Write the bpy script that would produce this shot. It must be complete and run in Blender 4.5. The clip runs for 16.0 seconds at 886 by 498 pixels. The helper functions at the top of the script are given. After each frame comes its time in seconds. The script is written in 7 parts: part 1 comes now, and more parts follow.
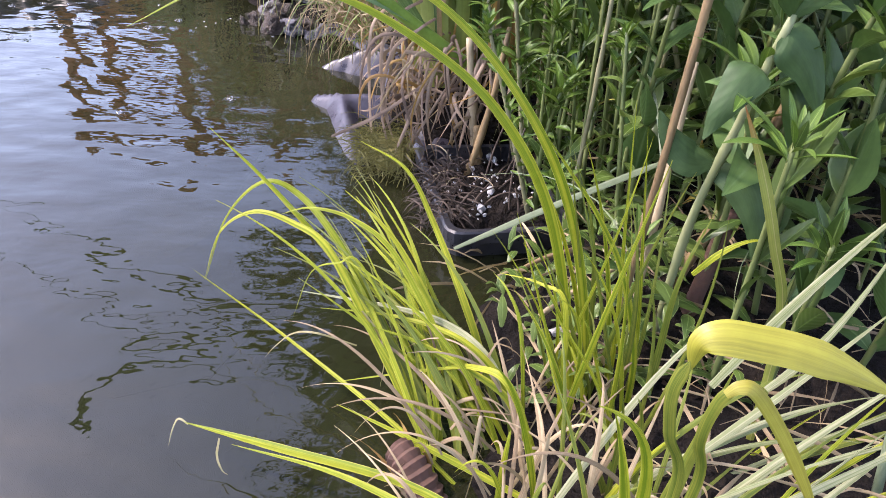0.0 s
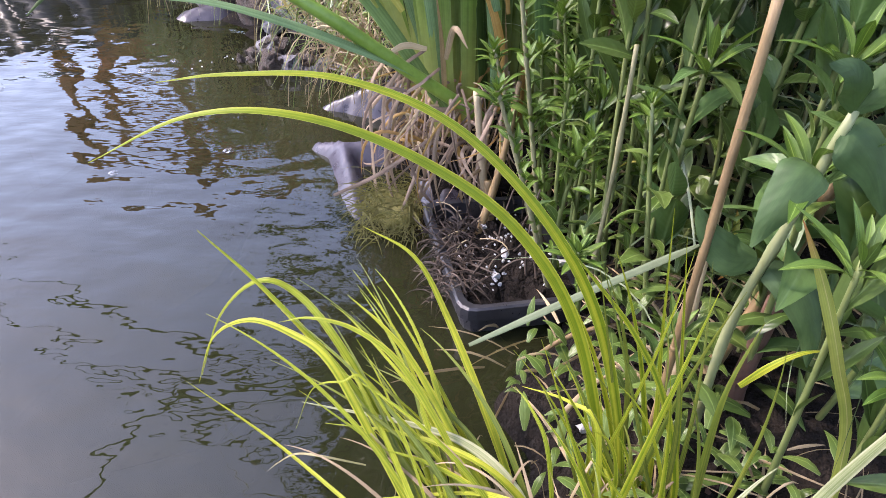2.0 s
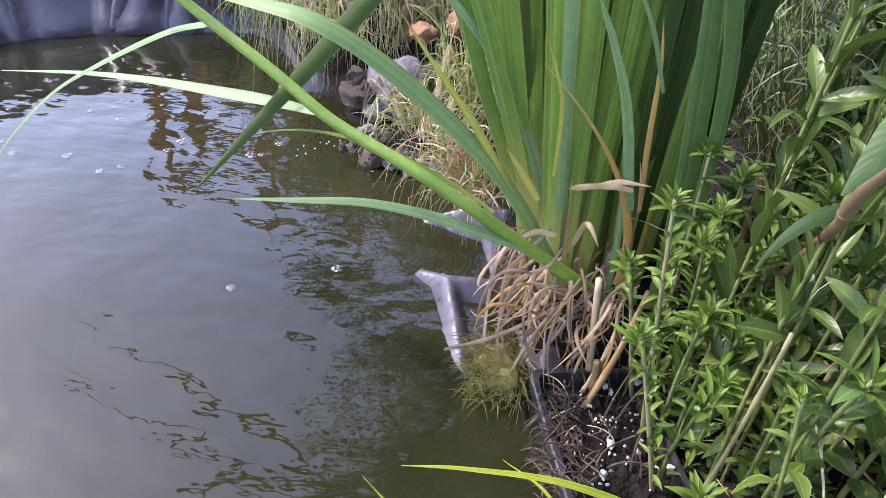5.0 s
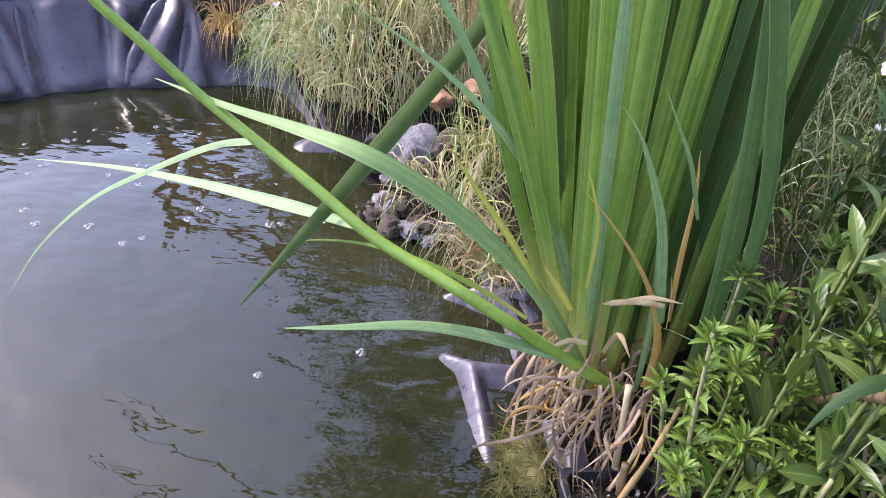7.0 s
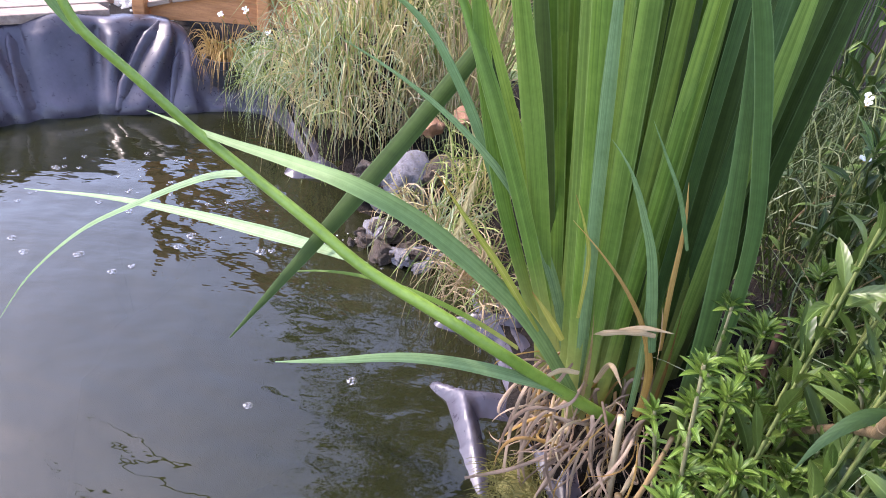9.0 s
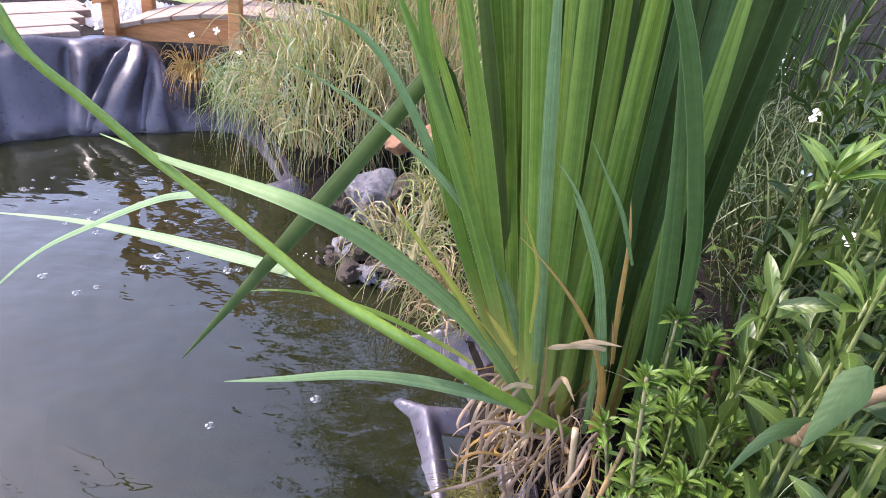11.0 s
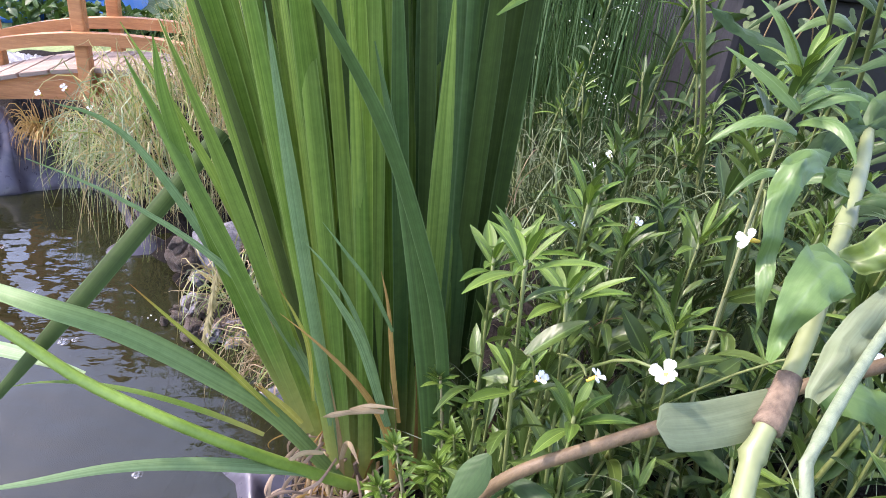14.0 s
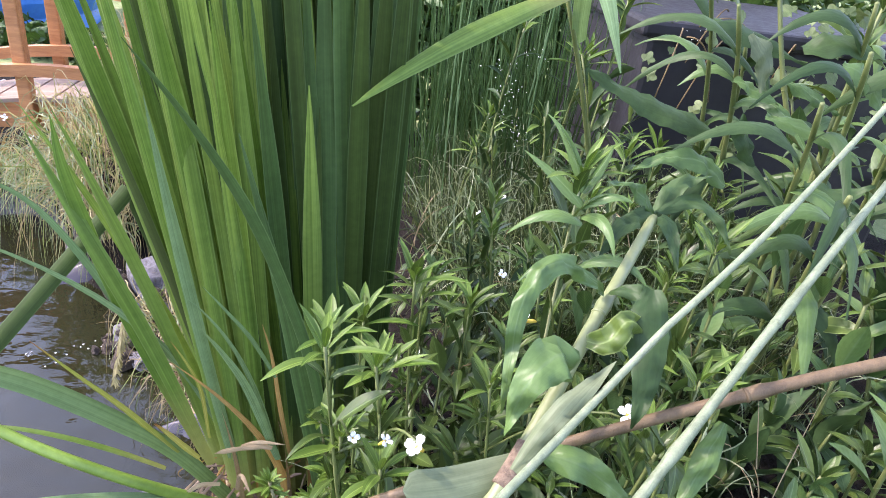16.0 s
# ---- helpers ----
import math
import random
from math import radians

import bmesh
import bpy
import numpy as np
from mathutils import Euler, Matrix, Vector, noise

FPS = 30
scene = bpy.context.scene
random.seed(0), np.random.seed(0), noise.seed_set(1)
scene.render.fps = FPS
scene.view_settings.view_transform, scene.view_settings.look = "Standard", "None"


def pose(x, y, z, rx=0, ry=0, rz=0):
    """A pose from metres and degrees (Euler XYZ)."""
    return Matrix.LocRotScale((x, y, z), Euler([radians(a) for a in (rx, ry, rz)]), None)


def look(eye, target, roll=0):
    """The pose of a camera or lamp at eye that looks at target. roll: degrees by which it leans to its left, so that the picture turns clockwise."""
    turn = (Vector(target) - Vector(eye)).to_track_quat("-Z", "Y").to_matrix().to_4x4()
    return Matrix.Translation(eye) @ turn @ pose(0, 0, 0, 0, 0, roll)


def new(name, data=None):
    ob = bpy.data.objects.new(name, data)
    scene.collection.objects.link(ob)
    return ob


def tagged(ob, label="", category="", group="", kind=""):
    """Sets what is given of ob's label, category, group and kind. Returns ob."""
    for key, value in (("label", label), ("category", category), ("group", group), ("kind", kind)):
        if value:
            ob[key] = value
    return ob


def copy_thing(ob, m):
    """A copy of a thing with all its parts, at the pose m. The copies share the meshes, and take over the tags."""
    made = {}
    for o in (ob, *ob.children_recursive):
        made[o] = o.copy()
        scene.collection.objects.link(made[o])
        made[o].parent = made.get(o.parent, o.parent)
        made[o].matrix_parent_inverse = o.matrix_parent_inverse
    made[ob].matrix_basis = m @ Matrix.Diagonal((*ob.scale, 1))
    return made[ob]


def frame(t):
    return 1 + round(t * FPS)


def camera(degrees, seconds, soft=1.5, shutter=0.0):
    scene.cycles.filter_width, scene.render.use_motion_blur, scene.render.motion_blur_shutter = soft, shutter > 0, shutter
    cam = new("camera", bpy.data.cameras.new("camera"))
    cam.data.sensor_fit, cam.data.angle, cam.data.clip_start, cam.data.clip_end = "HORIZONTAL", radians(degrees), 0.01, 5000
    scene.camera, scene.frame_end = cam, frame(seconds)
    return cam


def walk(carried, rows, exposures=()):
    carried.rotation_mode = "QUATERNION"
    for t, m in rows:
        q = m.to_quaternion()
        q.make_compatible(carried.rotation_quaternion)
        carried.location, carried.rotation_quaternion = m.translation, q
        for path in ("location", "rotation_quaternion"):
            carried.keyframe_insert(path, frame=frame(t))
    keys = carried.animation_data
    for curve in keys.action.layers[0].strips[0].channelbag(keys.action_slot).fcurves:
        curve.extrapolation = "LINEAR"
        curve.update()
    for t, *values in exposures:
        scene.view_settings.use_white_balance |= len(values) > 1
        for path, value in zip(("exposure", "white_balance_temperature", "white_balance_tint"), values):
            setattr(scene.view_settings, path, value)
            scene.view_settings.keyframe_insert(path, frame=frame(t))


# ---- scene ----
cam = camera(68.0, 16.0, soft=0.9)
PATH = [
    (0, (0.019, -0.003, 0.449), (0.091, 1.65, -0.674), 5.3),
    (0.5, (0.014, 0.025, 0.456), (0.09, 1.682, -0.66), 4.5),
    (1, (0.01, 0.051, 0.463), (0.08, 1.703, -0.662), 3.4),
    (1.5, (0.012, 0.078, 0.477), (0.078, 1.728, -0.651), 2.8),
    (2, (0.015, 0.091, 0.488), (0.055, 1.743, -0.639), 2.7),
    (2.5, (-0.002, 0.099, 0.535), (-0.036, 1.751, -0.593), 3.7),
    (3, (-0.043, 0.103, 0.56), (-0.114, 1.76, -0.558), 5.4),
    (3.5, (-0.058, 0.117, 0.599), (-0.168, 1.768, -0.525), 5.1),
    (4, (-0.07, 0.148, 0.641), (-0.176, 1.783, -0.506), 5.1),
    (4.5, (-0.089, 0.177, 0.665), (-0.159, 1.818, -0.477), 6.4),
    (5, (-0.119, 0.186, 0.684), (-0.166, 1.83, -0.452), 7.4),
    (5.2, (-0.137, 0.197, 0.693), (-0.154, 1.846, -0.439), 8.2),
    (7.3, (-0.195, 0.238, 0.79), (-0.222, 1.924, -0.285), 8.7),
    (7.5, (-0.193, 0.242, 0.78), (-0.216, 1.941, -0.276), 9.2),
    (8, (-0.198, 0.241, 0.79), (-0.22, 1.946, -0.254), 8.6),
    (10.5, (-0.184, 0.231, 0.803), (-0.167, 1.958, -0.206), 9.0),
    (11, (-0.155, 0.23, 0.812), (-0.127, 1.966, -0.182), 8.5),
    (11.5, (-0.141, 0.236, 0.821), (-0.102, 1.978, -0.16), 8.4),
    (12, (-0.114, 0.237, 0.83), (-0.062, 1.983, -0.143), 8.1),
    (12.5, (-0.076, 0.245, 0.846), (0.0, 1.997, -0.115), 7.8),
    (13, (-0.028, 0.249, 0.878), (0.097, 2.008, -0.065), 7.7),
    (13.5, (0.028, 0.247, 0.9), (0.202, 2.007, -0.033), 7.5),
    (14, (0.057, 0.245, 0.91), (0.255, 2.003, -0.022), 7.0),
    (14.5, (0.094, 0.233, 0.942), (0.314, 1.991, 0.014), 7.1),
    (15, (0.128, 0.212, 0.986), (0.374, 1.967, 0.059), 7.2),
    (15.5, (0.148, 0.201, 1.008), (0.408, 1.958, 0.089), 7.9),
    (16, (0.177, 0.183, 1.038), (0.448, 1.936, 0.113), 7.9),
]
walk(cam, [(t, look(eye, target, roll)) for t, eye, target, roll in PATH], [(0.0, 0.14, 6500, 27.0), (2.0, 0.24, 6500, 27.0), (5.0, 0.38, 6500, 27.0), (8.0, 0.45, 6500, 27.0), (12.0, 0.37, 6500, 27.0), (16.0, 0.37, 6500, 27.0)])

# world and sun: bright overcast afternoon
world = bpy.data.worlds.new("overcast_sky")
scene.world = world
world.use_nodes = True
_n, _l = world.node_tree.nodes, world.node_tree.links
_sky = _n.new("ShaderNodeTexSky")
_sky.sky_type, _sky.sun_disc = "NISHITA", False
_sky.sun_elevation, _sky.sun_rotation = radians(50), radians(-77)
_sky.dust_density, _sky.air_density, _sky.ozone_density = 1.6, 1.0, 3.0
_hs = _n.new("ShaderNodeHueSaturation")
_hs.inputs["Saturation"].default_value = 0.85
_bg = _n["Background"]
_bg.inputs["Strength"].default_value = 0.67
_l.new(_sky.outputs["Color"], _hs.inputs["Color"])
_l.new(_hs.outputs["Color"], _bg.inputs["Color"])
_sun = bpy.data.lights.new("sun", "SUN")
_sun.energy, _sun.angle, _sun.color = 4.7, radians(4), (1.0, 0.93, 0.82)
sun = new("sun", _sun)
sun.matrix_world = look((-3.8, 1.5, 4.6), (0, 0.6, 0))
scene.view_settings.exposure = 0.0


# ---- materials ----
def material(name):
    m = bpy.data.materials.new(name)
    m.use_nodes = True
    nt = m.node_tree
    return m, nt, nt.nodes["Principled BSDF"], nt.nodes["Material Output"]


def mixrgb(nt, fac, a, b, mode="MIX"):
    n = nt.nodes.new("ShaderNodeMix")
    n.data_type, n.blend_type = "RGBA", mode
    for sock, v in ((n.inputs[0], fac), (n.inputs[6], a), (n.inputs[7], b)):
        if isinstance(v, bpy.types.NodeSocket):
            nt.links.new(v, sock)
        else:
            sock.default_value = v if not isinstance(v, tuple) else (*v, 1.0)
    return n.outputs[2]


def noise_tex(nt, scale, detail=4.0, rough=0.6, coord="Object", stretch=None):
    tc = nt.nodes.new("ShaderNodeTexCoord")
    mp = nt.nodes.new("ShaderNodeMapping")
    nt.links.new(tc.outputs[coord], mp.inputs["Vector"])
    if stretch:
        mp.inputs["Scale"].default_value = stretch
    n = nt.nodes.new("ShaderNodeTexNoise")
    n.inputs["Scale"].default_value, n.inputs["Detail"].default_value, n.inputs["Roughness"].default_value = scale, detail, rough
    nt.links.new(mp.outputs["Vector"], n.inputs["Vector"])
    return n.outputs["Fac"]


def ramp(nt, src, stops):
    r = nt.nodes.new("ShaderNodeValToRGB")
    nt.links.new(src, r.inputs["Fac"])
    el = r.color_ramp.elements
    while len(el) < len(stops):
        el.new(0.5)
    for e, (p, c) in zip(el, stops):
        e.position, e.color = p, (*c, 1.0) if isinstance(c, tuple) else (c, c, c, 1.0)
    return r.outputs["Color"]


def bump(nt, bsdf, src, strength, distance):
    b = nt.nodes.new("ShaderNodeBump")
    b.inputs["Strength"].default_value, b.inputs["Distance"].default_value = strength, distance
    nt.links.new(src, b.inputs["Height"])
    nt.links.new(b.outputs["Normal"], bsdf.inputs["Normal"])
    return b


def plain(name, dark, light, scale, rough=0.7, bump_s=0.4, bump_d=0.004, stretch=None, metallic=0.0, spots=None, gloss=0.5):
    """Two-scale mottled material in object space."""
    m, nt, p, out = material(name)
    a, b = noise_tex(nt, scale, 5, 0.65, stretch=stretch), noise_tex(nt, scale * 9, 3, 0.7, stretch=stretch)
    col = mixrgb(nt, ramp(nt, a, [(0.3, 0.0), (0.7, 1.0)]), dark, light)
    col = mixrgb(nt, 0.35, col, ramp(nt, b, [(0.25, 0.25), (0.75, 0.85)]), "SOFT_LIGHT")
    if spots:
        sp = ramp(nt, noise_tex(nt, scale * 3.3, 6, 0.75), [(0.56, 0.0), (0.66, 1.0)])
        col = mixrgb(nt, sp, col, spots)
    nt.links.new(col, p.inputs["Base Color"])
    p.inputs["Roughness"].default_value, p.inputs["Metallic"].default_value = rough, metallic
    p.inputs["Specular IOR Level"].default_value = gloss
    mx = mixrgb(nt, 0.5, a, b)
    rv = ramp(nt, b, [(0.3, rough - 0.12), (0.7, min(1.0, rough + 0.12))])
    nt.links.new(rv, p.inputs["Roughness"])
    bump(nt, p, mx, bump_s, bump_d)
    return m


def leaf_material(name, dark, light, stripe=None, stripes=7.0, rough=0.42, through_light=0.3, vein=None, tip=None, gloss=0.5, side_veins=0.0, rib=0.3, foot=None, relief=0.35, edge=None):
    """A leaf in UV space: u runs across, v from base to tip. Longitudinal veins or stripes, mottling, a change of tone from leaf to leaf."""
    m, nt, p, out = material(name)
    tc = nt.nodes.new("ShaderNodeTexCoord")
    sep = nt.nodes.new("ShaderNodeSeparateXYZ")
    nt.links.new(tc.outputs["UV"], sep.inputs[0])
    oi = nt.nodes.new("ShaderNodeObjectInfo")
    isl = nt.nodes.new("ShaderNodeNewGeometry")
    mott = noise_tex(nt, 14.0, 5, 0.65)
    fine = noise_tex(nt, 90.0, 3, 0.6)
    rnd = nt.nodes.new("ShaderNodeMath")
    rnd.operation = "ADD"
    nt.links.new(oi.outputs["Random"], rnd.inputs[0])
    nt.links.new(isl.outputs["Random Per Island"], rnd.inputs[1])
    fr = nt.nodes.new("ShaderNodeMath")
    fr.operation = "FRACT"
    nt.links.new(rnd.outputs[0], fr.inputs[0])
    mixf = nt.nodes.new("ShaderNodeMath")
    mixf.operation = "MULTIPLY_ADD"
    nt.links.new(mott, mixf.inputs[0])
    mixf.inputs[1].default_value = 0.7
    sc = nt.nodes.new("ShaderNodeMath")
    sc.operation = "MULTIPLY_ADD"
    nt.links.new(fr.outputs[0], sc.inputs[0])
    sc.inputs[1].default_value, sc.inputs[2].default_value = 0.75, -0.2
    nt.links.new(sc.outputs[0], mixf.inputs[2])
    col = mixrgb(nt, mixf.outputs[0], dark, light)
    # uneven veins along the leaf
    comb = nt.nodes.new("ShaderNodeCombineXYZ")
    mul = nt.nodes.new("ShaderNodeMath")
    mul.operation = "MULTIPLY"
    nt.links.new(sep.outputs[0], mul.inputs[0])
    mul.inputs[1].default_value = stripes * 2.2
    mv = nt.nodes.new("ShaderNodeMath")
    mv.operation = "MULTIPLY"
    nt.links.new(sep.outputs[1], mv.inputs[0])
    mv.inputs[1].default_value = 0.7
    mr = nt.nodes.new("ShaderNodeMath")
    mr.operation = "MULTIPLY"
    nt.links.new(fr.outputs[0], mr.inputs[0])
    mr.inputs[1].default_value = 60.0
    for k, q in enumerate((mul, mv, mr)):
        nt.links.new(q.outputs[0], comb.inputs[k])
    sn = nt.nodes.new("ShaderNodeTexNoise")
    sn.inputs["Scale"].default_value, sn.inputs["Detail"].default_value, sn.inputs["Roughness"].default_value = 1.0, 4.0, 0.7
    nt.links.new(comb.outputs[0], sn.inputs["Vector"])
    if stripe:
        col = mixrgb(nt, ramp(nt, sn.outputs[0], [(0.42, 0.0), (0.6, 1.0)]), col, stripe)
    else:
        col = mixrgb(nt, rib, col, ramp(nt, sn.outputs[0], [(0.37, 0.08), (0.5, 0.5), (0.63, 0.97)]), "SOFT_LIGHT")
    height = sn.outputs[0]
    if side_veins:
        # herringbone side veins from the midrib
        ab = nt.nodes.new("ShaderNodeMath")
        ab.operation = "SUBTRACT"
        nt.links.new(sep.outputs[0], ab.inputs[0])
        ab.inputs[1].default_value = 0.5
        ab2 = nt.nodes.new("ShaderNodeMath")
        ab2.operation = "ABSOLUTE"
        nt.links.new(ab.outputs[0], ab2.inputs[0])
        hb = nt.nodes.new("ShaderNodeMath")
        hb.operation = "MULTIPLY_ADD"
        nt.links.new(ab2.outputs[0], hb.inputs[0])
        hb.inputs[1].default_value = -0.45
        nt.links.new(sep.outputs[1], hb.inputs[2])
        hm = nt.nodes.new("ShaderNodeMath")
        hm.operation = "MULTIPLY"
        nt.links.new(hb.outputs[0], hm.inputs[0])
        hm.inputs[1].default_value = side_veins * 2 * math.pi
        hs = nt.nodes.new("ShaderNodeMath")
        hs.operation = "SINE"
        nt.links.new(hm.outputs[0], hs.inputs[0])
        col = mixrgb(nt, 0.09, col, ramp(nt, hs.outputs[0], [(0.0, 0.6), (0.9, 0.42), (1.0, 0.65)]), "SOFT_LIGHT")
        height = hs.outputs[0]
    if vein:
        mid = ramp(nt, sep.outputs[0], [(0.44, 0.0), (0.5, 1.0), (0.56, 0.0)])
        col = mixrgb(nt, mid, col, vein)
    if edge:
        col = mixrgb(nt, ramp(nt, sep.outputs[0], [(0.0, 1.0), (0.07, 0.0), (0.93, 0.0), (1.0, 1.0)]), col, edge)
    if foot:
        col = mixrgb(nt, ramp(nt, sep.outputs[1], [(0.02, 1.0), (0.22, 0.0)]), col, foot)
    if tip:
        col = mixrgb(nt, ramp(nt, sep.outputs[1], [(0.8, 0.0), (1.0, 1.0)]), col, tip)
    col = mixrgb(nt, 0.25, col, ramp(nt, fine, [(0.3, 0.3), (0.7, 0.75)]), "SOFT_LIGHT")
    nt.links.new(col, p.inputs["Base Color"])
    p.inputs["Roughness"].default_value = rough
    p.inputs["Specular IOR Level"].default_value = gloss
    bump(nt, p, height, relief, 0.0008)
    tr = nt.nodes.new("ShaderNodeBsdfTranslucent")
    tcol = mixrgb(nt, 0.6, col, (1.0, 1.0, 0.35), "MULTIPLY")
    nt.links.new(tcol, tr.inputs["Color"])
    ms = nt.nodes.new("ShaderNodeMixShader")
    ms.inputs[0].default_value = through_light
    nt.links.new(p.outputs[0], ms.inputs[1])
    nt.links.new(tr.outputs[0], ms.inputs[2])
    nt.links.new(ms.outputs[0], out.inputs["Surface"])
    return m


def water_material():
    """Murky green pond water: fresnel gloss over a tinted clear layer with some silt."""
    m, nt, p, out = material("pond_water")
    nt.nodes.remove(p)
    a = noise_tex(nt, 6.0, 2, 0.45, stretch=(1.0, 1.5, 1.0))
    b = noise_tex(nt, 21.0, 2, 0.5, stretch=(1.0, 1.6, 1.0))
    h = mixrgb(nt, 0.15, a, b)
    # rings that spread from the inlet
    tc = nt.nodes.new("ShaderNodeTexCoord")
    mp = nt.nodes.new("ShaderNodeMapping")
    mp.inputs["Location"].default_value = (0.42, -1.5, 0.0)
    nt.links.new(tc.outputs["Object"], mp.inputs["Vector"])
    wv = nt.nodes.new("ShaderNodeTexWave")
    wv.wave_type, wv.rings_direction, wv.wave_profile = "RINGS", "SPHERICAL", "SIN"
    wv.inputs["Scale"].default_value, wv.inputs["Distortion"].default_value = 4.2, 7.0
    wv.inputs["Detail"].default_value, wv.inputs["Detail Scale"].default_value = 2.0, 1.2
    nt.links.new(mp.outputs["Vector"], wv.inputs["Vector"])
    ring = nt.nodes.new("ShaderNodeMath")
    ring.operation = "MULTIPLY"
    nt.links.new(wv.outputs["Fac"], ring.inputs[0])
    nt.links.new(ramp(nt, noise_tex(nt, 2.6, 2, 0.5), [(0.42, 0.25), (0.62, 1.0)]), ring.inputs[1])
    h = mixrgb(nt, 0.10, h, ring.outputs[0])
    bp = nt.nodes.new("ShaderNodeBump")
    bp.inputs["Strength"].default_value, bp.inputs["Distance"].default_value = 0.24, 0.026
    nt.links.new(h, bp.inputs["Height"])
    gl = nt.nodes.new("ShaderNodeBsdfGlossy")
    gl.inputs["Roughness"].default_value = 0.015
    gl.inputs["Color"].default_value = (1, 1, 1, 1)
    nt.links.new(bp.outputs["Normal"], gl.inputs["Normal"])
    fr = nt.nodes.new("ShaderNodeFresnel")
    fr.inputs["IOR"].default_value = 1.46
    nt.links.new(bp.outputs["Normal"], fr.inputs["Normal"])
    tp = nt.nodes.new("ShaderNodeBsdfTransparent")
    tp.inputs["Color"].default_value = (0.20, 0.19, 0.085, 1)
    df = nt.nodes.new("ShaderNodeBsdfDiffuse")
    silt = mixrgb(nt, noise_tex(nt, 5.0, 4, 0.6), (0.0155, 0.017, 0.0065), (0.031, 0.033, 0.0135))
    nt.links.new(silt, df.inputs["Color"])
    body = nt.nodes.new("ShaderNodeMixShader")
    body.inputs[0].default_value = 0.55
    nt.links.new(tp.outputs[0], body.inputs[1])
    nt.links.new(df.outputs[0], body.inputs[2])
    ms = nt.nodes.new("ShaderNodeMixShader")
    nt.links.new(fr.outputs[0], ms.inputs[0])
    nt.links.new(body.outputs[0], ms.inputs[1])
    nt.links.new(gl.outputs[0], ms.inputs[2])
    nt.links.new(ms.outputs[0], out.inputs["Surface"])
    return m


WATER = water_material()
RUBBER = plain("black_pond_liner", (0.027, 0.024, 0.031), (0.060, 0.053, 0.070), 6.0, 0.36, 0.25, 0.004, spots=(0.065, 0.0598, 0.065))
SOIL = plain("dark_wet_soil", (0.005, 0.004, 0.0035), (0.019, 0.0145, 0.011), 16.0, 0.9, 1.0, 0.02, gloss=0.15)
LAWN = plain("garden_ground", (0.12, 0.17, 0.05), (0.24, 0.29, 0.11), 5.0, 0.95, 1.0, 0.03, spots=(0.26, 0.25, 0.12))
ROCK = plain("grey_weathered_rock", (0.085, 0.080, 0.088), (0.30, 0.285, 0.30), 26.0, 0.85, 1.0, 0.02, spots=(0.12, 0.105, 0.06))
ROCK_RED = plain("orange_brown_stone", (0.16, 0.075, 0.04), (0.32, 0.17, 0.09), 14.0, 0.85, 0.8, 0.01)
SHEATH = plain("papery_brown_sheath", (0.085, 0.058, 0.036), (0.26, 0.185, 0.12), 45.0, 0.7, 0.8, 0.003, stretch=(3, 3, 0.6))
RUBBLE = plain("brown_wet_rubble", (0.010, 0.007, 0.005), (0.14, 0.098, 0.070), 34.0, 0.42, 1.0, 0.02, spots=(0.03, 0.03, 0.012))
ROOTS = plain("dark_dead_root", (0.022, 0.015, 0.010), (0.085, 0.058, 0.038), 40.0, 0.8, 0.6, 0.003)
WOOD = plain("orange_stained_timber", (0.31, 0.12, 0.038), (0.54, 0.24, 0.085), 7.0, 0.55, 0.5, 0.004, stretch=(1, 9, 9))
DECK = plain("weathered_deck_timber", (0.19, 0.135, 0.10), (0.36, 0.275, 0.215), 7.0, 0.8, 0.7, 0.004, stretch=(0.7, 9, 9))
POT = plain("black_plastic", (0.012, 0.012, 0.014), (0.035, 0.035, 0.04), 25.0, 0.38, 0.3, 0.002)
TUB = plain("charcoal_plastic_panel", (0.010, 0.0095, 0.012), (0.018, 0.017, 0.021), 4.0, 0.6, 0.2, 0.004)
CLAY = plain("red_brown_stem", (0.050, 0.023, 0.015), (0.135, 0.068, 0.042), 18.0, 0.8, 0.5, 0.004)
PERLITE = plain("white_perlite", (0.32, 0.312, 0.296), (0.544, 0.536, 0.52), 60.0, 0.9, 0.6, 0.003)
CANE = plain("dry_brown_cane", (0.112, 0.070, 0.027), (0.255, 0.170, 0.072), 18.0, 0.6, 0.4, 0.003, stretch=(3, 3, 0.5))
CANE_DARK = plain("weathered_brown_reed", (0.07, 0.046, 0.022), (0.165, 0.112, 0.055), 18.0, 0.6, 0.4, 0.003, stretch=(3, 3, 0.5))
CANE_PALE = plain("pale_straw_stem", (0.26, 0.19, 0.10), (0.44, 0.35, 0.21), 22.0, 0.6, 0.4, 0.002, stretch=(3, 3, 0.5))
STEM = plain("green_stem", (0.07, 0.10, 0.025), (0.165, 0.19, 0.06), 20.0, 0.5, 0.3, 0.002, stretch=(1.4, 1.4, 0.35))
STEM_PALE = plain("pale_green_reed_stem", (0.174, 0.198, 0.0806), (0.285, 0.298, 0.149), 12.0, 0.45, 0.3, 0.002, stretch=(1.24, 1.24, 0.31))
STEM_TAN = plain("tan_green_stem", (0.13, 0.125, 0.055), (0.27, 0.25, 0.13), 16.0, 0.6, 0.4, 0.003, stretch=(1.5, 1.5, 0.5))
REED_STEM = plain("smooth_pale_reed_stem", (0.135, 0.165, 0.062), (0.205, 0.235, 0.108), 5.0, 0.45, 0.2, 0.002, stretch=(1, 1, 0.4))
STEM_GREY = plain("grey_green_stalk", (0.12, 0.152, 0.085), (0.215, 0.26, 0.155), 30.0, 0.5, 0.5, 0.002, stretch=(3, 3, 0.6))
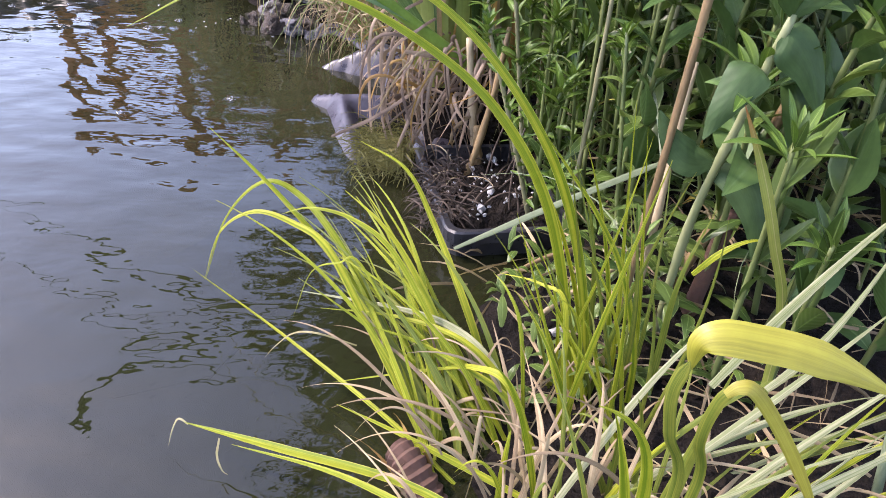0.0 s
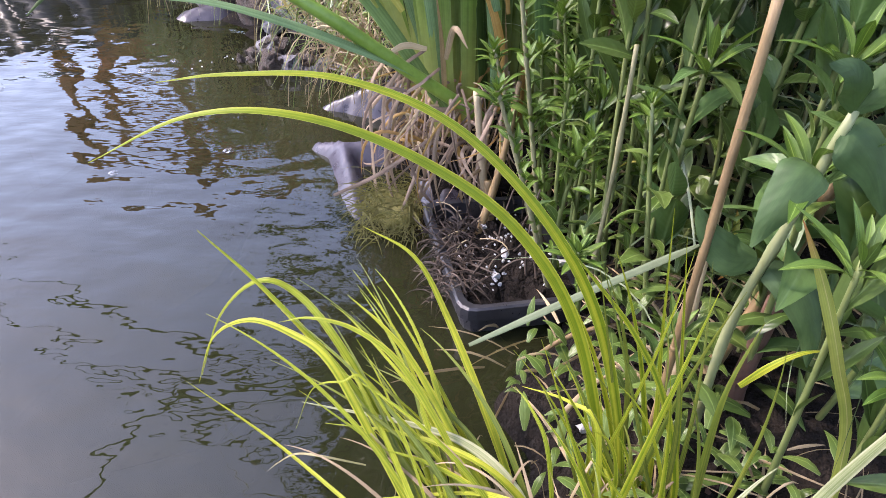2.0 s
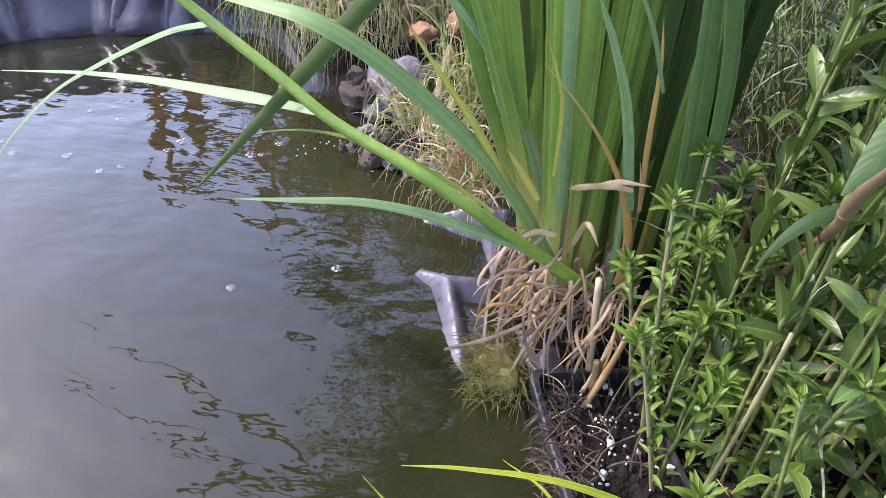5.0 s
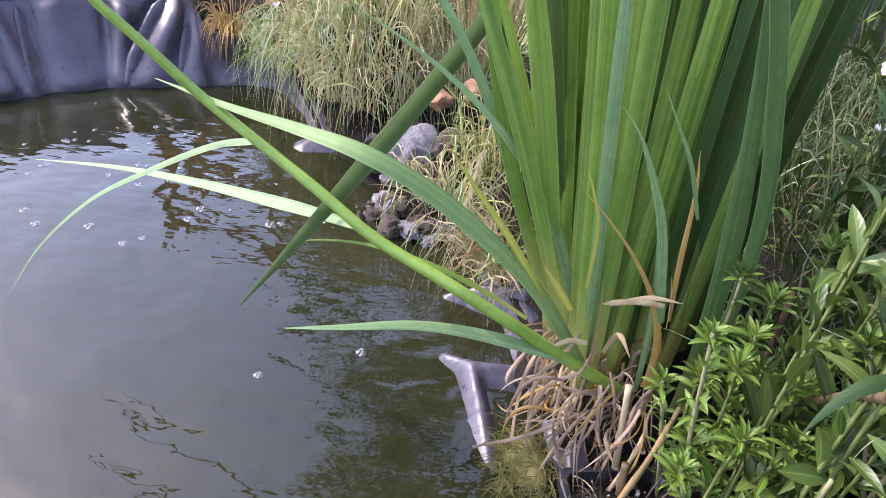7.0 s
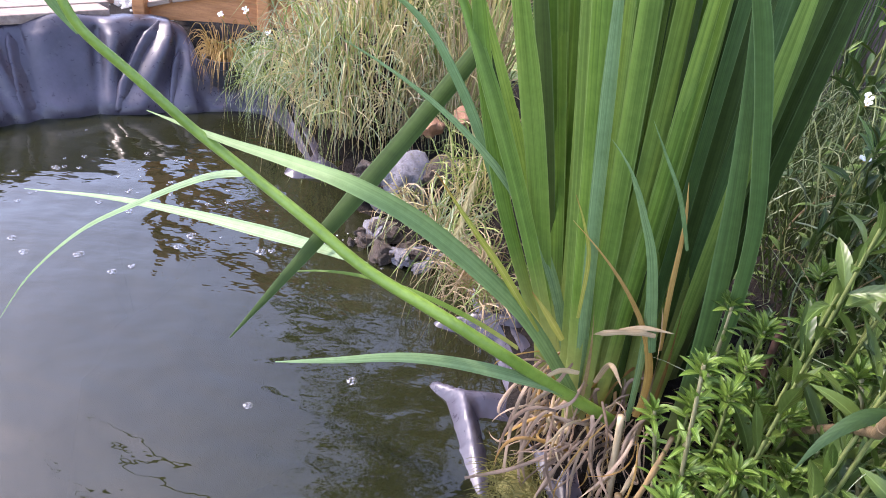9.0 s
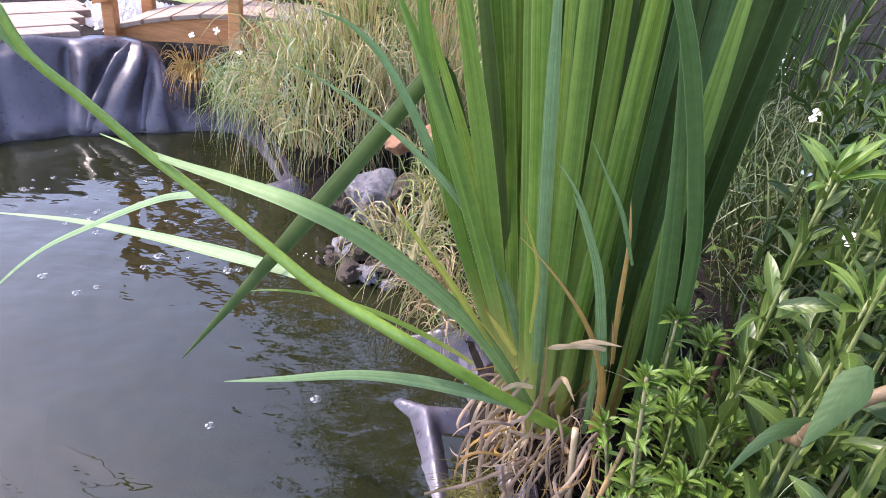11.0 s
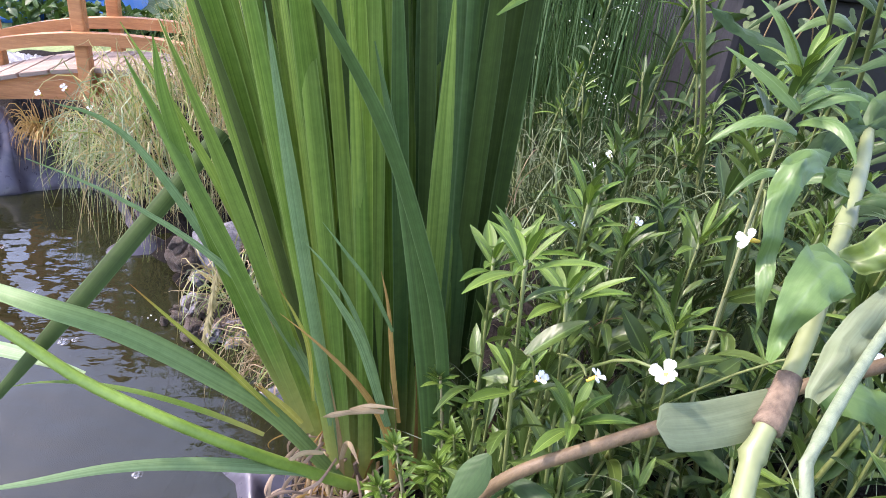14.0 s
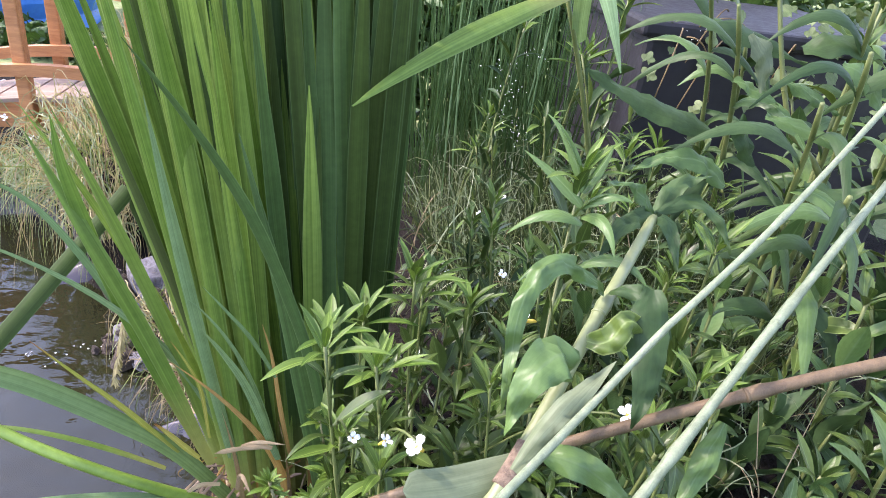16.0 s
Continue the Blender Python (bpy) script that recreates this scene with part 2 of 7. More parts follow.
SCAPE = plain("iris_flower_stalk_green", (0.112, 0.195, 0.0225), (0.195, 0.3, 0.045), 14.0, 0.4, 0.3, 0.002)
PETAL = plain("white_petal", (0.72, 0.73, 0.70), (0.84, 0.84, 0.82), 40.0, 0.6, 0.2, 0.002)
YELLOW = plain("yellow_flower_throat", (0.6, 0.38, 0.03), (0.75, 0.55, 0.08), 40.0, 0.6, 0.2, 0.002)
GRAVEL = plain("white_gravel", (0.45, 0.44, 0.42), (0.8, 0.79, 0.77), 45.0, 0.9, 1.0, 0.02)
BLUE = plain("blue_plastic_pool", (0.02, 0.13, 0.42), (0.05, 0.22, 0.6), 3.0, 0.4, 0.2, 0.004)
MOSS = leaf_material("olive_moss", (0.085, 0.08, 0.018), (0.20, 0.18, 0.05), rough=0.8)
# edge: pale margin that also paints the specular rim along the iris leaves
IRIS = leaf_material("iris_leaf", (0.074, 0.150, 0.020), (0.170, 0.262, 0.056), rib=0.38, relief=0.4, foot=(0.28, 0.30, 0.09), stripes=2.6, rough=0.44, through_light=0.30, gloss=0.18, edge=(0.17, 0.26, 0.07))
# Bluish iris green, darkened for the shade on right and rear fans.
IRIS_BLUE_SHADE = leaf_material("iris_leaf_bluish_shade", (0.026, 0.062, 0.015), (0.066, 0.122, 0.036), rib=0.25, foot=(0.16, 0.18, 0.06), relief=0.4, stripes=2.4, rough=0.48, through_light=0.17, gloss=0.18, edge=(0.11, 0.18, 0.07))
# Darkest iris green: paints the shade inside and behind the clump.
IRIS_SHADE = leaf_material("iris_leaf_shade", (0.022, 0.044, 0.009), (0.052, 0.086, 0.018), rib=0.25, relief=0.4, stripes=2.2, rough=0.55, through_light=0.15, gloss=0.18, edge=(0.08, 0.13, 0.045))
IRIS_LONG = leaf_material("iris_leaf_grey_green", (0.070, 0.138, 0.034), (0.140, 0.220, 0.080), rib=0.25, stripes=3, rough=0.5, through_light=0.19, gloss=0.2)
REED_PALE = leaf_material("pale_reed_leaf", (0.10, 0.132, 0.066), (0.175, 0.212, 0.118), rib=0.2, stripes=3, rough=0.5, through_light=0.25, gloss=0.25)
IRIS_PALE = leaf_material("iris_leaf_pale", (0.095, 0.175, 0.065), (0.19, 0.285, 0.13), rib=0.35, stripes=5, rough=0.5, through_light=0.19, gloss=0.25)
SEDGE = leaf_material("golden_sedge_leaf", (0.100, 0.165, 0.006), (0.215, 0.270, 0.015), stripe=(0.37, 0.37, 0.026), stripes=2.0, rough=0.45, through_light=0.28, gloss=0.2, edge=(0.50, 0.47, 0.08))
SEDGE_D = leaf_material("dark_sedge_leaf", (0.05, 0.085, 0.008), (0.13, 0.17, 0.02), stripe=(0.20, 0.21, 0.03), stripes=2.0, rough=0.42, through_light=0.2, gloss=0.32)
VINE = leaf_material("vine_leaf", (0.075, 0.12, 0.035), (0.17, 0.22, 0.085), stripes=3.0, rough=0.5, through_light=0.25)
SEDGE_Y = leaf_material("yellow_sedge_leaf", (0.27, 0.255, 0.02), (0.37, 0.325, 0.05), stripes=3.0, rough=0.4, through_light=0.26)
SEDGE_W = leaf_material("cream_striped_leaf", (0.12, 0.155, 0.037), (0.19, 0.212, 0.08), stripe=(0.34, 0.333, 0.175), stripes=2.0, rough=0.4, through_light=0.22)
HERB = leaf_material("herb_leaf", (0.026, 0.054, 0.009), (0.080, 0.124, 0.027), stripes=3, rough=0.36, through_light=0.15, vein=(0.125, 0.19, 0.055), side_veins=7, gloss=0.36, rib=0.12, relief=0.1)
HERB_MID = leaf_material("fresh_herb_leaf", (0.044, 0.086, 0.012), (0.108, 0.160, 0.034), stripes=3, rough=0.36, through_light=0.17, vein=(0.17, 0.24, 0.07), side_veins=6, gloss=0.32, rib=0.12, relief=0.1, edge=(0.24, 0.30, 0.11))
HERB_TIP = leaf_material("young_herb_leaf", (0.055, 0.116, 0.014), (0.118, 0.186, 0.034), stripes=3, rough=0.42, through_light=0.20, vein=(0.19, 0.28, 0.06), gloss=0.32)
# Matte blue-green leaf; its colour is darkened to carry the rear bank's shade.
MATTE = leaf_material("matte_blue_green_leaf", (0.020, 0.047, 0.014), (0.056, 0.098, 0.032), stripes=3, rough=0.5, through_light=0.16, rib=0.14, gloss=0.22, side_veins=8, relief=0.1)
BROAD = leaf_material("broad_leaf", (0.042, 0.088, 0.022), (0.108, 0.182, 0.054), stripes=3, rough=0.36, through_light=0.17, vein=(0.112, 0.18, 0.0675), gloss=0.3, rib=0.12, side_veins=9, relief=0.1)
YELLOWED = leaf_material("yellowing_leaf", (0.2, 0.24, 0.032), (0.4, 0.336, 0.08), stripes=3, rough=0.5, through_light=0.22, vein=(0.4, 0.36, 0.12), tip=(0.28, 0.096, 0.024))
DRY = leaf_material("dry_leaf", (0.155, 0.103, 0.052), (0.46, 0.35, 0.195), stripes=4, rough=0.7, through_light=0.15)
THATCH = leaf_material("dead_iris_leaf", (0.070, 0.042, 0.028), (0.33, 0.235, 0.155), stripes=5, rough=0.75, through_light=0.12)
DRY_RUST = leaf_material("rusty_dry_leaf", (0.208, 0.104, 0.024), (0.384, 0.24, 0.064), stripes=4, rough=0.65, through_light=0.15)
GRASS = leaf_material("ornamental_grass", (0.06, 0.11, 0.02), (0.30, 0.36, 0.105), stripes=2, rough=0.5, through_light=0.22, gloss=0.32)
GRASS_PALE = leaf_material("pale_green_grass", (0.16, 0.22, 0.10), (0.42, 0.46, 0.28), stripes=2, rough=0.5, through_light=0.25)
FINE = leaf_material("fine_dark_grass", (0.022, 0.042, 0.009), (0.080, 0.115, 0.033), stripes=2, rough=0.5, through_light=0.2)
STRAW = leaf_material("straw_grass", (0.25, 0.21, 0.085), (0.56, 0.48, 0.24), stripes=2, rough=0.6, through_light=0.3)
SHRUB = leaf_material("shrub_leaf", (0.024, 0.06, 0.0096), (0.072, 0.136, 0.028), stripes=2, rough=0.5, through_light=0.19)


# ---- mesh helpers ----
def mesh(name, verts, faces, mat, uvs=None, smooth=True):
    me = bpy.data.meshes.new(name)
    me.from_pydata([tuple(v) for v in verts], [], faces)
    if uvs is not None:
        lay = me.uv_layers.new(name="UVMap")
        idx = np.empty(len(me.loops), dtype=np.int32)
        me.loops.foreach_get("vertex_index", idx)
        lay.data.foreach_set("uv", np.asarray(uvs, dtype=np.float32)[idx].ravel())
    me.materials.append(mat)
    me.polygons.foreach_set("use_smooth", [smooth] * len(me.polygons))
    me.update()
    return me


def thing(name, at, label, category, group="", kind=""):
    ob = new(name)
    ob.location = at
    ob.empty_display_size = 0.02
    return tagged(ob, label, category, group, kind)


def part_mesh(name, me, parent, label="", m=None):
    ob = new(name, me)
    ob.parent = parent
    if m is not None:
        ob.matrix_basis = m
    return tagged(ob, label)


def part(name, bm, mat, parent, label=""):
    me = bpy.data.meshes.new(name)
    bm.to_mesh(me)
    bm.free()
    me.materials.append(mat)
    return part_mesh(name, me, parent, label)


def arc(a, b, c, n):
    """Points of a smooth bow from a through b to c."""
    a, b, c = Vector(a), Vector(b), Vector(c)
    k = b * 2 - (a + c) * 0.5
    return [a * (1 - t) ** 2 + k * 2 * t * (1 - t) + c * t * t for t in [i / n for i in range(n + 1)]]


def strap(pts, width, face=(0.0, -1.0, 0.35), fold=0.18, twist=0.0, taper=0.4, root=0.7, wide=False, wave=0.0, crumple=0.0):
    """A long leaf along pts: folded along its middle, tapered to the tip; wide gives it five ribs instead of three, crumple buckles it."""
    n = len(pts) - 1
    verts, uvs, faces = [], [], []
    face = Vector(face)
    ribs = ((-1, 0.0), (-0.5, 0.72), (0, 1.0), (0.5, 0.72), (1, 0.0)) if wide else ((-1, 0.0), (0, 1.0), (1, 0.0))
    per = len(ribs)
    for i, p in enumerate(pts):
        v = i / n
        tan = (pts[min(i + 1, n)] - pts[max(i - 1, 0)]).normalized()
        side = tan.cross(face)
        side = side.normalized() if side.length > 1e-4 else Vector((1, 0, 0))
        side = Matrix.Rotation(radians(twist) * v, 3, tan) @ side
        nor = side.cross(tan).normalized()
        w = width * 0.5 * (root + (1 - root) * math.sin(min(1.0, v / 0.4) * math.pi / 2)) * max(0.02, min(1.0, (1 - v) / taper)) ** 0.75
        off = wave * width * math.sin(v * 17.0 + width * 900)
        for k, h in ribs:
            buckle = crumple * noise.noise((p + side * (w * k * 2)) * 70.0 + Vector((width * 900, 0, 0))) if crumple else 0.0
            verts.append(p + side * (w * k) + nor * (fold * w * h - off * k + buckle))
            uvs.append(((k + 1) / 2, v))
    for i in range(n):
        a, b = i * per, (i + 1) * per
        for j in range(per - 1):
            faces.append((a + j, a + j + 1, b + j + 1, b + j))
    return verts, faces, uvs


def leaf_part(parent, pts, width, mat, name="leaf", label="", **kw):
    o = parent.location
    v, f, u = strap([p - o for p in pts], width, **kw)
    return part_mesh(name, mesh(name, v, f, mat, u), parent, label)


def tube_data(pts, radii, sides=8, cap=True):
    verts, faces = [], []
    n = len(pts)
    for i, p in enumerate(pts):
        tan = (pts[min(i + 1, n - 1)] - pts[max(i - 1, 0)]).normalized()
        a = tan.cross(Vector((0.13, 0.97, 0.2))).normalized()
        b = tan.cross(a)
        for k in range(sides):
            th = 2 * math.pi * k / sides
            verts.append(p + (a * math.cos(th) + b * math.sin(th)) * radii[i])
    for i in range(n - 1):
        for k in range(sides):
            k2 = (k + 1) % sides
            faces.append((i * sides + k, i * sides + k2, (i + 1) * sides + k2, (i + 1) * sides + k))
    if cap:
        faces += [tuple(range(sides))[::-1], tuple((n - 1) * sides + k for k in range(sides))]
    return verts, faces


def tube_part(parent, pts, r0, r1, mat, name="stem", label="", sides=8, nodes=()):
    """A round stalk along pts; nodes: fractions of its length where it swells."""
    o = parent.location
    n = len(pts) - 1
    rad = []
    for i in range(n + 1):
        v = i / n
        r = r0 + (r1 - r0) * v
        rad.append(r * (1 + 0.35 * max([0] + [max(0, 1 - abs(v - k) * n) for k in nodes])))
    v, f = tube_data([p - o for p in pts], rad, sides)
    return part_mesh(name, mesh(name, v, f, mat), parent, label)


def box_bm(sx, sy, sz, at=(0, 0, 0), bev=0.004, rot=None):
    bm = bmesh.new()
    bmesh.ops.create_cube(bm, size=1.0)
    bmesh.ops.scale(bm, vec=(sx, sy, sz), verts=bm.verts)
    if bev:
        bmesh.ops.bevel(bm, geom=bm.edges[:], offset=bev, segments=2, affect="EDGES", profile=0.5)
    if rot is not None:
        bmesh.ops.transform(bm, matrix=rot, verts=bm.verts)
    bmesh.ops.translate(bm, vec=at, verts=bm.verts)
    return bm


def spline(pts, per=7):
    """A smooth line through all pts."""
    q = [Vector(p) for p in pts]
    q = [q[0] * 2 - q[1]] + q + [q[-1] * 2 - q[-2]]
    out = []
    for i in range(1, len(q) - 2):
        for k in range(per):
            t = k / per
            out.append(0.5 * (2 * q[i] + (q[i + 1] - q[i - 1]) * t + (2 * q[i - 1] - 5 * q[i] + 4 * q[i + 1] - q[i + 2]) * t * t + (3 * q[i] - q[i - 1] - 3 * q[i + 1] + q[i + 2]) * t ** 3))
    return out + [q[-2]]


class Batch:
    """Many small leaves or blades gathered into one mesh."""

    def __init__(self):
        self.v, self.f, self.u = [], [], []

    def add(self, data):
        v, f, u = data
        k = len(self.v)
        self.v += v
        self.f += [tuple(i + k for i in q) for q in f]
        self.u += u

    def make(self, name, mat):
        return mesh(name, self.v, self.f, mat, self.u)


rng = random.Random(7)


def U(a, b):
    return rng.uniform(a, b)


def bubble_material():
    m, nt, p, out = material("bubble_film")
    p.inputs["Base Color"].default_value = (0.5, 0.5, 0.5, 1)
    p.inputs["Roughness"].default_value = 0.04
    tp = nt.nodes.new("ShaderNodeBsdfTransparent")
    ms = nt.nodes.new("ShaderNodeMixShader")
    lw = nt.nodes.new("ShaderNodeTexNoise")
    lw.inputs["Scale"].default_value = 3.0
    nt.links.new(ramp(nt, lw.outputs["Fac"], [(0.42, 0.06), (0.66, 0.6)]), ms.inputs[0])
    nt.links.new(tp.outputs[0], ms.inputs[1])
    nt.links.new(p.outputs[0], ms.inputs[2])
    nt.links.new(ms.outputs[0], out.inputs["Surface"])
    return m


BUBBLE = bubble_material()
FOAM = plain("white_foam", (0.6, 0.6, 0.6), (0.8, 0.8, 0.8), 80.0, 0.5, 0.3, 0.002)


# ---- the pond: bank line as (x, y, height of the rim above the water) ----
BANK = [(0.01, 0.28, -0.012), (0.035, 0.42, -0.012), (0.04, 0.60, -0.012), (0.03, 0.80, -0.008), (0.0, 0.93, 0.02), (-0.05, 1.10, 0.05),
        (-0.09, 1.25, 0.04), (-0.17, 1.45, 0.02), (-0.32, 1.52, -0.006), (-0.44, 1.62, -0.006), (-0.56, 1.80, -0.004), (-0.70, 2.05, 0.03),
        (-0.80, 2.17, 0.10), (-0.88, 2.20, 0.115), (-0.965, 2.168, 0.115), (-1.00, 2.152, 0.12), (-1.03, 2.137, 0.20), (-1.065, 2.117, 0.225), (-1.10, 2.10, 0.23), (-1.16, 2.07, 0.235), (-1.22, 2.035, 0.235), (-1.29, 1.99, 0.24), (-1.36, 1.93, 0.235), (-1.43, 1.85, 0.23), (-1.75, 1.45, 0.18), (-1.95, 0.7, 0.12),
        (-1.8, -0.2, 0.08), (-1.2, -0.85, 0.06), (-0.5, -0.8, 0.05), (-0.02, -0.35, 0.02), (0.0, 0.0, -0.012)]
MID = Vector((-0.75, 0.75, 0.0))


def bank_loop(n):
    k = len(BANK)
    out = []
    for i in range(n):
        s = i * k / n
        j, t = int(s), s - int(s)
        p = [Vector(BANK[(j + d) % k]) for d in (-1, 0, 1, 2)]
        out.append(0.5 * ((2 * p[1]) + (p[2] - p[0]) * t + (2 * p[0] - 5 * p[1] + 4 * p[2] - p[3]) * t * t + (3 * p[1] - p[0] - 3 * p[2] + p[3]) * t ** 3))
    return out


LOOP = bank_loop(900)
ALONG = [0.0]
for _i in range(1, len(LOOP)):
    ALONG.append(ALONG[-1] + (LOOP[_i].xy - LOOP[_i - 1].xy).length)


def rim_at(x, y):
    """Metres along the rim at the place nearest to (x, y)."""
    return ALONG[min(range(len(LOOP)), key=lambda i: (LOOP[i].x - x) ** 2 + (LOOP[i].y - y) ** 2)]


# soft swells of the hanging liner: place along the rim at the top and at the waterline, depth, width
CREASES = [(rim_at(-1.17, 2.24), rim_at(-1.215, 2.04), 0.042, 0.045), (rim_at(-1.06, 2.20), rim_at(-1.083, 2.105), 0.040, 0.04), (rim_at(-1.30, 2.15), rim_at(-1.255, 2.02), 0.026, 0.03)]
_s = rim_at(-1.36, 1.93)
while _s < rim_at(-1.75, 1.45):
    CREASES.append((_s + U(-0.04, 0.1), _s, U(0.016, 0.034), U(0.02, 0.05)))
    _s += U(0.08, 0.16)


def crease_depth(s, h):
    """How far the hanging liner stands out at s metres along the rim and h of its height."""
    out = 0.0
    for s1, s0, amp, w in CREASES:
        u = s - (s0 + (s1 - s0) * h ** 1.25)
        out += amp * (math.exp(-((u + w) / w) ** 2) - 0.8 * math.exp(-((u - 0.3 * w) / (0.6 * w)) ** 2))
    return out


def outward(i):
    a, b = LOOP[(i + 2) % len(LOOP)], LOOP[i - 2]
    d = a - b
    n = Vector((d.y, -d.x, 0)).normalized()
    p = LOOP[i]
    return n if n.dot(Vector((p.x, p.y, 0)) - MID) > 0 else -n


def build_liner():
    """Rubber sheet from the pond floor up over the rim, in hanging folds where the wall is high."""
    verts, faces = [], []
    prof = [(-0.62, -0.42), (-0.34, -0.36), (-0.20, -0.20), (-0.13, -0.085), (-0.07, -0.055), (-0.03, -0.04), (-0.008, -0.02)]
    wall = [(0.155 * h ** 1.1, h) for h in (0.0, 0.04, 0.08, 0.12, 0.16, 0.2, 0.24, 0.28, 0.32, 0.36, 0.4, 0.44, 0.48, 0.52, 0.56, 0.6, 0.64, 0.68, 0.72, 0.76, 0.8, 0.84, 0.88, 0.92, 0.96)] + [(0.165, 1.0), (0.19, 1.01), (0.25, 0.97)]
    rows = len(prof) + len(wall)
    n = len(LOOP)
    for i, b in enumerate(LOOP):
        o = outward(i)
        base = Vector((b.x, b.y, 0))
        rim = b.z
        high = max(0.0, min(1.0, (rim - 0.07) / 0.12))
        for d, z in prof:
            q = base + o * d
            verts.append((q.x, q.y, z + 0.012 * noise.noise(q * 7.0)))
        for d, h in wall:
            s = ALONG[i] * 3.2
            fold = crease_depth(ALONG[i], h) * high * min(1.0, 0.35 + h) * (1 if h < 0.9 else 0.4) + 0.006 * noise.noise(Vector((s * 6, h * 3, 1))) + 0.016 * high * (0.5 - abs(noise.noise(Vector((s * 2.6 + h * 1.8, h * 1.2, 3)))))
            fold += 0.03 * high * math.exp(-((h - 0.12) / 0.12) ** 2) * (0.5 + noise.noise(Vector((s * 3.1, 0, 7))))
            q = base + o * (d * (0.2 + 0.8 * high) - fold)
            verts.append((q.x, q.y, rim * h + 0.012 * high * noise.noise(Vector((s * 3, h, 5)))))
    for i in range(n):
        j = (i + 1) % n
        for r in range(rows - 1):
            faces.append((i * rows + r, j * rows + r, j * rows + r + 1, i * rows + r + 1))
    verts.append((MID.x, MID.y, -0.46))
    for i in range(n):
        faces.append((i * rows, len(verts) - 1, ((i + 1) % n) * rows))
    return tagged(new("pond_liner", mesh("pond_liner", verts, faces, RUBBER)), "black rubber pond liner hanging in folds over the rim", "pond liner", kind="structure")


def ground_height(x, y, d, rim):
    """Height of the land, d metres outside the rim."""
    right = max(0.0, min(1.0, (x + 0.25) / 0.4)) * max(0.0, min(1.0, (y - 0.42) / 0.4))
    h = rim - 0.004 + (0.03 * min(1.0, d / 0.15) if rim < 0.0 else 0.0) + right * 0.095 * max(0.0, min(1.0, (d - 0.12) / 0.16)) + right * 0.05 * min(1.0, d / 0.7)
    h += (0.16 - 0.14 * right - rim * 0.4) * min(1.0, d / 2.5) - max(0.0, rim - 0.1) * 0.75 * min(1.0, d / 0.15) * (1 - right)
    h -= 0.05 * max(0.0, 1 - (math.hypot(x - 0.104, y - 0.763) / 0.19) ** 2)
    return h + 0.016 * min(1.0, d / 0.08) * noise.noise(Vector((x * 14, y * 14, 0))) + 0.06 * min(1, d / 2) * noise.noise(Vector((x, y, 4)))


def build_ground():
    offs = [0.015, 0.03, 0.05, 0.075, 0.11, 0.15, 0.2, 0.27, 0.36, 0.5, 0.7, 1.0, 1.5, 2.3, 3.6, 6, 11, 22, 60, 200, 900]
    verts, faces, n, k = [], [], len(LOOP), len(offs)
    for i, b in enumerate(LOOP):
        o = (Vector((b.x, b.y, 0)) - MID).normalized()
        oo = outward(i)
        high = max(0.0, min(1.0, (b.z - 0.07) / 0.12))
        for d in offs:
            dd = d + 0.15 * high
            f = min(1.0, d / 0.5)
            q = Vector((b.x, b.y, 0)) + (oo * (1 - f) + o * f) * dd
            verts.append((q.x, q.y, ground_height(q.x, q.y, d, b.z)))
    for i in range(n):
        j = (i + 1) % n
        for r in range(k - 1):
            faces.append((i * k + r, j * k + r, j * k + r + 1, i * k + r + 1))
    me = mesh("ground", verts, faces, SOIL)
    me.materials.append(LAWN)
    for p in me.polygons:
        ring = p.index % (k - 1)
        bed = p.center.x > 0.2 and -0.5 < p.center.y < 2.9 and ring < 13
        if ring >= 11 and not bed:
            p.material_index = 1
    return tagged(new("ground", me), "dark wet garden soil running into mown lawn", "ground", kind="structure")


build_liner()
build_ground()


def wall_point(s, h):
    """A point of the hanging liner, s metres along the rim and h of its height."""
    i = min(range(len(ALONG)), key=lambda k: abs(ALONG[k] - s))
    h = max(0.0, h)
    b, o = LOOP[i], outward(i)
    high = max(0.0, min(1.0, (b.z - 0.07) / 0.12))
    fold = crease_depth(ALONG[i], h) * high * min(1.0, 0.35 + h)
    return Vector((b.x, b.y, b.z * h)) + o * (0.155 * h ** 1.1 * (0.2 + 0.8 * high) - fold), o


def liner_pleat(top, bottom, h0, h1, size, bend=1.25):
    """A fold of liner lapped over to one side, running slantwise down the wall."""
    s1, s0 = rim_at(*top), rim_at(*bottom)
    prof = ((-0.055, -0.006), (-0.035, 0.001), (-0.018, 0.009), (-0.004, 0.017), (0.006, 0.021), (0.013, 0.019), (0.016, 0.012), (0.012, 0.004), (0.004, -0.006))
    verts, faces, n = [], [], 26
    for i in range(n + 1):
        v = i / n
        h = h0 + (h1 - h0) * v
        p, o = wall_point(s0 + (s1 - s0) * max(0.0, h) ** bend, h)
        left = Vector((0, 0, 1)).cross(o).normalized()
        left = left if left.x < 0 else -left
        nor = (Vector((-o.x, -o.y, 0)) + Vector((0, 0, 0.6))).normalized()
        k = size * min(1.0, 0.3 + v * 8, 0.05 + (1 - v) * 6) * (1 + 0.25 * noise.noise(Vector((s0 * 9, v * 4, 0))))
        for a, q in prof:
            verts.append(p + left * a * k + nor * q * k)
    m = len(prof)
    for i in range(n):
        for j in range(m - 1):
            faces.append((i * m + j, i * m + j + 1, (i + 1) * m + j + 1, (i + 1) * m + j))
    return tagged(new("liner_pleat", mesh("liner_pleat", verts, faces, RUBBER)), "fold lapped over in the black rubber liner", "pond liner", kind="structure")


liner_pleat((-1.17, 2.24), (-1.215, 2.04), -0.05, 1.0, 1.25)
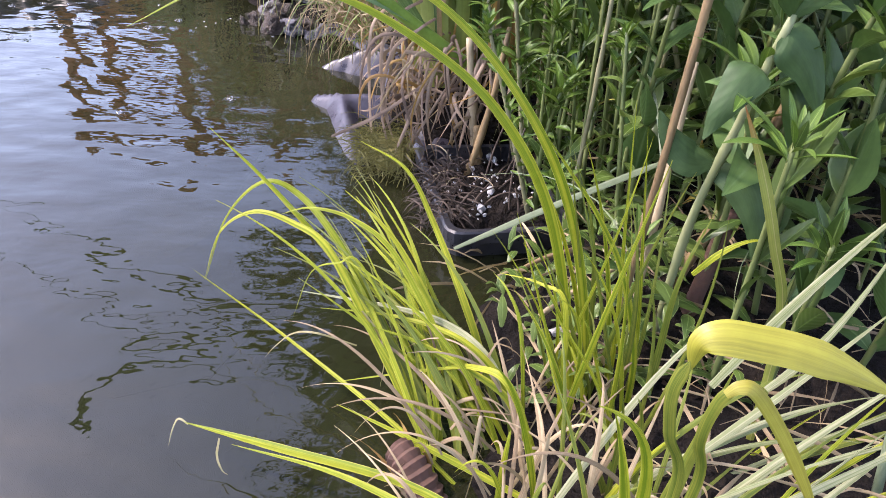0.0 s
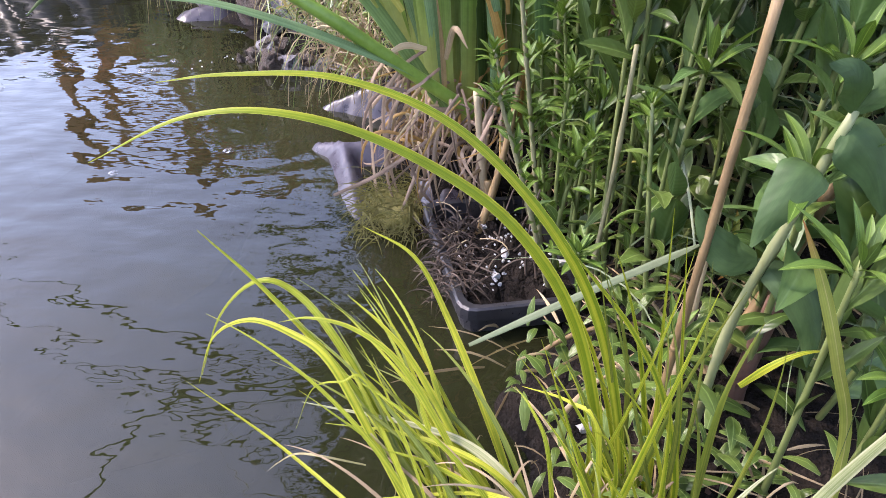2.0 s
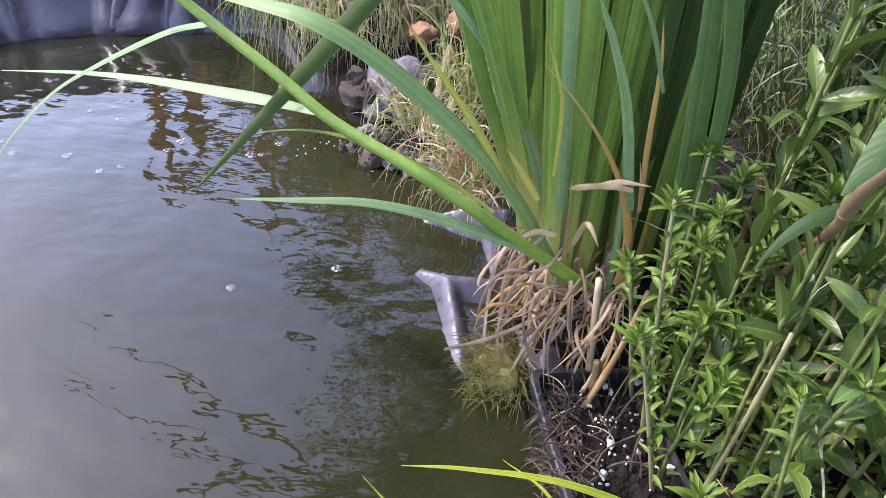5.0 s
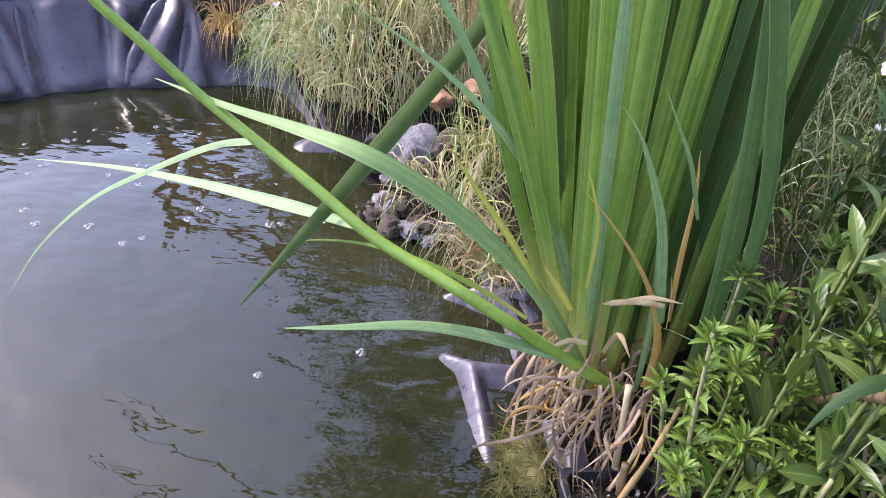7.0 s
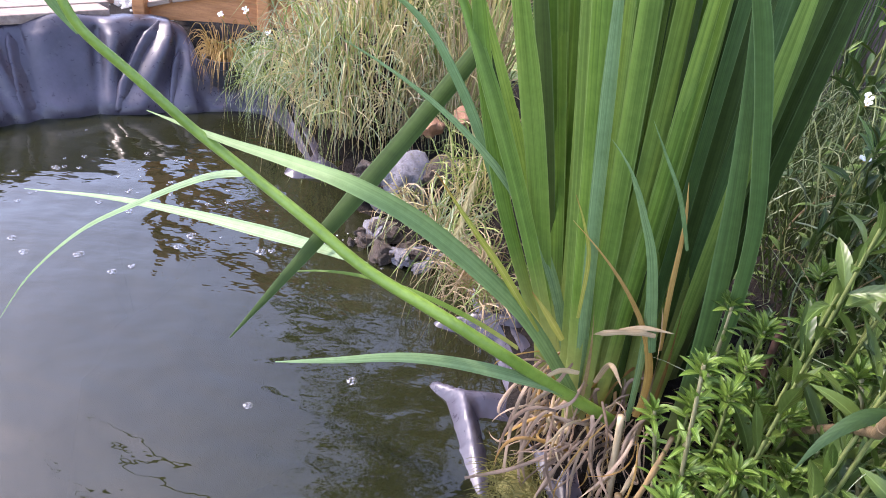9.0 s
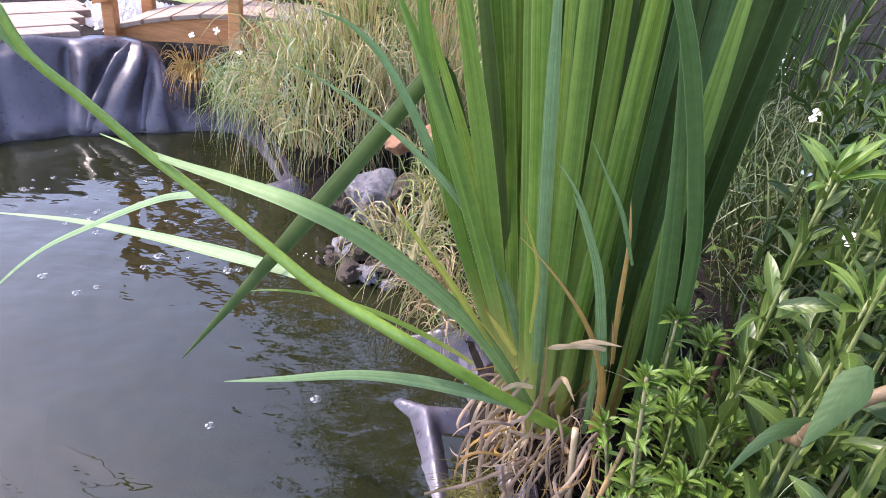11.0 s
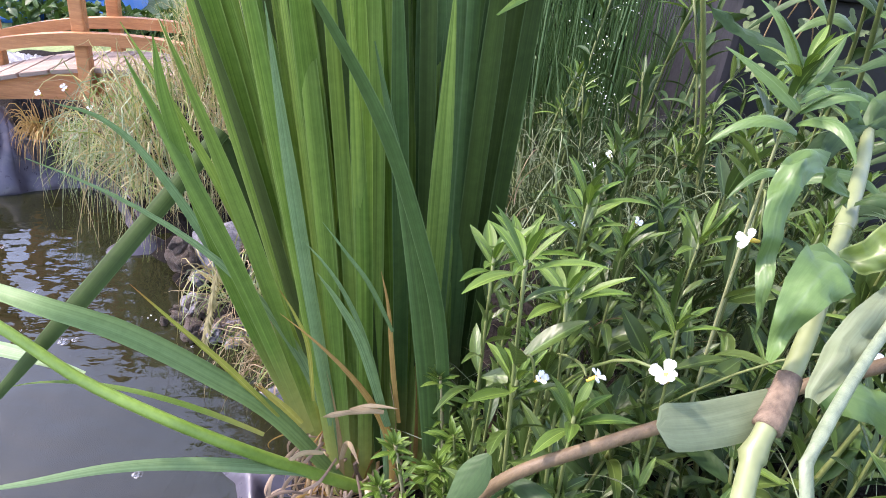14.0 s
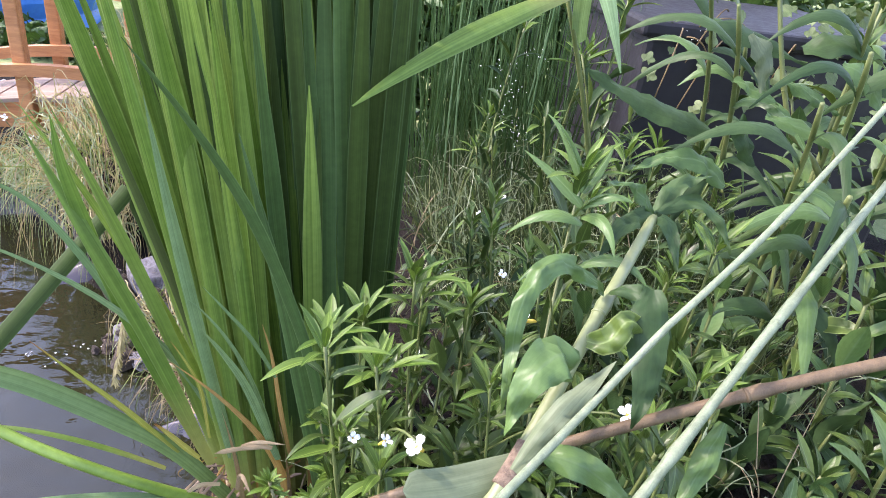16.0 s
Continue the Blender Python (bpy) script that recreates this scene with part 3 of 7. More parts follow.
liner_pleat((-1.05, 2.20), (-1.083, 2.105), -0.05, 0.72, 0.8, 1.6)
liner_pleat((-1.44, 1.98), (-1.40, 1.88), 0.0, 0.9, 0.6)
liner_pleat((-1.58, 1.78), (-1.50, 1.77), 0.0, 0.9, 0.8)


def build_water():
    verts, faces, nx, ny = [], [], 70, 80
    x0, x1, y0, y1 = -2.3, 0.25, -1.2, 2.4
    for j in range(ny + 1):
        for i in range(nx + 1):
            verts.append((x0 + (x1 - x0) * i / nx, y0 + (y1 - y0) * j / ny, 0.0))
    for j in range(ny):
        for i in range(nx):
            a = j * (nx + 1) + i
            faces.append((a, a + 1, a + nx + 2, a + nx + 1))
    return tagged(new("water", mesh("water", verts, faces, WATER)), "murky green pond water mirroring a grey sky", "water", kind="structure")


build_water()


# ---- timber bridge and boardwalk at the far end ----
def build_bridge():
    br = thing("garden_bridge", (-1.28, 2.40, 0.123), "small arched orange-stained timber garden bridge with railings", "bridge")
    o = br.location
    span, depth, ang = 1.08, 0.19, radians(1)
    turn = Matrix.Rotation(ang, 4, "Z")

    def arch(s):
        return 0.095 * (1 - (2 * s / span - 1) ** 2)

    def at(s, y, z):
        return turn @ Vector((s, y, z + arch(s)))

    for y, nm in ((0.0, "near_beam"), (depth, "far_beam")):
        bm = bmesh.new()
        rows = []
        for i in range(25):
            s = span * i / 24
            rows.append([bm.verts.new(at(s, y + dy, dz)) for dy, dz in ((-0.02, 0.066 - 0.6 * arch(s)), (0.02, 0.066 - 0.6 * arch(s)), (0.02, 0.105), (-0.02, 0.105))])
        for a, b in zip(rows, rows[1:]):
            for k in range(4):
                bm.faces.new((a[k], a[(k + 1) % 4], b[(k + 1) % 4], b[k]))
        bm.faces.new(rows[0])
        bm.faces.new(rows[-1][::-1])
        bmesh.ops.recalc_face_normals(bm, faces=bm.faces)
        part("beam", bm, WOOD, br, "orange-stained curved timber beam")
    plank = bpy.data.meshes.new("plank")
    b = box_bm(0.088, depth + 0.08, 0.014, bev=0.002)
    b.to_mesh(plank)
    b.free()
    plank.materials.append(DECK)
    for i in range(11):
        s = 0.05 + i * 0.094
        p, q = at(s - 0.02, depth / 2, 0.112), at(s + 0.02, depth / 2, 0.112)
        tilt = math.atan2(q.z - p.z, 0.04)
        part_mesh("plank", plank, br, "", Matrix.Translation((p + q) / 2) @ turn @ Matrix.Rotation(-tilt, 4, "Y"))
    posts = [0.0, 0.40, 0.74, 1.08]
    for y in (-0.045, depth + 0.045):
        for s in posts:
            p = at(s, y, 0)
            part("post", box_bm(0.04, 0.04, 0.62, (p.x, p.y, p.z + 0.31), 0.005, turn), WOOD, br)
        for z, w in ((0.218, 0.018), (0.48, 0.022)):
            bm = bmesh.new()
            rows = []
            for i in range(25):
                s = -0.03 + (span + 0.06) * i / 24
                rows.append([bm.verts.new(at(s, y + dy, z + dz)) for dy, dz in ((-0.018 - 0.03, -w), (0.012 - 0.03, -w), (0.012 - 0.03, w), (-0.018 - 0.03, w))])
            for a, c in zip(rows, rows[1:]):
                for k in range(4):
                    bm.faces.new((a[k], a[(k + 1) % 4], c[(k + 1) % 4], c[k]))
            bm.faces.new(rows[0])
            bm.faces.new(rows[-1][::-1])
            bmesh.ops.recalc_face_normals(bm, faces=bm.faces)
            part("handrail", bm, WOOD, br, "curved orange-stained handrail")


build_bridge()


def build_boardwalk():
    bw = thing("boardwalk", (-1.33, 2.24, 0.222), "weathered timber boardwalk overhanging the pond liner", "boardwalk")
    turn = Matrix.Rotation(radians(51.5), 4, "Z")
    for i, end in enumerate((0.0, 0.035, 0.085, 0.14, 0.16)):
        length = 1.5
        mid = turn @ Vector((end - length / 2, 0.012 + i * 0.082, 0.014 + 0.002 * (i % 2)))
        part("plank", box_bm(length, 0.077, 0.026, mid, 0.003, turn), DECK, bw)
    part("joist", box_bm(1.4, 0.03, 0.035, turn @ Vector((-0.73, 0.03, -0.018)), 0.003, turn), WOOD, bw, "orange-stained edge joist")
    for k in (-0.06, -0.6, -1.2):
        part("bearer", box_bm(0.05, 0.40, 0.05, turn @ Vector((k, 0.19, -0.06)), 0.003, turn), DECK, bw, "pale timber bearer under the boards")


build_boardwalk()


# ---- stones ----
def rock_mesh(name, size, seed, mat, rough=0.25, sub=3, cuts=0):
    """A stone: a noisy ball, broken to flat faces by cuts."""
    bm = bmesh.new()
    bmesh.ops.create_icosphere(bm, subdivisions=sub, radius=1.0)
    dice = random.Random(int(seed * 10))
    planes = [(Vector((dice.gauss(0, 1), dice.gauss(0, 1), dice.gauss(0, 1))).normalized(), dice.uniform(0.55, 0.85)) for _ in range(cuts)]
    for v in bm.verts:
        q = v.co * 1.3 + Vector((seed * 7.1, seed * 3.3, seed))
        v.co *= 1 + rough * noise.noise(q) + 0.4 * rough * noise.noise(q * 2.7)
        for nor, d in planes:
            over = v.co.dot(nor) - d
            if over > 0:
                v.co -= nor * over * 0.92
        if cuts:
            v.co *= 1 + 0.06 * noise.noise(q * 6.0) + 0.035 * noise.noise(q * 14.0)
        v.co = Vector((v.co.x * size[0], v.co.y * size[1], v.co.z * size[2]))
    me = bpy.data.meshes.new(name)
    bm.to_mesh(me)
    bm.free()
    me.materials.append(mat)
    me.polygons.foreach_set("use_smooth", [cuts == 0 or sub > 2] * len(me.polygons))
    return me


def stone(at, size, seed, mat, label, turn=0.0, rough=0.25, name="rock", sub=4):
    ob = new(name, rock_mesh(name, size, seed, mat, rough, sub, 9))
    ob.matrix_basis = pose(*at, 0, 0, turn)
    return tagged(ob, label, "stone", "stones at the inlet")


stone((-0.325, 1.73, 0.075), (0.082, 0.085, 0.082), 1, ROCK, "large lilac-grey rough boulder at the water's edge", 20, 0.42)
stone((-0.41, 1.71, 0.05), (0.040, 0.05, 0.052), 2, RUBBLE, "brown-grey rough rock at the water's edge", 50, 0.5)
stone((-0.285, 1.80, 0.20), (0.034, 0.036, 0.030), 3, ROCK_RED, "orange-brown broken stone on the rockery", 15, 0.4)
stone((-0.22, 1.70, 0.13), (0.055, 0.05, 0.045), 4, RUBBLE, "grey-brown weathered rockery stone beside the inlet", 70, 0.45)
stone((-0.20, 1.82, 0.22), (0.036, 0.035, 0.03), 5, ROCK_RED, "rusty brown rockery stone", 33, 0.4)
for k in range(9):
    th = k * 0.7
    stone((-0.33 + 0.10 * math.cos(th) + U(-0.02, 0.02), 1.70 + 0.05 * math.sin(th) + U(-0.02, 0.02), 0.03 + 0.09 * (k % 3) / 2), (U(0.020, 0.036), U(0.018, 0.034), U(0.016, 0.030)), 6 + k, (ROCK, RUBBLE, RUBBLE)[k % 3], "small rough brown-grey rockery stone", k * 40, 0.5)
for i in range(26):
    v = rng.random()
    x, y = -0.40 + 0.16 * v + U(-0.02, 0.02), 1.54 - 0.07 * v + U(-0.04, 0.05)
    s = U(0.014, 0.034)
    stone((x, y, U(-0.006, 0.020)), (s, s * U(0.6, 1.2), s * U(0.5, 0.85)), 20 + i, RUBBLE if i % 5 else ROCK, "dark wet broken stone in the inlet", U(0, 180), 0.9, "rubble_stone", 4)


# ---- iris clump ----
def build_iris():
    ir = thing("iris_clump", (0.10, 1.03, 0.09), "tall clump of sword-shaped green iris leaves on the bank", "iris")
    # standing leaves in fans; each fan: foot, lean of its first and last leaf, number of leaves, height, share of
    # bluish leaves darkened for shade
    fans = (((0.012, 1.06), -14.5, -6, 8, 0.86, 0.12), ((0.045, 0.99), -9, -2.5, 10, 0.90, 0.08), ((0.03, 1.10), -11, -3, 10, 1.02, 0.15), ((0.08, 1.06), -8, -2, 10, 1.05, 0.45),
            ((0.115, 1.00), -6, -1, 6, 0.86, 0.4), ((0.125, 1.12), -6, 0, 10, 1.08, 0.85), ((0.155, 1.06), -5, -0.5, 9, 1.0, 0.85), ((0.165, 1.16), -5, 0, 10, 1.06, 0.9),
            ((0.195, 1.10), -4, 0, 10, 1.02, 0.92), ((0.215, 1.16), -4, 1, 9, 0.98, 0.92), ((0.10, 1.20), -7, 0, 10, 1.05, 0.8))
    for (fx, fy), l0, l1, n, hgt, blue in fans:
        n = int(n * (1.8 if fx < 0.14 else 1.9))
        for i in range(n):
            s = (i + U(-0.3, 0.3)) / (n - 1)
            lean = l0 + (l1 - l0) * s + U(-1.5, 1.5)
            h = 1.14 * hgt * U(0.76, 1.06) * (1 - 0.2 * abs(s - 0.5))
            dy = U(-0.06, 0.06)
            base = Vector((fx + (s - 0.5) * 0.05, fy + U(-0.03, 0.03), 0.09))
            tip = base + Vector((math.sin(radians(lean)) * h * 1.04, dy * 1.6, math.cos(radians(lean)) * h))
            mid = base.lerp(tip, 0.52) + Vector((-math.sin(radians(lean)) * 0.035, -dy * 0.2, 0.01))
            # Shade put into the material: right and rear fans draw the darker greens.
            mat = IRIS_SHADE if rng.random() < (0.05 if fx < 0.07 else 0.2 if fx < 0.14 else 0.5) else IRIS_BLUE_SHADE if rng.random() < blue else IRIS
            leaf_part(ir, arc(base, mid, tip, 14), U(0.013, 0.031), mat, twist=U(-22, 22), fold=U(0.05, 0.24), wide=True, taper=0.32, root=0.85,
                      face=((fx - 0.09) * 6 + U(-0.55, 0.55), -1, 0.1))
    # leaves that stand apart
    def one(a, b, c, w, mat, label="", n=16, **kw):
        leaf_part(ir, arc(a, b, c, n), w, mat, "leaf", label, wide=True, **kw)

    one((-0.01, 1.06, 0.10), (-0.10, 1.06, 0.42), (-0.25, 1.04, 0.75), 0.020, IRIS, taper=0.5)
    one((0.02, 1.00, 0.10), (-0.10, 1.02, 0.40), (-0.35, 0.98, 0.60), 0.016, IRIS_PALE, taper=0.7)
    one((-0.18, 1.185, 0.58), (-0.30, 1.00, 0.43), (-0.43, 0.82, 0.278), 0.025, IRIS_SHADE, "bent-over iris leaf, green darkened for its shaded underside", taper=0.45, root=1.0, fold=0.25)
    one((0.01, 1.12, 0.12), (-0.09, 1.15, 0.36), (-0.18, 1.185, 0.58), 0.024, IRIS_SHADE, taper=0.01)
    one((-0.08, 0.93, 0.24), (-0.26, 0.92, 0.32), (-0.41, 0.936, 0.295), 0.009, IRIS, taper=0.8, face=(0, -0.4, 1))
    leaf_part(ir, spline([(0.175, 0.945, 0.10), (0.160, 0.90, 0.30), (0.137, 0.885, 0.462), (0.104, 0.883, 0.579), (0.058, 0.880, 0.699), (0.002, 0.876, 0.797), (-0.060, 0.870, 0.885)], 6), 0.017, IRIS_BLUE_SHADE, "leaf", "dark bluish iris leaf crossing the clump", wide=True, taper=0.35, face=(-0.3, -1, 0.1))
    one((0.035, 0.965, 0.10), (-0.025, 0.96, 0.46), (-0.075, 0.965, 0.80), 0.017, IRIS_PALE, "narrow pale iris leaf", taper=0.3, fold=0.3)
    one((0.03, 0.95, 0.12), (0.02, 0.945, 0.24), (0.0, 0.95, 0.34), 0.008, DRY, "dry brown iris leaf", taper=0.6, twist=90)
    one((0.135, 0.96, 0.12), (0.13, 0.955, 0.24), (0.118, 0.96, 0.36), 0.008, DRY_RUST, "dry brown iris leaf", taper=0.7, twist=70)
    one((0.095, 0.93, 0.14), (0.052, 0.93, 0.40), (-0.034, 0.93, 0.548), 0.011, IRIS_PALE, taper=0.8)
    one((0.16, 0.93, 0.12), (0.12, 0.90, 0.44), (0.04, 0.92, 0.78), 0.026, IRIS_BLUE_SHADE, taper=0.5)
    one((0.10, 0.92, 0.16), (0.068, 0.915, 0.31), (-0.055, 0.92, 0.448), 0.014, DRY_RUST, "rusty dying iris leaf", taper=0.8, twist=60)
    one((-0.03, 0.95, 0.22), (-0.06, 0.95, 0.27), (-0.095, 0.95, 0.31), 0.010, YELLOWED, "yellowed iris leaf", taper=0.6)
    one((0.11, 0.91, 0.12), (0.10, 0.92, 0.26), (0.085, 0.93, 0.34), 0.008, DRY, "dry brown iris leaf", taper=0.8, twist=140)
    for pts, w, m, lab, tp in (
            ([(-0.023, 0.970, 0.209), (-0.107, 1.000, 0.416), (-0.182, 1.020, 0.578), (-0.254, 1.050, 0.710)], 0.022, IRIS, "", 0.4),
            ([(-0.035, 0.990, 0.201), (-0.137, 1.020, 0.427), (-0.200, 1.030, 0.643), (-0.216, 1.040, 0.740)], 0.02, IRIS, "", 0.4),
            ([(-0.056, 1.000, 0.232), (-0.155, 1.030, 0.453), (-0.231, 1.040, 0.580), (-0.284, 1.040, 0.633), (-0.334, 1.030, 0.652)], 0.014, IRIS_PALE, "pale arching iris leaf", 0.7),
            ([(-0.061, 0.930, 0.272), (-0.121, 0.920, 0.361), (-0.172, 0.910, 0.427), (-0.219, 0.900, 0.490)], 0.011, YELLOWED, "yellowing iris leaf", 0.8),
            ([(-0.028, 0.920, 0.273), (-0.055, 0.915, 0.311), (-0.083, 0.910, 0.347)], 0.01, YELLOWED, "yellow withered iris leaf", 0.7),
            ([(0.087, 0.915, 0.279), (0.047, 0.910, 0.412), (0.016, 0.905, 0.478), (-0.010, 0.900, 0.521)], 0.014, IRIS_PALE, "narrow greyish iris leaf", 0.8),
            ([(0.083, 0.915, 0.434), (0.052, 0.910, 0.501), (0.021, 0.905, 0.548), (-0.005, 0.900, 0.586)], 0.006, IRIS_PALE, "", 0.7),
            ([(0.103, 0.930, 0.272), (0.089, 0.930, 0.356), (0.076, 0.930, 0.456), (0.063, 0.930, 0.512)], 0.007, DRY_RUST, "dry rusty iris leaf", 0.6),
            ([(-0.014, 0.930, 0.304), (-0.022, 0.930, 0.393), (-0.039, 0.930, 0.441), (-0.057, 0.930, 0.476)], 0.006, YELLOWED, "yellow withered iris leaf", 0.7),
            ([(0.036, 0.910, 0.309), (0.063, 0.905, 0.322), (0.099, 0.900, 0.324)], 0.007, DRY, "dry curled iris leaf", 0.5),
            ([(0.003, 0.910, 0.231), (-0.028, 0.900, 0.236), (-0.062, 0.880, 0.216)], 0.008, DRY, "dry curled iris leaf", 0.5),
            ([(0.027, 0.910, 0.219), (0.036, 0.900, 0.260), (0.053, 0.880, 0.242)], 0.008, DRY, "dry curled iris leaf", 0.5),
            ):
        leaf_part(ir, spline(pts, 8), w, m, "leaf", lab, taper=tp, fold=0.3, twist=U(-30, 30))
    one((0.080, 0.905, 0.312), (0.046, 0.90, 0.316), (0.0, 0.895, 0.308), 0.0075, DRY, taper=0.12, fold=0.2, twist=-25, face=(0, -0.8, 0.5), wave=0.1)
    # leaves and a flower stalk leaning over the water
    def over(pts, w, mat, label, **kw):
        leaf_part(ir, spline(pts, 6), w, mat, "leaf", label, wide=True, **kw)

    over([(0.088, 0.937, 0.128), (-0.003, 0.905, 0.197), (-0.088, 0.870, 0.243), (-0.163, 0.835, 0.280), (-0.228, 0.800, 0.306), (-0.297, 0.765, 0.318), (-0.353, 0.745, 0.322)], 0.019, IRIS_PALE, "low pale leaf lying over the water", taper=0.6, face=(0, -0.4, 1), root=0.5)
    over([(-0.288, 0.903, 0.354), (-0.367, 0.940, 0.346), (-0.461, 0.980, 0.332), (-0.571, 1.020, 0.317), (-0.705, 1.070, 0.291), (-0.865, 1.115, 0.256)], 0.022, IRIS_PALE, "pale leaf of the flower stalk over the water", taper=0.7, face=(0, -0.4, 1), root=0.3)
    over([(-0.446, 0.945, 0.432), (-0.507, 0.955, 0.410), (-0.595, 0.950, 0.361), (-0.677, 0.950, 0.305), (-0.763, 0.950, 0.217), (-0.826, 0.940, 0.122)], 0.014, IRIS_PALE, "narrow pale bract hanging from the stalk", taper=0.9, face=(0, -0.4, 1), root=0.9)
    over([(0.030, 0.940, 0.140), (-0.063, 0.930, 0.273), (-0.136, 0.910, 0.353), (-0.226, 0.890, 0.428), (-0.303, 0.870, 0.474), (-0.385, 0.900, 0.477), (-0.475, 0.935, 0.475), (-0.580, 0.975, 0.479)], 0.027, IRIS_LONG, "pale arching iris leaf over the water", taper=0.55, face=(0, -0.6, 1))
    over([(-0.603, 0.900, 0.585), (-0.617, 0.895, 0.612), (-0.634, 0.890, 0.640), (-0.645, 0.885, 0.680)], 0.020, IRIS_PALE, "pale green bract at the top of the stalk", taper=0.6, root=0.4)
    tube_part(ir, spline([(0.091, 0.937, 0.123), (-0.020, 0.900, 0.206), (-0.108, 0.875, 0.272), (-0.198, 0.870, 0.324), (-0.286, 0.890, 0.355), (-0.360, 0.910, 0.396), (-0.443, 0.935, 0.437), (-0.510, 0.940, 0.481), (-0.566, 0.920, 0.544), (-0.603, 0.900, 0.591), (-0.622, 0.893, 0.640)], 5),
              0.0090, 0.0048, SCAPE, "flower_stalk", "thick green flower stalk leaning over the water", 9)
    # dead thatch at the foot
    for i in range(170):
        a = Vector((U(-0.03, 0.13), U(0.87, 1.03), U(0.08, 0.19)))
        c = Vector((a.x + U(-0.07, 0.03), a.y + U(-0.06, 0.03), U(0.0, 0.11)))
        b = a.lerp(c, U(0.25, 0.55)) + Vector((U(-0.035, 0.015), U(-0.04, 0.02), U(-0.02, 0.035)))
        leaf_part(ir, arc(a, b, c, 9), U(0.0018, 0.0062), rng.choice((THATCH, THATCH, DRY, THATCH, DRY_RUST)), "dead_leaf", taper=0.4, twist=U(-90, 90), fold=0.5, wave=0.08)
    straps = (([(-0.03, 0.94, 0.22), (-0.064, 0.90, 0.194), (-0.068, 0.90, 0.113), (-0.060, 0.895, 0.02), (-0.04, 0.89, 0.0)], 0.0075),
              ([(0.0, 0.94, 0.22), (-0.027, 0.90, 0.210), (-0.051, 0.90, 0.162), (-0.045, 0.895, 0.08), (-0.023, 0.885, 0.012)], 0.0085),
              ([(0.02, 0.93, 0.20), (-0.001, 0.89, 0.195), (-0.037, 0.89, 0.16), (-0.048, 0.885, 0.075), (-0.024, 0.88, 0.004), (0.003, 0.885, 0.053), (0.007, 0.89, 0.134)], 0.0075),
              ([(-0.119, 0.875, 0.036), (-0.048, 0.875, 0.077), (0.027, 0.885, 0.136)], 0.0085), ([(-0.019, 0.895, 0.162), (0.02, 0.89, 0.16), (0.054, 0.905, 0.154)], 0.011),
              ([(0.035, 0.90, 0.17), (0.04, 0.88, 0.14), (0.046, 0.88, 0.10)], 0.012), ([(-0.01, 0.92, 0.16), (-0.02, 0.87, 0.12), (0.0, 0.86, 0.06), (0.02, 0.865, 0.03)], 0.006))
    for pts, w in straps:
        leaf_part(ir, spline(pts, 9), w * 0.65, THATCH, "dead_leaf", "long wavy straw-coloured dead iris leaf", taper=0.2, twist=U(-60, 60), fold=0.35, wave=0.12, face=(-0.3, -1, 0.2))
    tube_part(ir, spline([(0.067, 0.885, 0.19), (0.080, 0.88, 0.096), (0.094, 0.875, 0.0)], 6), 0.0048, 0.0058, CANE_PALE, "dead_stalk", "cut tan dead stalk", 9, (0.5,))
    tube_part(ir, spline([(0.088, 0.85, 0.08), (0.092, 0.845, 0.04), (0.099, 0.84, -0.02)], 6), 0.0055, 0.006, CANE, "dead_stalk", "cut brown dead stalk", 9, (0.5,))
    root = rock_mesh("root_mass", (0.15, 0.14, 0.075), 31, SOIL, 0.3)
    part_mesh("root_mass", root, ir, "matted dark roots and soil", pose(0.0, 0.02, -0.045))


build_iris()


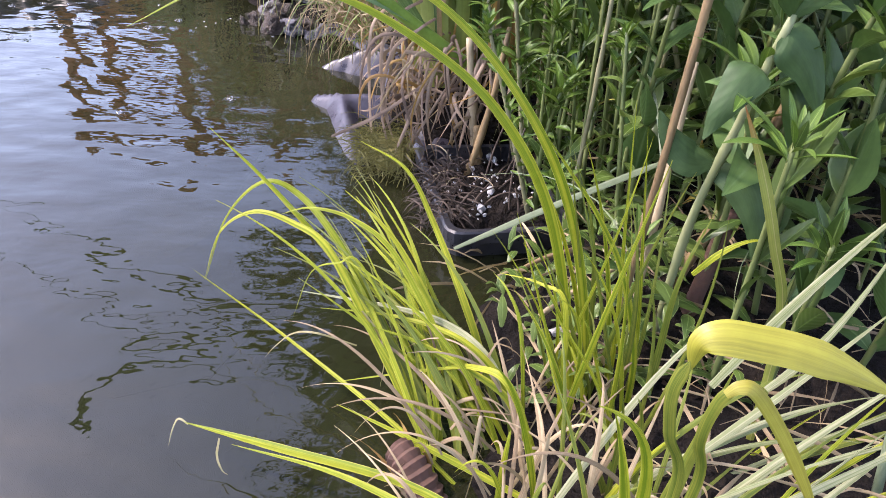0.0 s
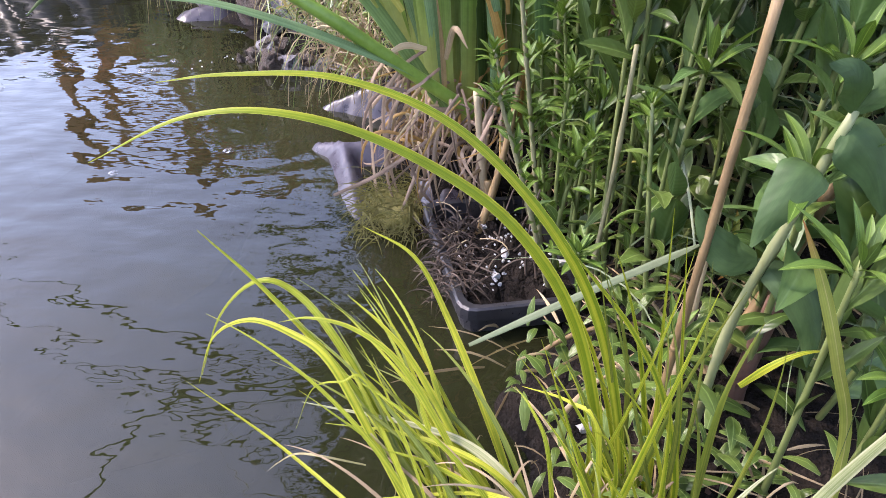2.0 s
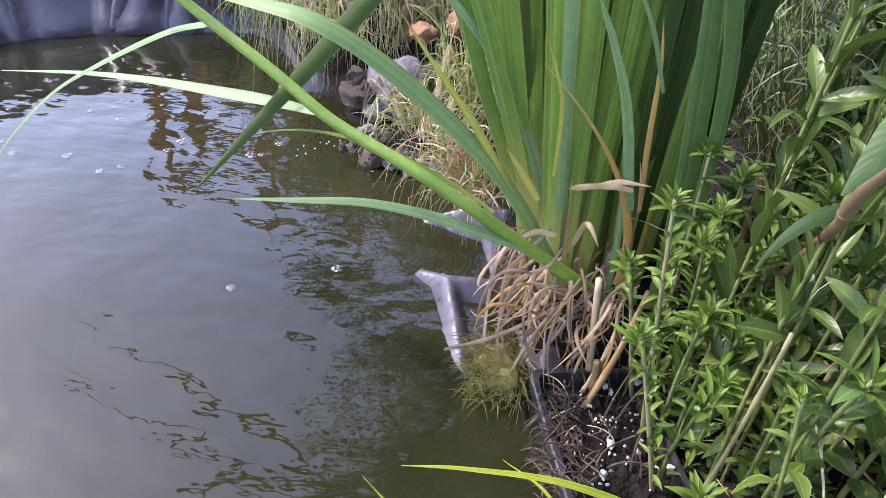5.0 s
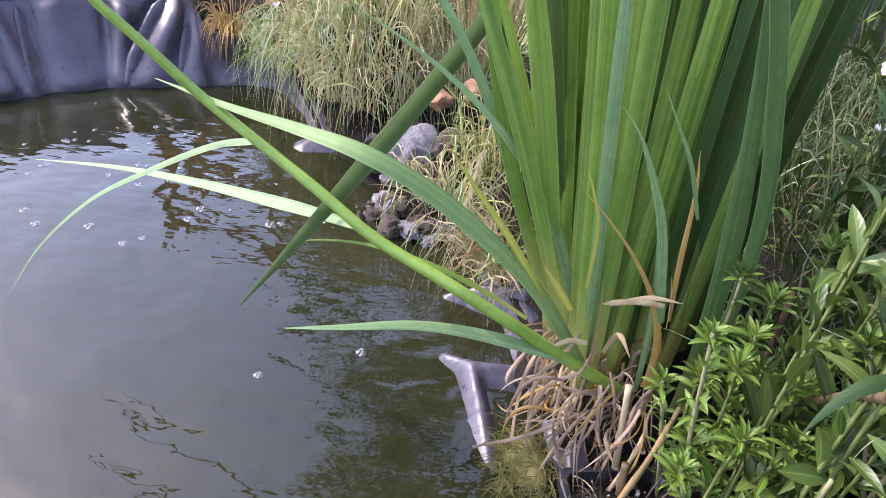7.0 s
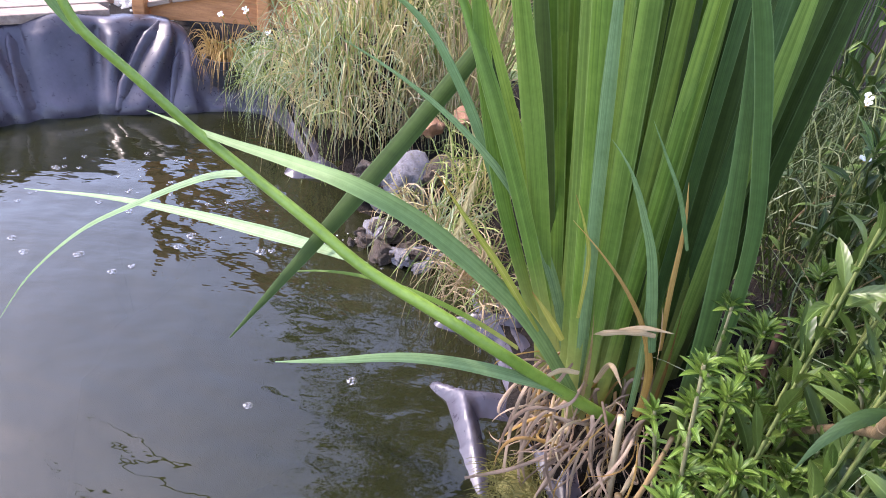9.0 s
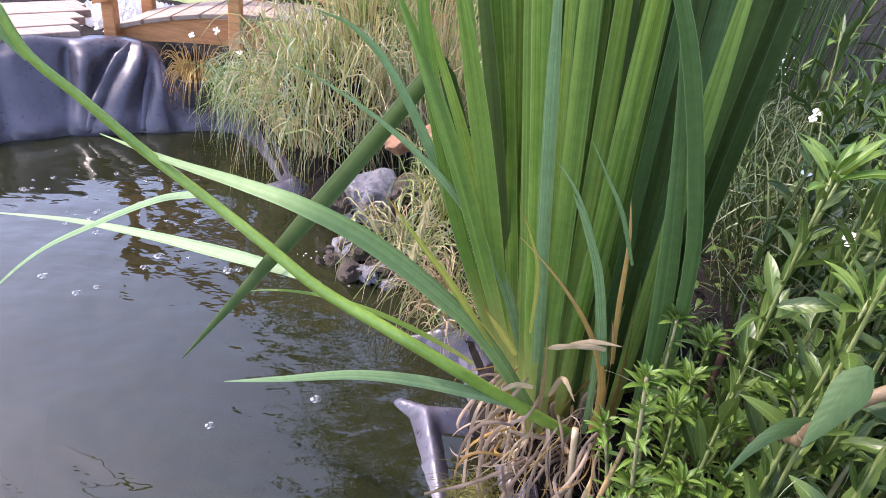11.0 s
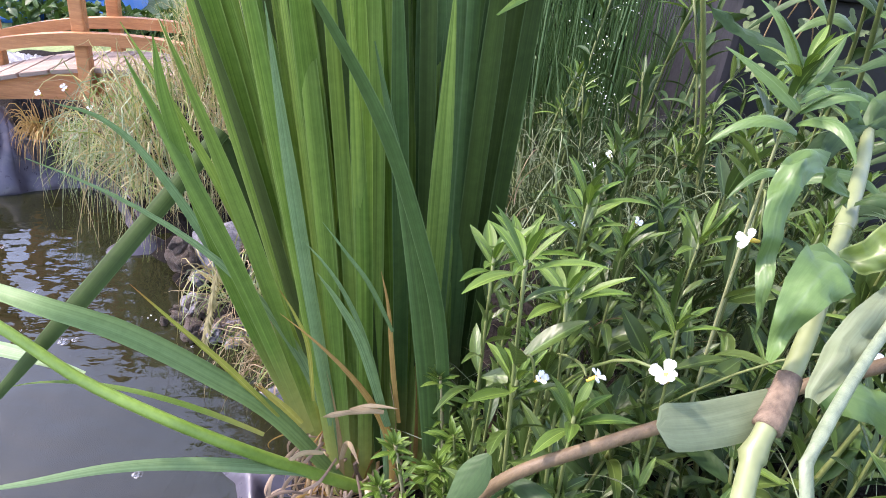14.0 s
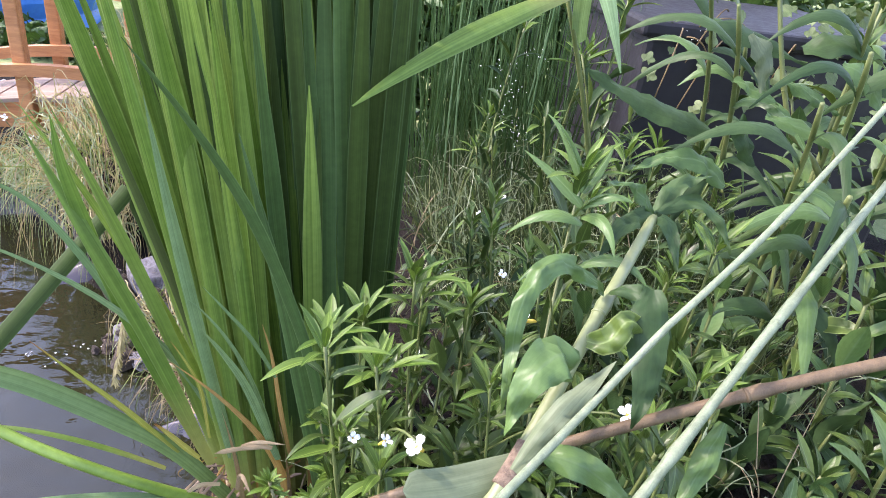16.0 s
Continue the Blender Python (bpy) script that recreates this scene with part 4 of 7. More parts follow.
# ---- golden sedge in the foreground ----
def build_sedge():
    sg = thing("golden_sedge", (0.11, 0.37, 0.02), "clump of arching yellow-green striped sedge leaves at the edge", "sedge")

    def one(a, b, c, w, mat=SEDGE, label="", **kw):
        kw.setdefault("taper", 0.75)
        kw.setdefault("face", (-0.2, -0.6, 0.8))
        leaf_part(sg, arc(a, b, c, 18), w, mat, "leaf", label, fold=0.35, **kw)

    def curve(pts, w, mat=SEDGE, label="", **kw):
        kw.setdefault("taper", 0.75)
        kw.setdefault("face", (-0.2, -0.6, 0.8))
        leaf_part(sg, spline(pts, 7), w * (0.84 if mat is SEDGE else 1.0), mat, "leaf", label, fold=0.35, **kw)

    # the fan that leans out over the water
    curve([(0.054, 0.370, -0.010), (0.004, 0.420, 0.052), (-0.051, 0.470, 0.103), (-0.116, 0.510, 0.155), (-0.172, 0.534, 0.196)], 0.0100)
    curve([(0.038, 0.370, 0.011), (-0.001, 0.430, 0.056), (-0.054, 0.490, 0.113), (-0.096, 0.530, 0.137), (-0.132, 0.540, 0.142), (-0.174, 0.550, 0.093), (-0.203, 0.550, 0.016)], 0.0090)
    curve([(0.028, 0.370, 0.010), (-0.021, 0.420, 0.082), (-0.059, 0.460, 0.127), (-0.091, 0.480, 0.137), (-0.129, 0.495, 0.137), (-0.167, 0.510, 0.103), (-0.193, 0.520, 0.037)], 0.0085)
    curve([(0.082, 0.380, 0.003), (0.047, 0.420, 0.069), (0.009, 0.460, 0.121), (-0.018, 0.480, 0.146), (-0.049, 0.500, 0.162)], 0.0080)
    curve([(0.101, 0.420, -0.011), (0.071, 0.480, 0.045), (0.033, 0.550, 0.100), (0.001, 0.580, 0.145), (-0.047, 0.600, 0.163)], 0.0095)
    curve([(0.070, 0.380, 0.030), (0.031, 0.420, 0.093), (-0.005, 0.450, 0.138), (-0.041, 0.470, 0.153), (-0.076, 0.480, 0.154), (-0.103, 0.490, 0.140)], 0.0065)
    curve([(0.110, 0.370, 0.020), (0.084, 0.390, 0.070), (0.051, 0.420, 0.082), (0.002, 0.440, 0.083), (-0.087, 0.470, 0.071)], 0.0095, SEDGE_W)
    curve([(0.120, 0.360, 0.015), (0.100, 0.380, 0.053), (0.060, 0.400, 0.086), (0.003, 0.430, 0.082), (-0.065, 0.450, 0.069)], 0.0075)
    curve([(0.115, 0.355, 0.015), (0.099, 0.370, 0.052), (0.062, 0.390, 0.066), (0.019, 0.410, 0.074), (-0.023, 0.420, 0.079)], 0.0075)
    curve([(0.060, 0.325, 0.000), (0.004, 0.370, 0.019), (-0.101, 0.450, 0.035), (-0.188, 0.487, 0.074)], 0.0055)
    curve([(0.126, 0.300, 0.011), (0.056, 0.330, 0.023), (0.010, 0.350, 0.029), (-0.040, 0.370, 0.035)], 0.0075)
    curve([(0.071, 0.260, 0.052), (0.013, 0.290, 0.049), (-0.073, 0.320, 0.038), (-0.156, 0.345, 0.032)], 0.0075, taper=0.3)
    curve([(0.052, 0.250, 0.056), (-0.027, 0.290, 0.052), (-0.111, 0.320, 0.040)], 0.0060)
    curve([(-0.124, 0.330, 0.034), (-0.126, 0.325, 0.019), (-0.122, 0.320, 0.009), (-0.118, 0.320, 0.003)], 0.0022, STRAW, "white withered leaf tip")
    curve([(-0.153, 0.345, 0.030), (-0.161, 0.347, 0.033), (-0.167, 0.345, 0.021), (-0.170, 0.340, 0.008)], 0.0018, STRAW)
    curve([(0.02, 0.40, 0.06), (-0.028, 0.440, 0.126), (-0.047, 0.440, 0.127), (-0.072, 0.450, 0.108), (-0.092, 0.460, 0.049)], 0.0028)
    curve([(-0.025, 0.420, 0.094), (-0.011, 0.420, 0.070), (-0.005, 0.420, 0.044), (-0.008, 0.420, 0.006)], 0.0025, STRAW)
    curve([(-0.030, 0.425, 0.05), (-0.064, 0.420, 0.066), (-0.086, 0.430, 0.055), (-0.104, 0.440, 0.031), (-0.119, 0.450, 0.005)], 0.0018, STRAW)
    # two long leaves arching over the rest
    curve([(0.175, 0.395, 0.000), (0.161, 0.420, 0.102), (0.130, 0.430, 0.203), (0.086, 0.430, 0.279), (0.027, 0.430, 0.339), (-0.035, 0.430, 0.364), (-0.095, 0.430, 0.364), (-0.134, 0.430, 0.358)], 0.0100)
    curve([(0.164, 0.395, 0.000), (0.152, 0.420, 0.077), (0.116, 0.430, 0.197), (0.065, 0.430, 0.276), (0.002, 0.420, 0.326), (-0.057, 0.410, 0.351), (-0.113, 0.410, 0.348), (-0.171, 0.410, 0.319)], 0.0110)
    # upright leaves beside them
    curve([(0.208, 0.390, 0.000), (0.204, 0.400, 0.076), (0.184, 0.420, 0.145), (0.156, 0.430, 0.193), (0.125, 0.430, 0.233), (0.098, 0.430, 0.265)], 0.0075)
    curve([(0.197, 0.405, 0.000), (0.191, 0.430, 0.105), (0.182, 0.440, 0.176), (0.165, 0.440, 0.286)], 0.0055)
    curve([(0.219, 0.405, 0.000), (0.211, 0.430, 0.093), (0.197, 0.440, 0.176), (0.178, 0.440, 0.266)], 0.0050)
    curve([(0.226, 0.395, 0.000), (0.228, 0.410, 0.071), (0.229, 0.420, 0.146), (0.243, 0.430, 0.206)], 0.0070, SEDGE_D)
    curve([(0.300, 0.350, 0.010), (0.297, 0.380, 0.139), (0.272, 0.390, 0.207), (0.248, 0.400, 0.260), (0.227, 0.410, 0.299)], 0.0085, YELLOWED, "old olive-yellow leaf with a brown tip", taper=0.3)
    curve([(0.240, 0.425, 0.150), (0.253, 0.420, 0.175), (0.269, 0.420, 0.187), (0.287, 0.420, 0.191)], 0.0065)
    curve([(0.118, 0.370, 0.010), (0.106, 0.400, 0.099), (0.093, 0.420, 0.125), (0.082, 0.440, 0.128)], 0.0045)
    curve([(0.146, 0.370, 0.010), (0.138, 0.400, 0.124), (0.119, 0.420, 0.134), (0.087, 0.440, 0.128)], 0.0055)
    curve([(0.126, 0.350, 0.010), (0.096, 0.360, 0.078), (0.071, 0.380, 0.076), (0.040, 0.400, 0.052), (-0.051, 0.420, 0.008)], 0.0075)
    curve([(0.052, 0.517, 0.097), (0.145, 0.530, 0.146), (0.245, 0.547, 0.193)], 0.0066, REED_PALE, "pale green leaf lying slantwise across the pot", taper=0.12, root=0.5)
    for i in range(36):
        a = Vector((U(0.03, 0.11), U(0.33, 0.41), 0.0))
        v, k = U(0.0, 1.0), U(0.55, 1.0)
        c = a.lerp(Vector((-0.15 + 0.12 * v, 0.50 + 0.06 * v, 0.17)), k) + Vector((U(-0.02, 0.02), U(-0.03, 0.03), U(-0.05, 0.02)))
        b = a.lerp(c, 0.5) + Vector((U(0.0, 0.02), U(-0.01, 0.01), U(0.005, 0.03)))
        one(a, b, c, U(0.0025, 0.0058), (SEDGE, SEDGE_D, SEDGE_D, SEDGE)[i % 4])
    for i in range(36):
        a = Vector((U(0.14, 0.21), U(0.36, 0.43), 0.0))
        c = a + Vector((U(-0.10, 0.035), U(-0.01, 0.06), U(0.10, 0.27)))
        b = a.lerp(c, 0.5) + Vector((U(-0.004, 0.014), U(-0.02, 0.01), U(0.0, 0.03)))
        one(a, b, c, U(0.0025, 0.0055), SEDGE if i % 2 else SEDGE_D)
    for i in range(20):
        a = Vector((U(0.14, 0.26), U(0.24, 0.33), 0.0))
        c = a + Vector((U(0.12, 0.30), U(-0.02, 0.12), U(0.05, 0.20)))
        b = a.lerp(c, 0.5) + Vector((0, 0, U(0.0, 0.04)))
        one(a, b, c, U(0.003, 0.006), (SEDGE_W, SEDGE, SEDGE_D, SEDGE_W)[i % 4])
    for i in range(28):
        a = Vector((U(0.08, 0.22), U(0.22, 0.33), 0.0))
        c = a + Vector((U(-0.06, 0.08), U(-0.02, 0.12), U(0.05, 0.15)))
        one(a, a.lerp(c, 0.5) + Vector((0, 0, U(0.01, 0.04))), c, U(0.003, 0.006), rng.choice((SEDGE, SEDGE_D, SEDGE_D, DRY)))
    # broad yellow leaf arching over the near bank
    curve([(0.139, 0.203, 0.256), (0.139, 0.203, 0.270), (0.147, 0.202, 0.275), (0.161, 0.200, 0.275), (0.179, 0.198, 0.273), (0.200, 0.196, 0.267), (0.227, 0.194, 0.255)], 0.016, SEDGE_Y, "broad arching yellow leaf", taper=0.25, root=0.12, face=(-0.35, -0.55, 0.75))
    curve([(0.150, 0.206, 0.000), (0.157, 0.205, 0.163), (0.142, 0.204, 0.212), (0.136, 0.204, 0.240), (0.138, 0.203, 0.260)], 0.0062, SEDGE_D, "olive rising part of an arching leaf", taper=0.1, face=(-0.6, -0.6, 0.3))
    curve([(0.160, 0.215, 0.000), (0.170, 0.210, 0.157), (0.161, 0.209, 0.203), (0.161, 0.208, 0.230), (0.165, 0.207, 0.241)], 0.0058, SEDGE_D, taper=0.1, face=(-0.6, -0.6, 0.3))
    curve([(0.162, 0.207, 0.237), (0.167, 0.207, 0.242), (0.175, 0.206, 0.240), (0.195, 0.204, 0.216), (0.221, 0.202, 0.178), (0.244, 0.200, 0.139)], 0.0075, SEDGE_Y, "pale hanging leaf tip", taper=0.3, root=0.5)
    one((0.16, 0.22, 0.0), (0.175, 0.235, 0.11), (0.19, 0.25, 0.21), 0.014, SEDGE_D)
    one((0.15, 0.215, 0.0), (0.15, 0.225, 0.10), (0.128, 0.235, 0.19), 0.012, SEDGE)
    for a, b, c, w in (((0.12, 0.27, 0.05), (0.18, 0.315, 0.13), (0.222, 0.336, 0.174), 0.006), ((0.20, 0.275, 0.10), (0.26, 0.293, 0.16), (0.31, 0.306, 0.222), 0.006),
                       ((0.22, 0.31, 0.14), (0.273, 0.331, 0.216), (0.32, 0.34, 0.285), 0.007), ((0.25, 0.30, 0.15), (0.282, 0.31, 0.197), (0.31, 0.33, 0.26), 0.006),
                       ((0.19, 0.25, 0.03), (0.26, 0.27, 0.12), (0.36, 0.30, 0.20), 0.007), ((0.22, 0.26, 0.03), (0.31, 0.27, 0.11), (0.40, 0.30, 0.14), 0.006)):
        one(a, b, c, w, SEDGE_W, "cream-striped sedge leaf")
    one((0.15, 0.22, 0.06), (0.155, 0.235, 0.15), (0.12, 0.24, 0.19), 0.009, SEDGE)
    for i in range(48):
        a = Vector((U(0.03, 0.24), U(0.24, 0.42), 0.02))
        c = a + Vector((U(-0.14, 0.06), U(-0.04, 0.1), U(-0.02, 0.08)))
        one(a, a.lerp(c, 0.5) + Vector((0, 0, U(0.01, 0.05))), c, U(0.002, 0.004), DRY, twist=U(-90, 90))


build_sedge()


def build_rhizome():
    rz = thing("rhizome", (0.03, 0.318, -0.01), "brown ringed rhizome stump at the water's edge", "root")
    pts = arc((0.045, 0.30, -0.02), (0.03, 0.318, 0.012), (0.012, 0.338, 0.022), 26)
    v, f = tube_data([p - rz.location for p in pts], [(0.017 - 0.005 * i / 26) * (1.0 + 0.10 * (i % 3 == 0) - 0.08 * (i % 3 == 1)) for i in range(27)], 12)
    part_mesh("stump", mesh("stump", v, f, CLAY, None, False), rz)
    for i in range(9):
        a = Vector((U(0.02, 0.045), U(0.30, 0.335), U(0.0, 0.02)))
        c = a + Vector((U(-0.05, 0.02), U(-0.02, 0.04), U(0.0, 0.03)))
        leaf_part(rz, arc(a, a.lerp(c, 0.5) + Vector((0, 0, 0.01)), c, 6), U(0.002, 0.006), DRY_RUST if i % 2 else DRY, "dead_leaf", twist=U(-90, 90))


build_rhizome()


# ---- black planting basket ----
def build_pot():
    po = thing("planting_pot", (0.104, 0.763, 0.0), "square black plastic planting pot sunk at the edge", "plant pot")
    lx, ly, h, top = 0.078, 0.115, 0.11, 0.035
    turn = Matrix.Rotation(radians(12), 4, "Z")

    def ring(bm, k, z):
        vs, r = [], 0.018
        for cx, cy, a0 in ((lx - r, ly - r, 0), (-lx + r, ly - r, 90), (-lx + r, -ly + r, 180), (lx - r, -ly + r, 270)):
            for a in (0, 30, 60, 90):
                t = radians(a0 + a)
                vs.append(bm.verts.new(turn @ Vector(((cx + r * math.cos(t)) * k[0] , (cy + r * math.sin(t)) * k[1], z))))
        return vs

    def shell(levels):
        bm = bmesh.new()
        rs = [ring(bm, k, z) for k, z in levels]
        for a, b in zip(rs, rs[1:]):
            for i in range(len(a)):
                j = (i + 1) % len(a)
                bm.faces.new((a[i], a[j], b[j], b[i]))
        return bm

    part("body", shell([((0.8, 0.85), top - h), ((0.97, 0.98), top - 0.012), ((0.92, 0.95), top - 0.012), ((0.78, 0.82), top - h + 0.01)]), POT, po)
    part("rim", shell([((0.97, 0.98), top - 0.014), ((1.03, 1.02), top - 0.012), ((1.03, 1.02), top + 0.002), ((1.0, 1.0), top + 0.004), ((0.90, 0.94), top + 0.003), ((0.89, 0.935), top - 0.014)]), POT, po, "rounded black plastic rim")
    bm = bmesh.new()
    n = 14
    g = [[bm.verts.new(turn @ Vector(((i / n - 0.5) * 1.8 * lx, (j / n - 0.5) * 1.86 * ly, top - 0.008 + 0.014 * noise.noise(Vector((i * 0.7, j * 0.7, 2))) - 0.012 * max(abs(i / n - 0.5), abs(j / n - 0.5)) ** 2 * 4))) for i in range(n + 1)] for j in range(n + 1)]
    for j in range(n):
        for i in range(n):
            bm.faces.new((g[j][i], g[j][i + 1], g[j + 1][i + 1], g[j + 1][i]))
    part("potting_soil", bm, SOIL, po, "dark wet potting soil")
    for i in range(2):
        a = Vector((U(0.06, 0.10), U(0.80, 0.86), 0.0))
        b = a + Vector((U(-0.01, 0.05), U(0, 0.03), U(0.10, 0.24)))
        tube_part(po, arc(a, a.lerp(b, 0.5) + Vector((U(-0.01, 0.01), 0, 0)), b, 8), U(0.003, 0.006), 0.003, CANE_PALE if i % 2 else CANE, "dry_stem", "dead straw stem", 6, (0.4, 0.75))
    for i in range(10):
        a = Vector((U(0.06, 0.15), U(0.70, 0.86), 0.0))
        b = a + Vector((U(-0.03, 0.05), U(-0.02, 0.04), U(0.04, 0.13)))
        tube_part(po, arc(a, a.lerp(b, 0.5) + Vector((U(-0.01, 0.01), 0, 0)), b, 6), U(0.0014, 0.003), 0.001, ROOTS, "dry_stem", "broken dark dead stem", 5)
    for i in range(34):
        a = Vector((U(0.02, 0.15), U(0.67, 0.88), 0.034))
        b = a + Vector((U(-0.05, 0.05), U(-0.05, 0.05), U(-0.004, 0.022)))
        tube_part(po, arc(a, a.lerp(b, 0.5) + Vector((U(-0.01, 0.01), 0, U(0, 0.012))), b, 5), U(0.0008, 0.002), 0.0006, ROOTS if i % 7 else CANE_PALE, "root", "", 5)
    spill = Batch()
    for i in range(420):
        a = Vector((U(-0.088, -0.035), U(-0.10, 0.06), U(0.022, 0.044)))
        c = a + Vector((U(-0.035, 0.03), U(-0.03, 0.03), U(-0.028, 0.012)))
        spill.add(strap(arc(a, a.lerp(c, 0.5) + Vector((0, 0, U(0.0, 0.01))), c, 4), U(0.001, 0.0026), taper=0.5, fold=0.4, twist=U(-90, 90)))
    tagged(part_mesh("root_mat", spill.make("root_mat", ROOTS), po, "dark root mat spilling over the rim"), kind="stuff")


build_pot()
for i in range(80):
    x, y = 0.104 + U(-0.055, 0.06), 0.763 + U(-0.09, 0.09)
    s = U(0.0015, 0.003) if i > 7 else U(0.004, 0.0065)
    ob = new("perlite", rock_mesh("perlite", (s, s * U(0.6, 1.3), s * U(0.5, 0.9)), 60 + i, PERLITE, 0.8, 2 if i < 8 else 1, 6))
    ob.matrix_basis = pose(x, y, 0.031 + s * 0.4, U(0, 90), U(0, 90), 0)
    tagged(ob, "white perlite grain on wet potting soil", "stone", "white stones")
for x, y, z, s in ((0.165, 0.495, 0.02, 0.009), (0.15, 0.86, 0.045, 0.008), (0.10, 0.80, 0.022, 0.009), (0.14, 0.93, 0.06, 0.008), (0.17, 0.72, 0.045, 0.008)):
    ob = new("white_stone", rock_mesh("white_stone", (s, s * 0.7, s * 0.6), 90 + x * 100, PERLITE, 0.7, 2, 6))
    ob.matrix_basis = pose(x, y, z)
    tagged(ob, "broken white stone on the dark soil", "stone", "white stones")


# ---- moss cushion and liner folds at the edge ----
def build_moss():
    mo = thing("moss_tuft", (-0.035, 0.88, 0.0), "olive-brown water moss hanging at the pot's corner", "moss")
    bt = Batch()
    for i in range(720):
        a = Vector((U(-0.045, 0.035), U(-0.065, 0.05), U(-0.005, 0.045)))
        th = U(0, 6.28)
        c = a + Vector((math.cos(th) * U(0.01, 0.04) - 0.010, math.sin(th) * U(0.01, 0.04) - 0.010, U(-0.03, 0.012)))
        bt.add(strap(arc(a, a.lerp(c, 0.5) + Vector((0, 0, 0.008)), c, 4), 0.0012, taper=0.6, fold=0.3))
    tagged(part_mesh("moss_fringe", bt.make("moss_fringe", MOSS), mo), kind="stuff")
    part_mesh("core", rock_mesh("moss_core", (0.028, 0.044, 0.02), 44, MOSS, 0.5), mo, "", pose(0, 0, 0.015))


build_moss()


def liner_fold(x0, y0, x1, y1, ridges):
    """A creased patch of liner just under the surface; ridges: (ax, ay, bx, by, height at a, height at b, width)."""
    n, m = 46, 46
    verts, faces = [], []
    for j in range(m + 1):
        for i in range(n + 1):
            x, y = x0 + (x1 - x0) * i / n, y0 + (y1 - y0) * j / m
            z = -0.035
            for ax, ay, bx, by, ha, hb, w in ridges:
                d = Vector((bx - ax, by - ay))
                t = max(0.0, min(1.0, ((x - ax) * d.x + (y - ay) * d.y) / d.length_squared))
                r = math.hypot(x - ax - d.x * t, y - ay - d.y * t)
                z = max(z, -0.035 + (0.035 + ha + (hb - ha) * t) * max(0.0, 1 - (r / w) ** 1.35))
            e = min(i, j, n - i, m - j) / 5.0
            verts.append((x, y, z * 1.0 - 0.03 * max(0.0, 1 - e) + 0.0025 * noise.noise(Vector((x * 60, y * 60, 0)))))
    for j in range(m):
        for i in range(n):
            q = j * (n + 1) + i
            faces.append((q, q + 1, q + n + 2, q + n + 1))
    return tagged(new("liner_fold", mesh("liner_fold", verts, faces, RUBBER)), "crease of black rubber liner breaking the water surface", "pond liner", kind="structure")


liner_fold(-0.26, 0.80, 0.02, 1.16, [(-0.176, 1.09, -0.13, 1.06, 0.012, 0.032, 0.030), (-0.13, 1.06, -0.02, 1.06, 0.030, 0.036, 0.045), (-0.13, 1.06, -0.105, 0.96, 0.030, 0.018, 0.042), (-0.105, 0.96, -0.08, 0.85, 0.018, -0.002, 0.046)])
liner_fold(-0.26, 1.17, 0.0, 1.34, [(-0.185, 1.265, -0.12, 1.27, 0.008, 0.04, 0.04), (-0.12, 1.27, -0.04, 1.25, 0.04, 0.06, 0.06)])
liner_fold(-0.78, 1.70, -0.46, 1.98, [(-0.62, 1.83, -0.56, 1.86, 0.02, 0.035, 0.08)])


# ---- leafy marginal herbs ----
def blade_mesh(name, mat, length, width, droop, cup, teeth=0.0, n=8, belly=0.42):
    """One leaf lying along +y from its stalk, with its midrib sunk and its edges raised."""
    verts, faces, uvs = [], [], []
    for i in range(n + 1):
        v = i / n
        w = width * 0.5 * (math.sin(math.pi * v ** (0.7 / (belly + 0.28)) ) ** 0.85 if 0 < v < 1 else 0.03)
        w = max(w, width * 0.04 * (1 - v) + 0.0002)
        w *= 1 + teeth * (1 if i % 2 else -1)
        z = -droop * length * v ** 2 + 0.12 * length * v
        y = length * v * (1 - 0.25 * droop * v)
        verts += [(-w, y, z + cup * w), (-w * 0.5, y, z + cup * w * 0.35), (0, y, z), (w * 0.5, y, z + cup * w * 0.35), (w, y, z + cup * w)]
        uvs += [(0, v), (0.25, v), (0.5, v), (0.75, v), (1, v)]
    for i in range(n):
        for k in range(4):
            a = i * 5 + k
            faces.append((a, a + 1, a + 6, a + 5))
    return mesh(name, verts, faces, mat, uvs)


SMALL = [blade_mesh("leaf", mt, 0.054, 0.0205, d, c, 0.03, 8, 0.5) for d, c, mt in ((0.25, 0.35, HERB), (0.5, 0.25, HERB_MID), (0.05, 0.45, HERB), (0.8, 0.2, HERB_MID))]
SMALL_Y = [blade_mesh("leaf", YELLOWED, 0.052, 0.014, 0.7, 0.3, 0.03)]
YOUNG = [blade_mesh("leaf", HERB_TIP, 0.030, 0.0075, d, c) for d, c in ((0.15, 0.4), (0.4, 0.3))]
SMALL_T = [blade_mesh("leaf", mt, 0.066, 0.0205, d, c, 0.02, 10, 0.45) for d, c, mt in ((0.25, 0.35, HERB), (0.5, 0.25, MATTE), (0.05, 0.45, HERB), (0.75, 0.3, HERB_MID))]
BIG = [blade_mesh("leaf", BROAD, 0.10, 0.032, d, c, 0.02, 12) for d, c in ((0.35, 0.25), (0.7, 0.2), (0.1, 0.35))] + [blade_mesh("leaf", HERB_MID, 0.09, 0.03, 0.45, 0.25, 0.02, 12)] * 2
OVAL = [blade_mesh("leaf", BROAD, 0.062, 0.026, d, c, 0.02, 10, 0.5) for d, c in ((0.3, 0.25), (0.6, 0.2), (0.05, 0.35))] + [blade_mesh("leaf", HERB_MID, 0.06, 0.024, 0.4, 0.3, 0.02, 10, 0.5)]
LANCE = [blade_mesh("leaf", HERB, 0.068, 0.0165, d, c, 0.0, 10, 0.35) for d, c in ((0.2, 0.35), (0.45, 0.3), (0.0, 0.3))]

